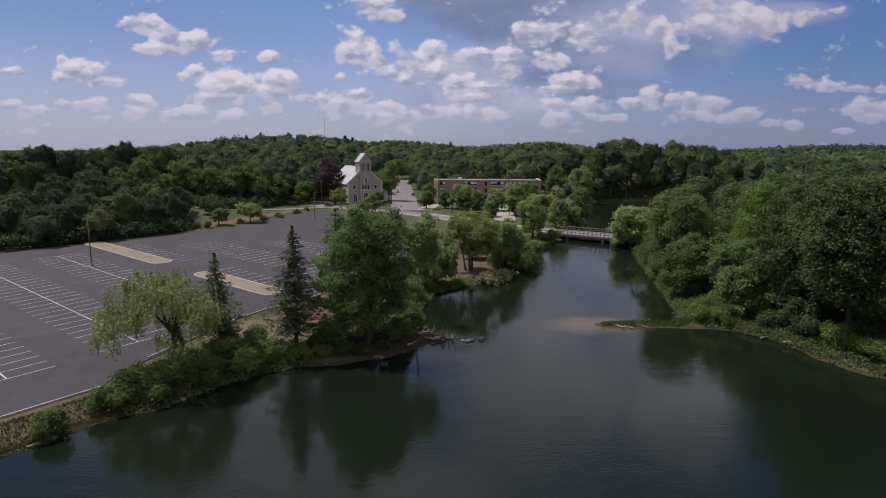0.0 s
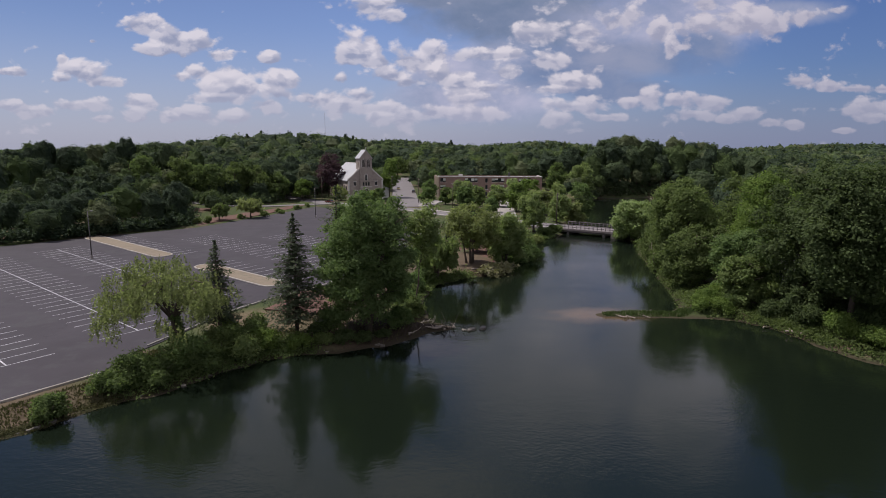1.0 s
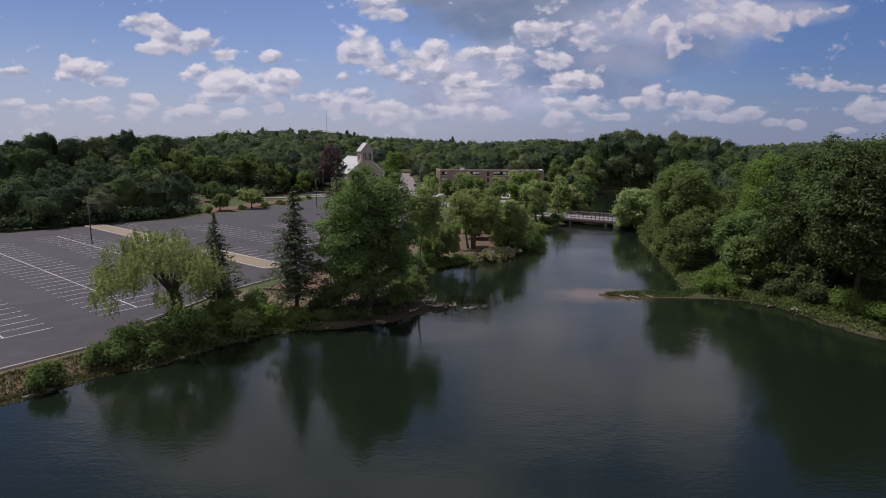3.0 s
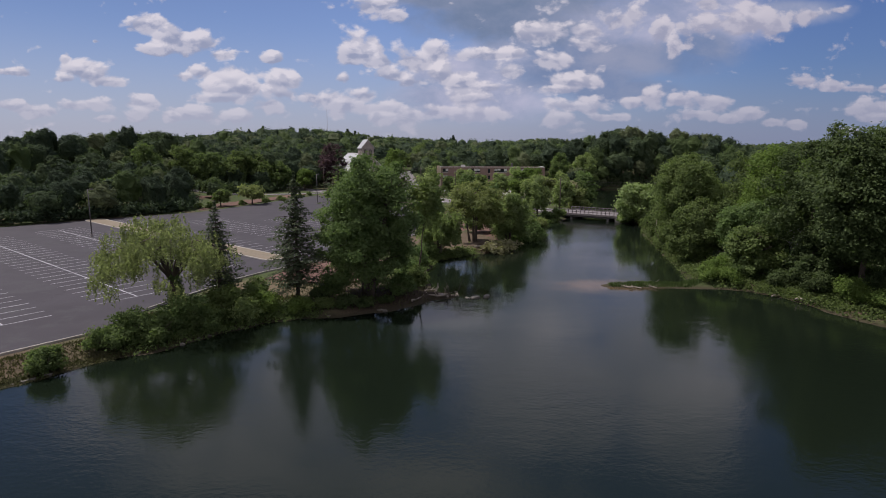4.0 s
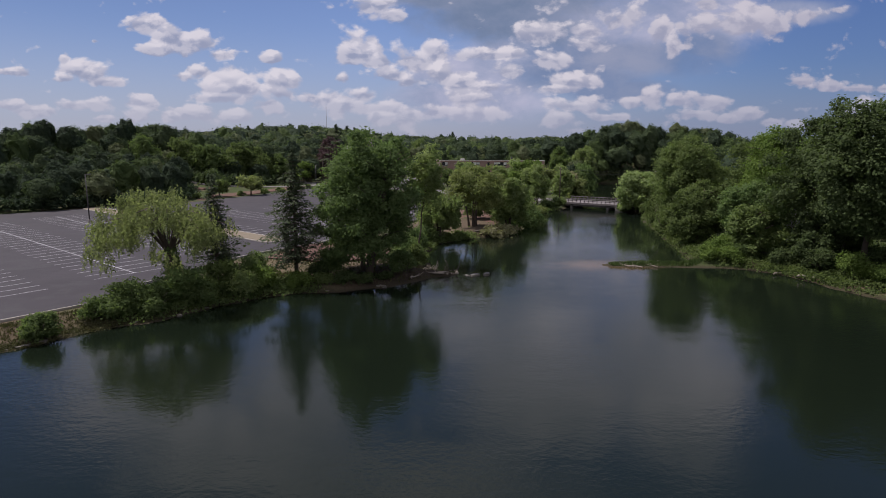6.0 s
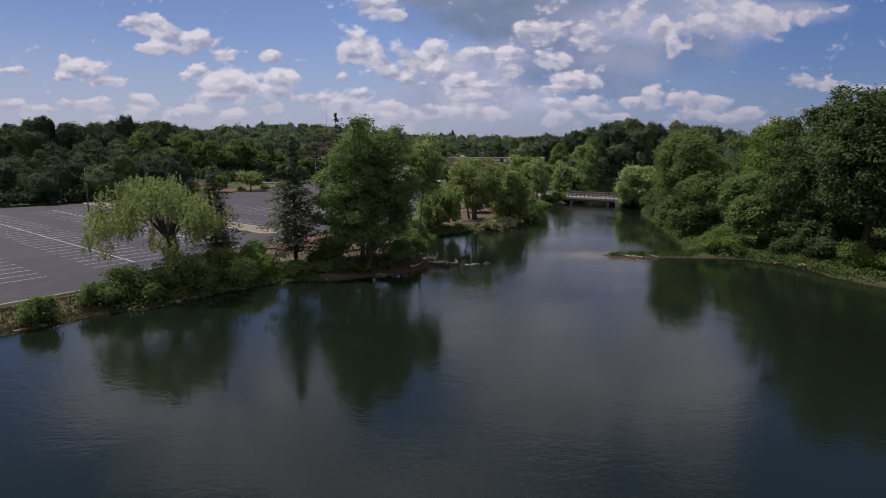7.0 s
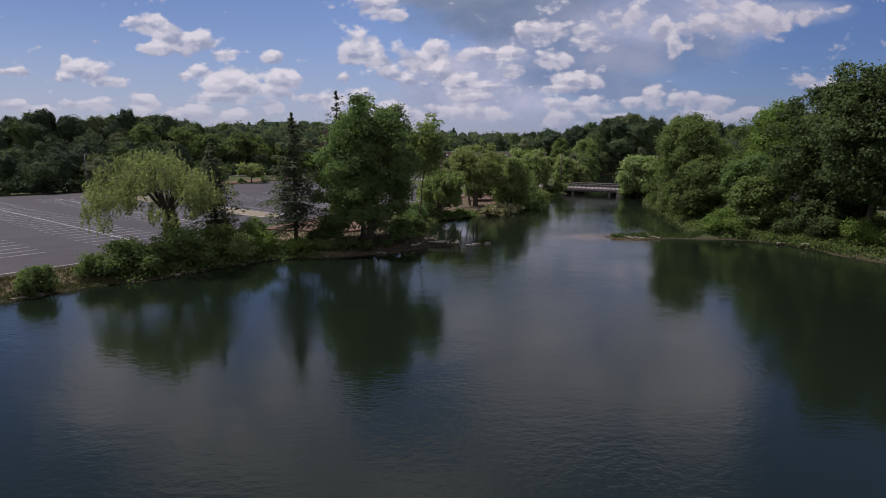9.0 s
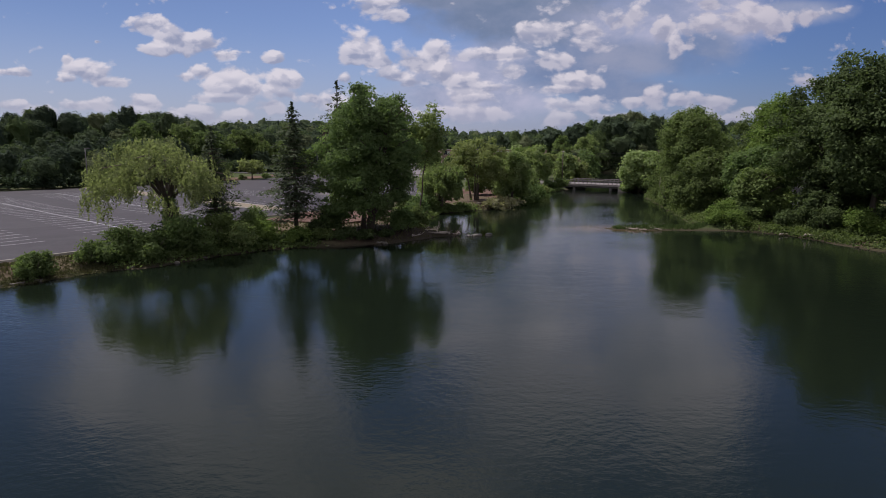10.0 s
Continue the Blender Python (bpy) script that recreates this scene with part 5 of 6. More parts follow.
def utility_pole(x, y, h, turn, z=None):
    t = thing("utility_pole", pose(x, y, road_height(x, y) if z is None else z, 0, 0, turn), "weathered wooden utility pole with a crossarm", "utility pole", "roadside utility poles")
    part("pole", Shape().tube([(0, 0, -0.6), (0, 0, h)], [0.17, 0.11], 8).mesh("pole", M_BARK, True), t)
    part("crossarm", Shape().box(-1.2, 1.2, -0.06, 0.06, h - 0.9, h - 0.76).mesh("crossarm", M_BARK), t)
    for s in (-1.0, -0.4, 0.4, 1.0):
        part("insulator", Shape().tube([(s, 0, h - 0.76), (s, 0, h - 0.55)], [0.05, 0.035], 6).mesh("insulator", M_TRIM), t)
    part("transformer", Shape().tube([(0.28, 0.1, h - 2.4), (0.28, 0.1, h - 1.5)], [0.2, 0.2], 9).mesh("transformer", M_METAL), t)
    POLES.append(Vector((x, y, (road_height(x, y) if z is None else z) + h - 0.6)))


for x, y, h, a in [(-24.5, 280.9, 12.0, 80), (-11.4, 270.0, 11.4, 80), (3.8, 239.0, 11.3, 60), (37.0, 191.5, 10.3, 55), (62.0, 176.0, 10.3, 80), (-57.1, 276.7, 11.5, 30)]:
    utility_pole(x, y, h, a)
for a, b in ((5, 1), (1, 2), (2, 3), (3, 4), (0, 1)):
    for off in (-0.7, 0.7):
        p, q = POLES[a] + Vector((0, 0, off * 0.6)), POLES[b] + Vector((0, 0, off * 0.6))
        line = [p.lerp(q, i / 10) - Vector((0, 0, 1.0 * 4 * (i / 10) * (1 - i / 10))) for i in range(11)]
        tagged(new("power_line", Shape().tube(line, [0.022] * 11, 4).mesh("power_line", M_METAL)), "thin dark overhead cable strung between poles", "cable", "overhead cables")


def car(x, y, turn, paint, label):
    t = thing("car", pose(x, y, ground_z(x, y) + 0.17, 0, 0, turn), label, "car", "cars on the street")
    body = [(-2.2, 0.35), (2.2, 0.35), (2.25, 0.75), (1.3, 0.92), (-1.9, 0.95), (-2.25, 0.8)]
    part("body", Shape().wedge(body, -0.88, 0.88).mesh("body", paint), t)
    cab = [(-1.8, 0.95), (1.2, 0.92), (0.55, 1.42), (-1.3, 1.45)]
    part("cabin", Shape().wedge([(a, b) for a, b in cab], -0.74, 0.74).mesh("cabin", M_PANE), t, "dark glazed cabin")
    part("roof", Shape().wedge([(-1.28, 1.44), (0.52, 1.41), (0.45, 1.5), (-1.2, 1.53)], -0.7, 0.7).mesh("roof", paint), t)
    for wx in (-1.35, 1.35):
        for wy in (-0.8, 0.8):
            wheel = part("wheel", Shape().tube([(wx, wy - 0.1, 0.33), (wx, wy + 0.1, 0.33)], [0.33, 0.33], 12).mesh("tyre", M_FRAME), t)
            part("rim", Shape().tube([(wx, wy - 0.11, 0.33), (wx, wy + 0.11, 0.33)], [0.19, 0.19], 10).mesh("rim", M_TRIM), wheel)
    for wy in (-0.6, 0.6):
        part("headlight", Shape().box(2.2, 2.27, wy - 0.18, wy + 0.18, 0.6, 0.74).mesh("headlight", M_TRIM), t)
        part("tail_light", Shape().box(-2.27, -2.2, wy - 0.18, wy + 0.18, 0.68, 0.8).mesh("tail_light", M_REDP), t)


M_CARDARK = material("black_car_paint", (0.018, 0.018, 0.02), 0.25, vary=0.05, spec=0.6)
M_CARTAN = material("tan_car_paint", (0.38, 0.30, 0.14), 0.3, vary=0.05, spec=0.6)
M_CARRED = material("dark_red_car_paint", (0.10, 0.02, 0.02), 0.25, vary=0.05, spec=0.6)
car(-16.9, 332.6, 94, M_CARDARK, "black car driving on the side street")
car(-27.0, 353.5, 95, M_CARTAN, "tan car parked along the side street")
car(-31.9, 423.8, 95, M_CARDARK, "dark car parked at the far kerb of the street")
car(-51.7, 266.3, 142, M_CARRED, "dark red car on the road past the church")

# ---- single trees ----
willow("willow_tree", "tall weeping willow with yellow-green hanging strands and ivied trunk", -31.6, 67.0, 11.3, 7.0, 11, M_WILLOW, 3100, lean=(-0.6, -1.2), clear=3.8, card=0.17)
broadleaf("ivy", "dark ivy climbing the willow trunk", -31.6, 66.9, 5.8, 1.0, 0.0, M_MAPLE, 2200, 0.24, 22, 0.5, 0.05, 12, count=4, category="ivy")
conifer("spruce_tree", "dark green young spruce with a bare lower trunk", -28.4, 71.9, 13.2, 3.6, 21, bare=0.26, n_whorls=18, ragged=0.5, per=8, dense=18, card=0.28)
conifer("spruce_tree", "tall ragged dark spruce beside the car park", -19.3, 74.6, 16.3, 4.7, 22, bare=0.16, n_whorls=25, ragged=0.45, per=8, dense=20, card=0.28)
conifer("pine_tree", "tall thin pine rising behind the maple", -14.8, 80.5, 19.5, 5.2, 23, bare=0.40, n_whorls=15, ragged=0.7, per=4, dense=10, card=0.28)
broadleaf("maple_tree", "large dense green maple with several trunks by the water", -11.3, 78.3, 18.6, 7.6, 0.4, M_MAPLE, 72000, 0.25, 290, 1.1, 0.62, 31, stems=5, count=36, fill=0.45, lean=(0.6, 1.5), lobes=10)
broadleaf("open_tree", "slender open-crowned tree beside the maple", -4.4, 87.4, 17.3, 3.3, 8.0, M_LIGHT, 6500, 0.28, 40, 1.0, 0.15, 32, fill=0.5, count=18, lean=(2.0, 0))
willow("willow_shrub", "light green drooping willow at the cove", -1.4, 112.6, 8.6, 4.0, 13, M_LIGHT, 2600, card=0.28, clear=0.4)
conifer("small_spruce", "small dark conical spruce near the road", 1.6, 149, 7.3, 1.9, 24, bare=0.03, n_whorls=16)
broadleaf("locust_tree", "several-stemmed tree with olive sunlit crown", 6.0, 125.6, 13.3, 6.2, 3.4, M_OLIVE, 14000, 0.30, 60, 1.2, 0.42, 33, stems=4, count=22, lobes=8)
broadleaf("bank_willow", "feathery green willow leaning over the pond bank", 14.0, 129.5, 10.8, 4.6, 0.3, M_LIGHT, 15000, 0.28, 70, 1.1, 0.3, 34, stems=3, lean=(0.9, -0.5), count=16, lobes=8, long=1.8)
broadleaf("bank_tree", "low bright tree beside the bank willow", 17.8, 138.5, 8.0, 4.0, 0.3, M_LIGHT, 7000, 0.34, 60, 1.2, 0.2, 334, count=10)
for x, y, h, r, mt, sd in [(11.5, 139, 7.0, 3.4, M_LIGHT, 335), (13.0, 151, 7.5, 3.6, M_BUSH, 336), (17.5, 161, 7.5, 3.4, M_LIGHT, 337), (6.5, 139, 6.0, 2.8, M_OAK, 338), (8.5, 168, 6.5, 3.2, M_MAPLE, 339)]:
    broadleaf("bank_tree", "small leafy tree between the road and the pond", x, y, h, r, 0.4, mt, 4500, 0.34, 40, 1.1, 0.16, sd, count=8, group="small bank trees")
broadleaf("pond_tree", "round green tree near the bridge end", 27.0, 175.0, 12.0, 4.7, 0.6, M_LIGHT, 9000, 0.42, 60, 1.3, 0.28, 35)
broadleaf("catalpa_tree", "pale blossoming tree beside the bridge", 53.6, 165.5, 11.4, 7.0, 0.2, M_PALE, 13000, 0.5, 60, 1.6, 0.3, 36)
# the wooded right bank
RIGHT = [
    ("oak_tree", "tall broad oak on the pond bank", 48.6, 116.6, 19.2, 8.0, 0.8, M_OAK, 17000, 110, 1.7, 41),
    ("maple_tree", "sunlit yellow-green maple on the bank", 58.6, 107.0, 20.4, 7.6, 2.0, M_BRIGHT, 15000, 100, 1.7, 42),
    ("oak_tree", "very tall dark oak above the bank", 56.6, 79.0, 22.6, 10.2, 4.2, M_DARKOAK_SHADE, 22000, 150, 1.8, 43),
    ("oak_tree", "dark oak crowding the tallest one", 54.0, 87.0, 20.6, 7.4, 3.0, M_DARKOAK_SHADE, 13000, 90, 1.6, 57),
    ("oak_tree", "tall dark oak among bank trees", 77, 79, 24.5, 9.6, 5.0, M_DARKOAK_SHADE, 14000, 120, 1.9, 44),
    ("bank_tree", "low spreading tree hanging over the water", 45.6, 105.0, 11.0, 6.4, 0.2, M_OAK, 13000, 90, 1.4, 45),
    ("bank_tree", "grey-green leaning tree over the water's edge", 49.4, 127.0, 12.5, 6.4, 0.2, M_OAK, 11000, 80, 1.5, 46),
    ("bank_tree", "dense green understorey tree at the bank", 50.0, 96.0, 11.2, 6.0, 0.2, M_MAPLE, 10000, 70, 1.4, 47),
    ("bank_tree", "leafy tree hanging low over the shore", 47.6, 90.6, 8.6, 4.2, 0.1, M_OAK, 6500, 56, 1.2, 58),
    ("bank_tree", "dark bushy tree on the shaded shore", 52.6, 83.6, 7.6, 3.8, 0.1, M_DARKOAK_SHADE, 5500, 50, 1.2, 59),
    ("oak_tree", "mature oak behind the bank trees", 69, 121, 20.5, 8.4, 3.0, M_DARKOAK_SHADE, 9000, 80, 1.9, 48),
    ("oak_tree", "mature oak deeper in the wood", 78, 102, 21.5, 8.6, 3.5, M_DARKOAK_SHADE, 9000, 80, 1.9, 49),
    ("oak_tree", "oak at the bend of the pond", 59, 146, 15.5, 7.0, 0.4, M_OAK, 9000, 70, 1.7, 50),
    ("oak_tree", "oak in the wood by the road", 74, 145, 19.0, 8.0, 2.0, M_OAK, 7000, 60, 1.9, 51),
    ("bank_tree", "understorey tree before the shaded house", 61.5, 91.0, 10.5, 5.0, 0.6, M_OAK, 8000, 60, 1.4, 53),
    ("bank_tree", "young tree under the tall oaks", 66.5, 76.0, 11.0, 5.0, 2.6, M_OAK, 6000, 50, 1.4, 54),
    ("oak_tree", "tall oak further along the shore", 67, 62, 24.0, 9.5, 3.0, M_DARKOAK_SHADE, 8000, 90, 1.9, 55),
    ("oak_tree", "tall oak where the shore bends away", 77, 46, 24.0, 9.5, 3.0, M_DARKOAK_SHADE, 6000, 90, 1.9, 56),
    ("oak_tree", "big oak at the edge of the wood", 93, 86, 23.5, 9.5, 4.0, M_DARKOAK_SHADE, 9000, 80, 2.0, 52),
]
for nm, lb, x, y, h, r, cl, mt, n, cn, cr, sd in RIGHT:
    broadleaf(nm, lb, x, y, h, r, cl, mt, int(n * (2.3 if y < 131 and x < 64 else 1.3)), 0.30 if y < 131 and x < 64 else 0.42, cn, cr * 0.9, 0.42, sd, fill=0.55, count=18)
# trees by the church, the road and the school
TOWN = [
    ("copper_beech", "dark purple copper beech beside the church", -58.1, 298.2, 21.9, 8.6, 1.5, M_COPPER, 5200, 50, 2.0, 61),
    ("street_tree", "round light green tree by the road", -66.0, 276.4, 10.5, 4.6, 1.0, M_BRIGHT, 2600, 34, 1.2, 62),
    ("street_tree", "tall green tree between church and street", -27.4, 299.2, 19.8, 5.7, 2.0, M_BRIGHT, 4200, 46, 1.6, 63),
    ("street_tree", "dark tree along the side street", -9.3, 330.0, 17.0, 5.5, 2.0, M_OAK, 3500, 40, 1.6, 64),
    ("street_tree", "dark spreading tree across from the church", -16.7, 420.2, 20.3, 7.8, 2.0, M_OAK, 3000, 36, 1.8, 65),
    ("street_tree", "green tree at the school end of the street", -6.5, 284.3, 10.2, 3.9, 1.2, M_MAPLE, 2200, 30, 1.3, 270),
    ("street_tree", "tall dark tree beside the side street", -4.9, 309.6, 13.5, 4.7, 1.2, M_MAPLE, 2600, 34, 1.4, 271),
    ("garden_tree", "small dense tree on the school lawn", -7.2, 258.5, 7.6, 3.5, 0.6, M_MAPLE, 2200, 26, 1.1, 66),
    ("garden_tree", "broad tree before the school front", 7.1, 257.4, 11.3, 5.8, 0.5, M_LIGHT, 3800, 36, 1.5, 67),
    ("garden_tree", "reddish-brown small tree before the school", 15.4, 259.1, 7.5, 3.9, 0.6, M_COPPER, 1800, 24, 1.2, 68),
    ("garden_tree", "light green tree by the school drive", 28.9, 233.1, 12.0, 4.9, 0.8, M_BRIGHT, 3200, 36, 1.4, 69),
    ("garden_tree", "olive green tree at the road bend", 37.1, 220.3, 9.5, 4.9, 0.6, M_OLIVE, 3200, 36, 1.4, 70),
    ("garden_tree", "green tree before the school windows", 13.4, 243.4, 9.7, 4.3, 0.5, M_OAK, 2600, 34, 1.3, 272),
    ("garden_tree", "light green tree before the school windows", 23.9, 251.0, 9.6, 4.5, 0.5, M_LIGHT, 2600, 34, 1.3, 273),
    ("garden_tree", "green tree on the lawn by the water", 60.3, 256.0, 13.3, 6.1, 0.8, M_MAPLE, 4200, 42, 1.7, 71),
    ("garden_tree", "thin grey half-bare tree by the road", 45.4, 213.7, 9.5, 3.4, 1.2, M_DRY, 900, 20, 1.0, 72),
    ("garden_tree", "round olive tree behind the school", 33.1, 369.9, 15.1, 7.0, 2.0, M_OLIVE, 3000, 36, 1.7, 73),
    ("garden_tree", "broad tree behind the school", 60.0, 395.0, 17.4, 7.6, 2.0, M_OLIVE, 3000, 36, 1.7, 74),
    ("garden_tree", "tree behind the school roofline", 23.5, 402.0, 17.2, 6.4, 2.0, M_OAK, 2800, 36, 1.7, 75),
    ("street_tree", "tall dark tree on the street corner", -6.3, 363.1, 18.3, 5.9, 1.5, M_OAK, 3000, 40, 1.6, 261),
    ("street_tree", "green tree behind the school's end", 1.1, 338.5, 14.9, 5.1, 1.0, M_MAPLE, 2600, 36, 1.5, 262),
    ("garden_tree", "leafy tree by the school's far end", 51.9, 264.9, 11.4, 4.9, 0.5, M_LIGHT, 2600, 36, 1.5, 263),
    ("garden_tree", "light green tree on the lawn", 36.5, 256.2, 12.2, 5.4, 0.5, M_BRIGHT, 2800, 36, 1.5, 264),
    ("garden_tree", "dense green tree by the bridge road", 39.0, 199.8, 10.0, 4.4, 0.4, M_LIGHT, 2600, 34, 1.3, 265),
    ("garden_tree", "small tree beside the road", 19.2, 227.9, 6.4, 3.4, 0.4, M_MAPLE, 1800, 26, 1.1, 266),
    ("garden_tree", "low tree in the church garden", -49.0, 281.1, 7.1, 3.9, 0.4, M_OLIVE, 1800, 26, 1.2, 267),
    ("garden_tree", "small tree at the church steps", -30.5, 277.0, 6.0, 3.3, 0.4, M_MAPLE, 1500, 24, 1.0, 268),
    ("garden_tree", "spreading tree between lot and road", -29.5, 244.0, 7.4, 4.1, 0.6, M_OAK, 1800, 26, 1.2, 269),
    ("garden_tree", "tall pale green tree past the school's end", 69.5, 297.0, 19.0, 6.6, 1.0, M_LIGHT, 4200, 46, 1.7, 291),
    ("garden_tree", "broad green tree past the school's end", 58.0, 306.0, 16.5, 6.4, 1.0, M_BUSH, 3600, 42, 1.7, 292),
    ("garden_tree", "leafy tree by the inlet", 54.0, 244.0, 10.5, 4.8, 0.6, M_BUSH, 3000, 38, 1.4, 293),
    ("garden_tree", "small bright tree before the school", 30.0, 246.0, 12.4, 4.2, 0.6, M_PALE, 2800, 36, 1.3, 294),
    ("garden_tree", "slender tree at the road bend", 9.0, 236.0, 9.4, 3.6, 0.6, M_MAPLE, 2400, 32, 1.2, 295),
    ("garden_tree", "bushy tree beside the bridge road", 46.0, 204.0, 8.8, 4.0, 0.4, M_OLIVE, 2600, 34, 1.3, 296),
    ("garden_tree", "low round tree on the school lawn", 1.0, 262.0, 7.2, 3.6, 0.4, M_BUSH, 2200, 30, 1.2, 297),
    ("roadside_tree", "sunlit green tree behind the drive", -100.5, 252.5, 16.0, 7.0, 0.8, M_BUSH, 4200, 46, 1.7, 281),
    ("roadside_tree", "broad green tree behind the drive", -91.0, 257.5, 16.8, 7.2, 0.8, M_OAK, 4200, 46, 1.7, 282),
    ("roadside_tree", "dense green tree behind the drive", -112.0, 255.0, 15.6, 7.0, 0.8, M_OAK, 4200, 46, 1.7, 283),
    ("roadside_tree", "fresh green tree behind the drive", -83.0, 262.5, 15.4, 6.2, 0.6, M_OAK, 3600, 42, 1.6, 284),
    ("roadside_tree", "rounded green tree near the road", -75.5, 269.5, 13.2, 5.6, 0.6, M_BUSH, 3200, 40, 1.5, 285),
    ("roadside_tree", "yellow-green tree above the edge trees", -124.0, 244.5, 15.0, 7.4, 0.8, M_BUSH, 4200, 46, 1.7, 286),
    ("roadside_tree", "dark green tree at the end of the bed", -90.0, 228.0, 7.5, 4.0, 0.4, M_DARKOAK_SHADE, 2400, 34, 1.3, 287),
    ("street_tree", "tree that closes the side street", -35.0, 452.0, 15.0, 7.0, 1.0, M_OAK, 2400, 36, 1.8, 288),
    ("street_tree", "dark tree at the end of the side street", -24.0, 449.0, 14.0, 6.2, 1.0, M_OAK, 2400, 36, 1.8, 289),
    ("bed_tree", "small spreading tree on the mulch bed", -69.0, 209.3, 7.3, 5.1, 1.4, M_OLIVE, 2600, 30, 1.2, 76),
    ("bed_tree", "small open ornamental tree on the mulch bed", -76.8, 200.1, 5.7, 3.8, 1.2, M_OAK, 1400, 20, 1.0, 77),
]
for nm, lb, x, y, h, r, cl, mt, n, cn, cr, sd in TOWN:
    broadleaf(nm, lb, x, y, h, r, cl, mt, int(n * 1.2), 0.60, cn, cr, 0.25, sd, count=10)

# ---- bushes ----
bush("round_bush", "neat round green bush on the dry bank", -37.4, 52.3, 2.45, 1.6, M_BUSH, 6500, 0.17, 81, 60)
SHORE = [(-35.0, 58.0, 2.4, 2.1, M_BUSH), (-33.2, 60.6, 3.4, 2.6, M_BUSH), (-31.0, 60.6, 3.0, 2.3, M_BUSH), (-30.2, 64.2, 4.4, 2.8, M_MAPLE), (-27.6, 64.8, 3.0, 2.4, M_BUSH), (-26.8, 68.4, 3.8, 2.6, M_OAK),
         (-24.2, 69.0, 3.2, 2.3, M_LIGHT), (-24.6, 72.5, 3.8, 2.4, M_BUSH), (-22.3, 70.9, 3.4, 2.0, M_BRIGHT), (-18.4, 72.2, 2.3, 1.7, M_BRIGHT), (-15.6, 73.6, 1.5, 1.4, M_OAK), (-15.6, 76.6, 3.8, 2.4, M_MAPLE), (-17.0, 75.4, 2.2, 1.8, M_DARKOAK_SHADE), (-5.9, 79.8, 3.4, 2.1, M_MAPLE), (-13.0, 74.2, 1.6, 1.7, M_DARKOAK_SHADE), (-10.6, 75.0, 1.2, 1.4, M_DARKOAK_SHADE), (-8.0, 76.6, 0.9, 1.2, M_DARKOAK_SHADE), (-28.6, 75.5, 3.6, 1.6, M_OAK)]
for i, (x, y, h, r, mt) in enumerate(SHORE):
    bush("shore_bush", ("light green leafy shrub" if mt is M_BRIGHT else "dense dark green shrub") + " on the pond bank", x, y, h * 0.86, r, mt, int(1500 * r), 0.20, 90 + i, 22, "pond bank shrubs")
WEST_BUSHES = [(-4.4, 86.6, 3.4, 2.0, M_OAK), (-5.6, 90.5, 3.0, 2.2, M_MAPLE), (-6.5, 97, 2.6, 2.2, M_OAK), (-5.5, 103, 3.2, 2.4, M_MAPLE), (-3.4, 110, 3.0, 2.2, M_BUSH), (19.3, 134.8, 4.6, 3.4, M_MAPLE), (18.6, 141, 4.0, 3.0, M_BUSH), (22.0, 152.5, 2.4, 2.4, M_BRIGHT), (25.6, 160.8, 2.2, 2.8, M_OLIVE), (29.0, 171.0, 2.2, 2.2, M_BUSH), (33.0, 174.5, 3.2, 2.4, M_OAK), (12.0, 205.5, 1.8, 2.2, M_BUSH), (4.5, 212.0, 1.8, 2.2, M_OAK), (19.0, 192.0, 2.2, 2.4, M_BUSH), (-6.0, 222.0, 1.8, 2.0, M_BUSH)]
# the darkest leaves here carry the oaks' shade in their colour
EAST_BUSHES = [(40.9, 90.3, 1.9, 1.9, M_BRIGHT), (43.4, 89.2, 2.1, 2.0, M_BRIGHT), (42.6, 91.8, 2.7, 2.6, M_BRIGHT), (45.8, 90.2, 2.2, 2.2, M_BUSH), (49.4, 85.6, 2.4, 2.4, M_DARKOAK_SHADE), (51.8, 80.8, 3.4, 2.6, M_DARKOAK_SHADE), (53.2, 75.4, 3.4, 2.4, M_BRIGHT), (55.0, 71.0, 2.6, 2.4, M_BRIGHT), (57.8, 66.6, 2.6, 2.5, M_BRIGHT), (57.0, 77.0, 3.4, 2.8, M_DARKOAK_SHADE), (45.0, 112.0, 4.0, 3.0, M_OAK), (62.0, 72.0, 3.4, 2.6, M_DARKOAK_SHADE),
             (45.0, 104.0, 3.6, 2.6, M_OAK), (49.5, 137, 4.0, 3.2, M_OAK), (56.5, 163.5, 3.0, 3.0, M_BUSH), (51.2, 167.0, 3.2, 2.6, M_BUSH), (45.4, 121.5, 3.6, 2.8, M_OAK)]
for i, (x, y, h, r, mt) in enumerate(WEST_BUSHES + EAST_BUSHES):
    bush("bank_bush", ("bright sunlit shrub" if mt in (M_BRIGHT, M_OLIVE) else "dense green shrub") + (" beside the road" if y > 190 else " at the water's edge"), x, y, h, r, mt, int((1900 if y < 95 else 1100) * r), 0.19 if y < 95 else 0.26, 120 + i, 26, "water's edge shrubs")
BED = [(-86.1, 189.2, 1.6, 1.5), (-81.1, 191.8, 2.0, 1.7), (-77.7, 193.2, 2.2, 1.8), (-65.5, 214.5, 2.1, 2.2), (-63.6, 225.9, 1.7, 1.7), (-62.1, 223.8, 1.5, 1.6), (-60.4, 239.7, 1.7, 2.0), (-57.7, 249.5, 1.6, 1.3), (-94.4, 189.3, 2.4, 2.4), (-71.7, 206.6, 1.6, 1.6)]
for i, (x, y, h, r) in enumerate(BED):
    bush("clipped_shrub", "rounded clipped shrub on reddish mulch", x, y, h, r, M_OAK, int(520 * r), 0.3, 160 + i, 14, "mulch bed shrubs")


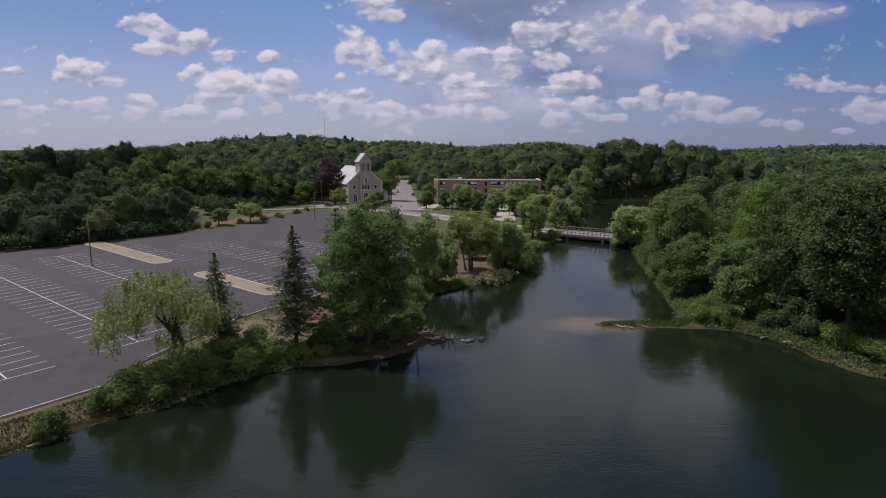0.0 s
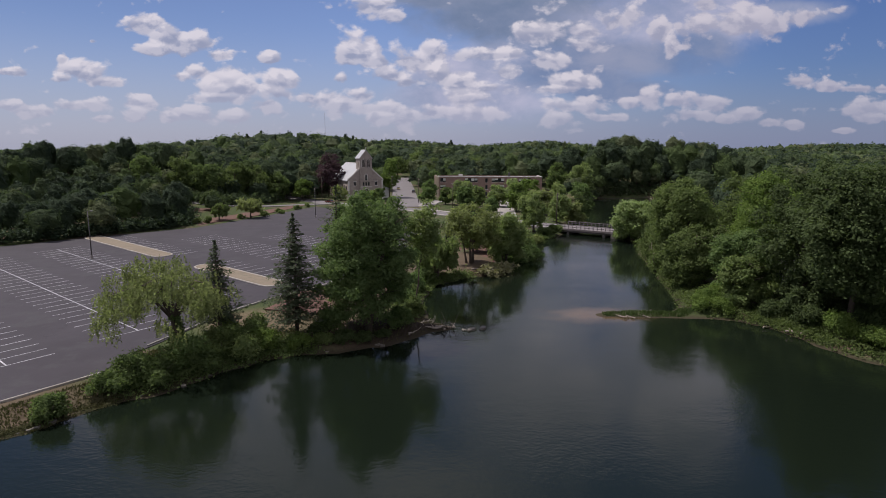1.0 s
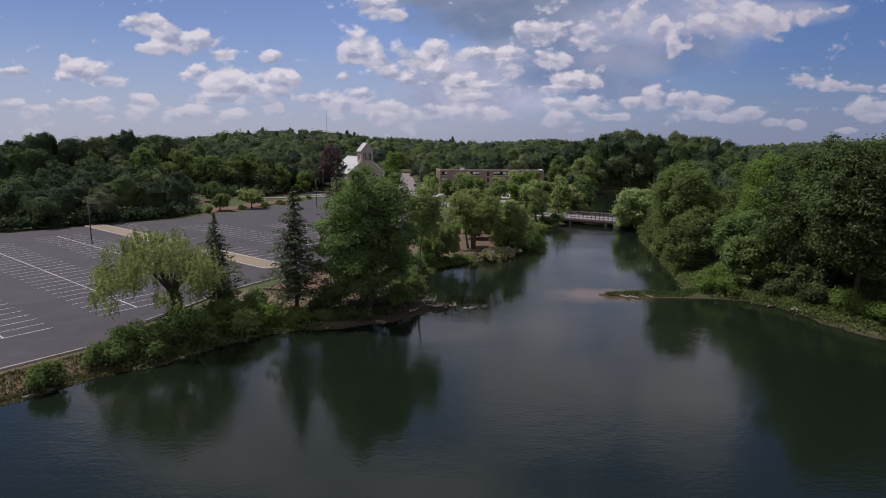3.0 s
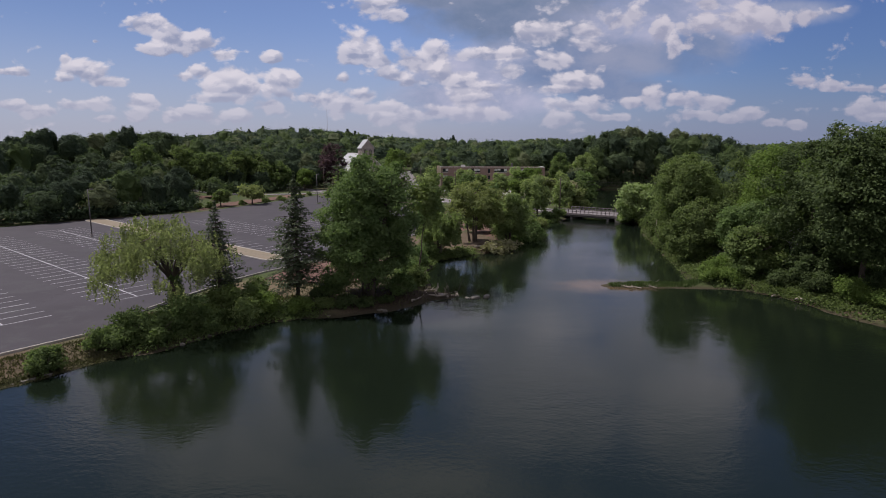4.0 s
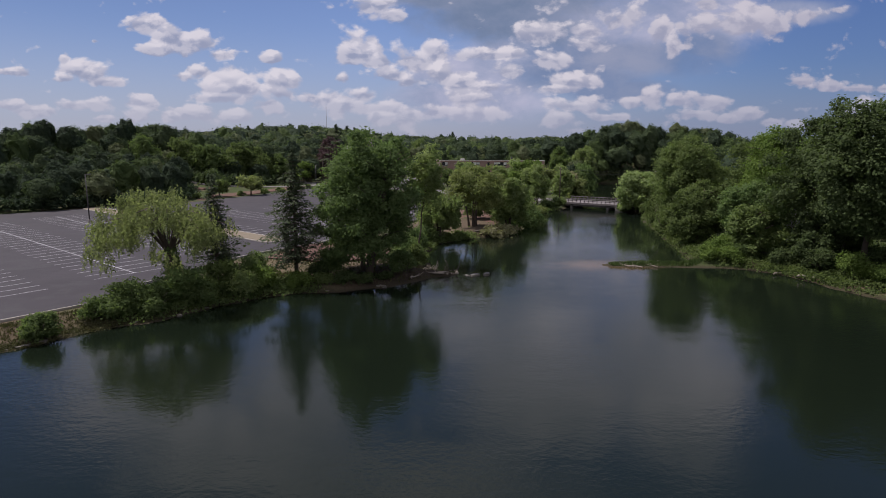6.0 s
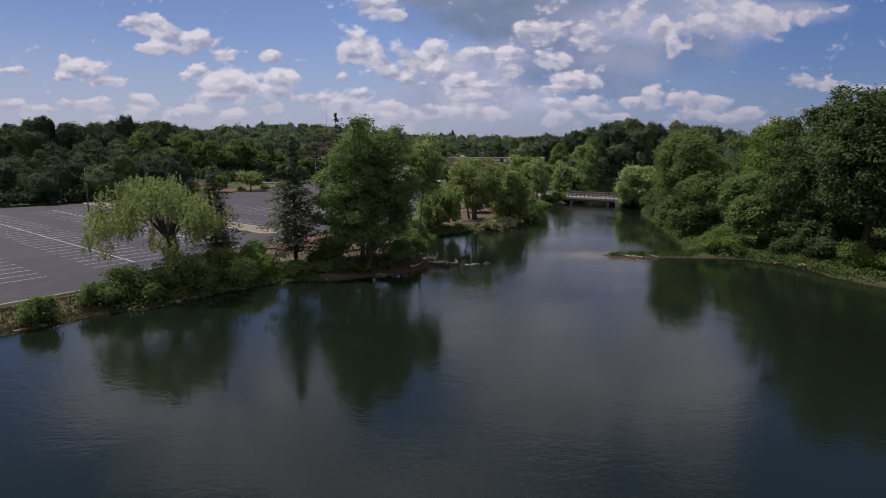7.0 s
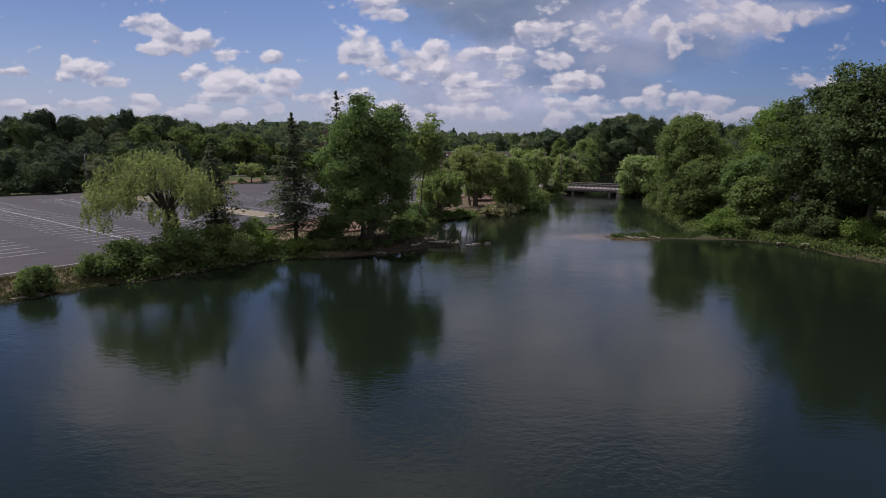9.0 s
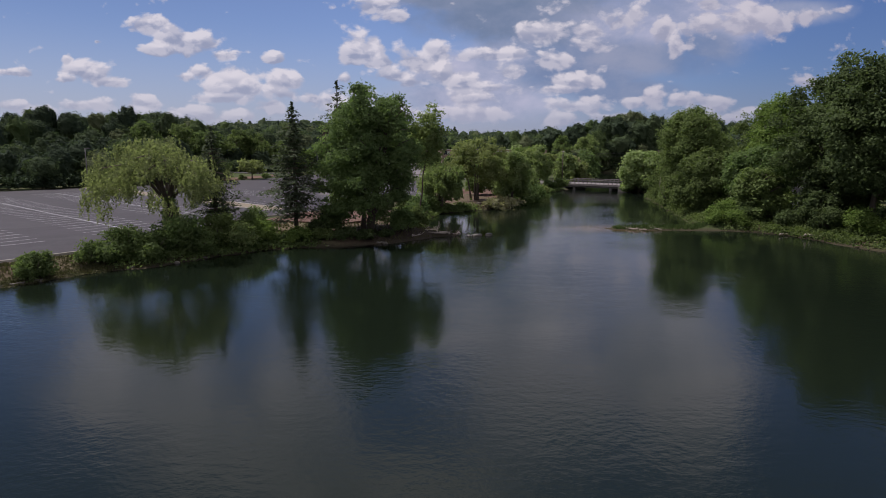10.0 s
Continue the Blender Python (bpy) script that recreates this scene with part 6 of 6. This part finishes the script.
# ---- the pond's edge: rocks, driftwood, fallen branches, reeds ----
def rock(x, y, z, sx, sy, sz, seed, label):
    bm = bmesh.new()
    bmesh.ops.create_icosphere(bm, subdivisions=3, radius=1.0)
    for v in bm.verts:
        k = 1 + 0.22 * noise.noise(v.co * 1.3 + Vector((seed * 3.7, 0, 0))) + 0.1 * noise.noise(v.co * 3.1 + Vector((0, seed * 2.1, 0)))
        v.co = Vector((max(min(v.co.x, 0.8), -0.8) * sx, max(min(v.co.y, 0.8), -0.8) * sy, max(min(v.co.z, 0.55), -0.8) * sz)) * k
    me = bpy.data.meshes.new("rock")
    bm.to_mesh(me)
    bm.free()
    me.materials.append(M_ROCK)
    ob = new("rock", me)
    ob.matrix_world = pose(x, y, z, 0, 0, seed * 37)
    return tagged(ob, label, "rock", "rocks in the pond")


rock(4.0, 81.4, 0.02, 0.95, 0.5, 0.42, 1, "flat grey rock standing out of the pond")
rock(5.7, 82.0, 0.04, 0.85, 0.5, 0.45, 2, "flat pale rock standing out of the pond")
rock(2.9, 81.3, -0.02, 0.5, 0.35, 0.3, 3, "small half-sunken rock beside flat rocks")
rng_r = np.random.default_rng(77)
for i in range(26):
    f = rng_r.uniform(0, 1)
    k = rng_r.integers(1, 13)
    p = POND[k] * (1 - f) + POND[k + 1] * f
    s = rng_r.uniform(0.15, 0.38)
    rock(p[0] + rng_r.uniform(-0.5, 0.3), p[1] + rng_r.uniform(-0.1, 0.7), 0.05, s * 1.3, s, s * 0.8, 10 + i, "small grey stone at the water line")
for i, (x, y) in enumerate([(57.5, 161.0), (56.3, 160.0), (54.9, 160.6)]):
    rock(x, y, 0.15, 0.8, 0.6, 0.5, 50 + i, "pale boulder on the bank by the bridge")


def log(x, y, z, length, r, turn, tilt, seed, label="bleached driftwood log at the pond's edge", mat=None):
    rng = np.random.default_rng(seed)
    sh = Shape()
    pts = [(length * (k / 5 - 0.5), rng.normal() * 0.05 * length, rng.normal() * 0.02 * length) for k in range(6)]
    sh.tube(pts, [r * (1.1 - 0.12 * k) for k in range(6)], 8)
    for k in (2, 4):
        a = rng.uniform(-1, 1)
        sh.tube([pts[k], (pts[k][0] + 0.18 * length, pts[k][1] + a * 0.22 * length, pts[k][2] + 0.14 * length)], [r * 0.45, r * 0.12], 5)
    ob = new("driftwood_log", sh.mesh("driftwood_log", mat or M_DEAD, True))
    ob.matrix_world = pose(x, y, z, 0, tilt, turn)
    return tagged(ob, label, "log", "driftwood")


for i, a in enumerate([(0.3, 81.9, 0.35, 3.2, 0.13, 20, 8), (-1.6, 81.2, 0.45, 4.0, 0.15, 160, 4), (-3.0, 83.4, 0.5, 3.4, 0.12, 40, 0), (1.4, 82.6, 0.25, 2.4, 0.10, 100, 5), (-4.2, 79.2, 0.4, 3.0, 0.12, 75, 3),
                       (27.4, 88.2, 0.18, 2.4, 0.10, 130, 2), (28.8, 88.0, 0.16, 2.2, 0.09, 125, 2), (31.0, 88.2, 0.2, 2.2, 0.08, 140, 2), (31.5, 90.6, 0.35, 3.6, 0.08, 8, 2),
                       (48.6, 80.4, 0.4, 2.6, 0.14, 65, 12), (49.2, 80.0, 0.4, 2.6, 0.13, 62, 12), (49.9, 79.3, 0.42, 2.4, 0.12, 60, 10), (47.2, 82.6, 0.25, 2.2, 0.1, 30, 4), (8.6, 121.2, 0.9, 6.0, 0.16, 25, 4), (10.2, 122.6, 0.9, 5.0, 0.14, 10, 2), (12.6, 124.0, 0.5, 4.5, 0.12, -25, 4)]):
    log(*a, 200 + i)


def dead_branch(x, y, z, h, seed, turn, label="bare dead branches sticking up from the bank", mat=None):
    rng = np.random.default_rng(seed)
    sh = Shape()
    for i in range(5):
        a, L = rng.uniform(0, 2 * math.pi), h * rng.uniform(0.6, 1.1)
        p = [Vector((0, 0, -0.4))]
        for k in range(4):
            p.append(p[-1] + Vector((math.cos(a) * L * 0.16, math.sin(a) * L * 0.16, L * 0.25)) + Vector(rng.normal(0, 0.06 * L, 3)))
        sh.tube(p, [0.07, 0.055, 0.04, 0.028, 0.012], 5)
        sh.tube([p[2], p[2] + Vector(rng.normal(0, 0.2 * L, 3)) + Vector((0, 0, 0.2 * L))], [0.03, 0.01], 4)
    ob = new("dead_branch", sh.mesh("dead_branch", mat or M_DEAD, True))
    ob.matrix_world = pose(x, y, z, 0, 0, turn)
    return tagged(ob, label, "branch", "dead branches")


dead_branch(0.9, 81.6, 0.1, 2.6, 301, 0, "twisted dark stump with bare branches in the water", M_BARK)
dead_branch(-1.8, 84.0, 0.3, 1.8, 302, 40)
for x, y, h, k in ((-5.2, 78.6, 1.2, 306), (-3.4, 80.2, 1.5, 307), (-6.8, 77.0, 1.0, 308), (-0.4, 82.4, 1.3, 309)):
    dead_branch(x, y, 0.2, h, k, k * 31, "dark bare twigs on the muddy spit", M_BARK)
dead_branch(58.6, 70.0, 0.8, 5.0, 303, 100, "pale fallen branch leaning over the bank")
dead_branch(47.0, 111.0, 0.6, 6.0, 304, 20)
dead_branch(45.5, 121.0, 0.6, 6.5, 305, 70)


def fallen_tree(x, y, label, seed):
    """A cut or fallen crown of drying leaves that lies on the bank and trails into the water."""
    rng = np.random.default_rng(seed)
    t = thing("fallen_tree", pose(x, y, 0.2, 0, 0, 0), label, "fallen tree")
    sh = Shape()
    pts = []
    for i in range(16):
        a, L = rng.uniform(-2.6, 0.6), rng.uniform(2.0, 5.6)
        tip = Vector((math.cos(a) * L, math.sin(a) * L, rng.uniform(-0.1, 0.9)))
        mid = tip * 0.5 + Vector((0, 0, rng.uniform(0.6, 1.5)))
        sh.tube([(0, 0, 0.5), mid, tip], [0.1, 0.06, 0.02], 5)
        for s in np.linspace(0.25, 1, 60):
            q = Vector((0, 0, 0.5)).lerp(mid, s * 2) if s < 0.5 else mid.lerp(tip, s * 2 - 1)
            pts.append(q + Vector(rng.normal(0, 0.32, 3)))
    part("branches", sh.mesh("branches", M_DEAD, True), t)
    pts = np.array(pts)
    pts[:, 2] = np.maximum(pts[:, 2], -0.15)
    part("dry_leaves", cards_mesh("dry_leaves", pts, rng.normal(size=(len(pts), 3)) + (0, 0, 0.5), 0.36, M_DRY, rng, long=1.8), t)


fallen_tree(8.4, 119.6, "fallen tree crown with drying yellow-green leaves in the water", 401)
fallen_tree(11.2, 122.8, "cut branches with pale drying leaves on the bank", 402)


def blades(name, label, spots, seed, hgt, mat, category="grass"):
    """Tufts of grass as one sheet of real blades."""
    rng = np.random.default_rng(seed)
    v, f = [], []
    for x, y, z in spots:
        a, L = rng.uniform(0, 2 * math.pi), hgt * rng.uniform(0.5, 1.3)
        w = 0.05 + 0.05 * rng.uniform()
        dx_, dy_ = math.cos(a), math.sin(a)
        lx, ly = rng.normal(0, 0.25 * L, 2)
        o = len(v)
        v += [(x - dx_ * w, y - dy_ * w, z), (x + dx_ * w, y + dy_ * w, z), (x + lx, y + ly, z + L)]
        f.append((o, o + 1, o + 2))
    return tagged(new(name, mesh_of(name, v, f, mat)), label, category, kind="stuff")


def scatter_in(poly, n, seed, extra=None):
    rng = np.random.default_rng(seed)
    poly = np.array(poly, float)
    lo, hi = poly.min(axis=0), poly.max(axis=0)
    p = rng.uniform(lo, hi, (n * 3, 2))
    p = p[inside_and_distance(p[:, 0], p[:, 1], poly) < 0][:n]
    z = land(p[:, 0], p[:, 1])
    keep = (z > 0.05) & (lot_field(p[:, 0], p[:, 1]) > 1.5)
    return np.c_[p[keep], z[keep] - 0.03]


M_GRASS = leaves("dry_bank_grass", (0.045, 0.054, 0.020), (0.105, 0.098, 0.042), 0.3)
M_REED = leaves("fresh_bank_grass", (0.040, 0.070, 0.020), (0.090, 0.130, 0.036), 0.3)
blades("bank_grass", "dry yellow-green grass on the pond bank", scatter_in([(-46, 44), (-37, 49), (-26, 64), (-18, 71), (-20, 78), (-30, 74), (-37, 68), (-38, 61), (-45, 53)], 16000, 501), 501, 0.26, M_GRASS)
blades("bar_grass", "fresh low grass on the sand bar", scatter_in([(25, 88), (37, 87.5), (40, 90), (38, 93), (25, 91)], 3500, 502), 502, 0.4, M_REED)
blades("shore_grass", "low green plants along the wooded shore", scatter_in([(40, 86), (45, 85), (50, 74), (56, 63), (64, 60), (62, 75), (54, 88), (42, 96)], 5000, 503), 503, 0.55, M_REED)
blades("park_grass", "thin grass under the bank trees", scatter_in([(-28, 88), (-20, 76), (-6, 74), (0, 82), (-5, 95), (-4, 108), (-2, 114), (-12, 112)], 6000, 504), 504, 0.3, M_GRASS)


# ---- the far woods ----
def crown_core(rings, segs):
    """Directions over a dome, from its top to well below its middle, and the triangles between them."""
    d, f = [(0, 0, 1)], []
    for i in range(1, rings + 1):
        a = radians(128) * i / rings
        d += [(math.sin(a) * math.cos(2 * math.pi * (k + 0.5 * (i % 2)) / segs), math.sin(a) * math.sin(2 * math.pi * (k + 0.5 * (i % 2)) / segs), math.cos(a)) for k in range(segs)]
    f += [(0, 1 + k, 1 + (k + 1) % segs) for k in range(segs)]
    for i in range(rings - 1):
        o, p = 1 + i * segs, 1 + (i + 1) * segs
        for k in range(segs):
            j = (k + 1) % segs
            f += [(o + k, p + k, p + j), (o + k, p + j, o + j)]
    return np.array(d), np.array(f)


def woods(name, label, spots, seed, n_cards, card, trunks=False, dark=0.34, core=(6, 11), deep=False):
    """Many trees that nobody could count, as one piece of real crowns; spots: x, y, height, crown radius."""
    rng = np.random.default_rng(seed)
    P, O_, K, V, F = [], [], [], [], []
    sh = Shape()
    dirs, tris = crown_core(*core)
    zs = land(np.array([s[0] for s in spots]), np.array([s[1] for s in spots]))
    kinds = rng.choice(4, len(spots), p=(0.5 * (1 - dark), dark, 0.3 * (1 - dark), 0.2 * (1 - dark)))
    for i, ((x, y, h, r), z) in enumerate(zip(spots, zs)):
        # a dome of bulges, with leaf sprays on it and a skirt that hangs towards the ground
        knobs = unit(rng, 24)
        tall = min(h * 0.46, r * rng.uniform(0.95, 1.3))
        stretch = max(1.2, (0.86 * h - 1.02 * tall) / (0.8 * tall)) if deep else 1.5
        squeeze = np.array((r * rng.uniform(0.88, 1.12), r * rng.uniform(0.88, 1.12), tall))

        def swell(o, loose):
            lump = np.exp((o @ knobs.T - 1) * 15).max(axis=1)
            c = o * ((0.62 + 0.46 * lump) * loose)[:, None] * squeeze
            c[:, 2] = np.where(c[:, 2] < 0, c[:, 2] * stretch, c[:, 2]) + h - tall * 1.02
            return c + (x, y, z)

        o = unit(rng, int(n_cards * 1.7))
        o[:, 2] = np.where(o[:, 2] < (-0.8 if deep else -0.5), -o[:, 2], o[:, 2])
        o = o[o[:, 1] < 0.55][:n_cards]
        P.append(swell(o, rng.uniform(0.90, 1.08, len(o))))
        O_.append(o + rng.normal(0, 0.36, o.shape) + (0, 0, 0.10))
        K.append(np.full(len(o), kinds[i]))
        V.append(swell(dirs, rng.uniform(0.86, 1.0, len(dirs))))
        F.append(tris + i * len(dirs))
        if trunks:
            sh.tube([(x, y, z - 0.5), (x + rng.normal() * 0.3, y, z + h * 0.6)], [0.3, 0.12], 5, cap=False)
    t = thing(name, Matrix(), label, "woods", kind="stuff")
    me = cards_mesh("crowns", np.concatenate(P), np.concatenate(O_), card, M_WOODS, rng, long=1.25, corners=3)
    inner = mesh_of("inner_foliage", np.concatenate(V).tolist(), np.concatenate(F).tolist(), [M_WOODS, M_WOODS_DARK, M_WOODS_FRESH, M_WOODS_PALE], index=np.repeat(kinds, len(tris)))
    for m in (M_WOODS_DARK, M_WOODS_FRESH, M_WOODS_PALE):
        me.materials.append(m)
    me.polygons.foreach_set("material_index", np.concatenate(K).astype(np.int32))
    part("crowns", me, t)["kind"] = "stuff"
    part("inner_foliage", inner, t)["kind"] = "stuff"
    if trunks:
        part("trunks", sh.mesh("trunks", M_BARK), t)["kind"] = "stuff"
    return t


def wood_spots(rng, x0, x1, y0, y1, step, hmin, hmax, rule):
    out = []
    ys = np.arange(y0, y1, step)
    for y in ys:
        for x in np.arange(x0, x1, step):
            px, py = x + rng.uniform(-0.42, 0.42) * step, y + rng.uniform(-0.42, 0.42) * step
            if abs(px) < 0.77 * py + 18 and rule(px, py):
                h = rng.uniform(hmin, hmax)
                out.append((px, py, h, min(h * rng.uniform(0.34, 0.58), step * rng.uniform(0.52, 0.74))))
    if out:
        a = np.array(out)
        ok = (inside_and_distance(a[:, 0], a[:, 1], POND) > 5) & (lot_field(a[:, 0], a[:, 1]) > 3.5)
        out = [s for s, k in zip(out, ok) if k]
    return out


def in_town(x, y):
    """The open ground between the pond, the church, the school and the street."""
    x, y = x / 1.09, y / 1.09
    if -40 < x < 50 and y < 296:
        return True
    if -78 < x < -40 and y < 232:
        return y < 222 + (x + 100) * 0.2
    return abs(x - (-14 - (y - 226) * 0.1)) < 9 and y < 440 or (-64 < x < -40 and y < 258) or (-58 < x < -18 and y < 300)


def off_drive(x, y):
    """Clear of the narrow drive behind the mulch bed."""
    for (ax, ay), (bx, by) in zip(DRIVE, DRIVE[1:]):
        s = min(max(((x - ax) * (bx - ax) + (y - ay) * (by - ay)) / ((bx - ax) ** 2 + (by - ay) ** 2), 0), 1)
        if math.hypot(x - ax - s * (bx - ax), y - ay - s * (by - ay)) < 7:
            return False
    return True


rng_w = np.random.default_rng(900)
left_all = wood_spots(rng_w, -230, -40, 118, 366, 7.4, 11.5, 18, lambda x, y: not in_town(x, y) and x < -50 and off_drive(x, y))
left_gap = lot_field(np.array([s[0] for s in left_all]), np.array([s[1] for s in left_all]))
edge_trees = [(x, y, 9.5 + 4.5 * rng_w.uniform(), rng_w.uniform(3.6, 5.2)) for (x, y, h, r), d in zip(left_all, left_gap) if d < 17]
back_trees = [(x, y, h * (0.62 if y < 262 and x > -150 else 1.0), r * (0.85 if y < 262 else 1.1)) for (x, y, h, r), d in zip(left_all, left_gap) if d >= 17 and (d > 34 or rng_w.uniform() < 0.35)]
woods("woods", "dark trees crowding the back edge of the car park", edge_trees, 906, 1150, 0.46, True, 0.80, deep=True)
woods("woods", "dark green mixed wood behind the car park", back_trees, 901, 620, 0.58, True, 0.55, deep=True)
mid_spots = wood_spots(rng_w, -340, 340, 322, 490, 9.2, 11, 20.5, lambda x, y: not in_town(x, y))
woods("woods", "leafy edge of the wood round the town", [s for s in mid_spots if s[1] < 372], 907, 480, 0.66, True, 0.40)
woods("woods", "thick summer wood round the town", [s for s in mid_spots if s[1] >= 372], 902, 230, 0.85)
right_spots = wood_spots(rng_w, 66, 330, 118, 318, 10.2, 13, 20, lambda x, y: x > 100 or (y < 200 and x > 84) or (y > 186 and x > 76))
woods("woods", "green wood beyond the bridge and far bank", right_spots, 903, 480, 0.75, True, 0.5, deep=True)
shore_line = [(60, 284), (84, 321), (114, 322), (152, 304), (172, 290)]
low_spots = []
for (ax, ay), (bx, by) in zip(shore_line, shore_line[1:]):
    k = int(math.hypot(bx - ax, by - ay) / 1.9)
    low_spots += [(ax + (bx - ax) * i / k + rng_w.normal(0, 1.5), ay + (by - ay) * i / k + rng_w.uniform(-2.5, 9.0), rng_w.uniform(4.0, 13.5), rng_w.uniform(2.4, 4.4)) for i in range(k)]
woods("woods", "small trees and saplings along the far pond shore", low_spots, 908, 460, 0.55, True, 0.30)
far_spots = wood_spots(rng_w, -800, 800, 490, 900, 12.0, 11, 20.5, lambda x, y: not in_town(x, y))
woods("woods", "wooded rolling hills", far_spots, 904, 56, 1.4, core=(3, 8))
ridge_spots = wood_spots(rng_w, -1500, 1500, 900, 1750, 20.0, 14, 20, lambda x, y: True)
woods("woods", "distant wooded ridge", ridge_spots, 905, 14, 3.6, core=(2, 6))


for i, (x, y, h) in enumerate([(-212, 645, 18), (-198, 650, 20), (-104, 634, 20), (-95, 628, 19), (8, 640, 22)]):
    conifer("hill_pine", "tall dark pine standing above the hill woods", x, y, h, 6.5, 700 + i, bare=0.35, n_whorls=9, ragged=0.7, per=7, card=1.9, dense=6, group="hill pines")
mast = thing("radio_mast", pose(-128, 648, ground_z(-128, 648)), "thin lattice radio mast on the wooded hill", "mast")
part("mast_pole", Shape().tube([(0, 0, 0), (0, 0, 40)], [0.22, 0.12], 5).mesh("mast_pole", M_TRIM), mast)


def undergrowth(name, label, line, width, n, seed, mat, hgt, card=0.3):
    """Low leafy growth along a bank, too thick to count."""
    rng = np.random.default_rng(seed)
    pts = np.array(line, float)
    seg = rng.integers(0, len(pts) - 1, n)
    f = rng.uniform(0, 1, n)[:, None]
    p = pts[seg] * (1 - f) + pts[seg + 1] * f + rng.normal(0, width / 2, (n, 2))
    z = land(p[:, 0], p[:, 1])
    keep = (z > -0.1) & (lot_field(p[:, 0], p[:, 1]) > 0.4)
    lump = np.array([noise.noise((float(a) * 0.6, float(b) * 0.6, seed)) for a, b in p]) * 0.5 + 0.55
    h = np.clip(lump, 0.05, 1.0) * hgt * rng.uniform(0.1, 1.0, n) ** 0.7
    c = np.c_[p, z + h][keep]
    o = rng.normal(size=(len(c), 3)) * 0.7 + (0, 0, 0.8)
    return tagged(new(name, cards_mesh(name, c, o, card, mat, rng, long=1.5)), label, "undergrowth", kind="stuff")


undergrowth("undergrowth", "tangled dark weeds along the willow bank", [(-33.5, 59), (-31, 61.5), (-27, 66), (-22, 71), (-17.5, 72.6)], 2.2, 9000, 511, M_BUSH, 1.0, 0.22)
undergrowth("undergrowth", "low yellow-green weeds at the water line", [(-46, 42.6), (-39.8, 49.2), (-37.6, 51.2), (-36.0, 54.2), (-33.4, 57)], 0.7, 5000, 520, M_GRASS, 0.32, 0.13)
undergrowth("undergrowth", "leafy weeds round the cove", [(-5.5, 86), (-6.5, 95), (-5, 104), (0, 112.5), (5, 117)], 2.2, 6000, 512, M_OAK, 1.2)
undergrowth("undergrowth", "green weeds along the far bank", [(14, 127), (17.5, 136), (22, 150), (25, 161), (31, 172)], 2.4, 6000, 513, M_BUSH, 1.4, 0.38)
undergrowth("undergrowth", "leafy undergrowth on the wooded shore", [(60, 62), (54, 71), (51, 79), (47, 87), (42, 93), (43, 105), (46, 118), (49, 133), (52, 147), (57, 160)], 3.2, 20000, 514, M_OAK, 1.5, 0.24)
# the next two have the deep shade coloured into their leaves
undergrowth("undergrowth", "brush before the shaded house, shade put into its leaf colour", [(60, 99), (67, 93), (75, 88), (84, 84)], 7.0, 9000, 521, M_DARKOAK_SHADE, 2.6, 0.34)
undergrowth("undergrowth", "undergrowth below the tall oaks, shade put into its leaf colour", [(56, 92), (60, 84), (62, 77), (64, 70), (70, 64)], 6.0, 12000, 519, M_DARKOAK_SHADE, 3.0, 0.34)
undergrowth("undergrowth", "brush at the foot of the wood", [(-165, 116), (-112, 149), (-101, 163), (-91, 175), (-85, 186), (-91, 204), (-99, 214)], 4.2, 15000, 515, M_WOODS_DARK, 5.5, 0.6)
undergrowth("undergrowth", "thick hedge of brush behind the drive", [(-132, 248), (-109, 244), (-93, 244), (-82, 252), (-78, 270), (-90, 290), (-102, 306)], 5.0, 12000, 516, M_WOODS, 6.5, 0.7)
undergrowth("undergrowth", "shaded brush along the far pond shore", [(56, 272), (84, 320), (114, 321), (150, 300), (165, 292)], 4.0, 9000, 517, M_WOODS, 6.0, 0.8)
undergrowth("undergrowth", "brush round the school's garden", [(56, 268), (62, 290), (75, 316)], 4.0, 4000, 518, M_WOODS, 5.0, 0.8)
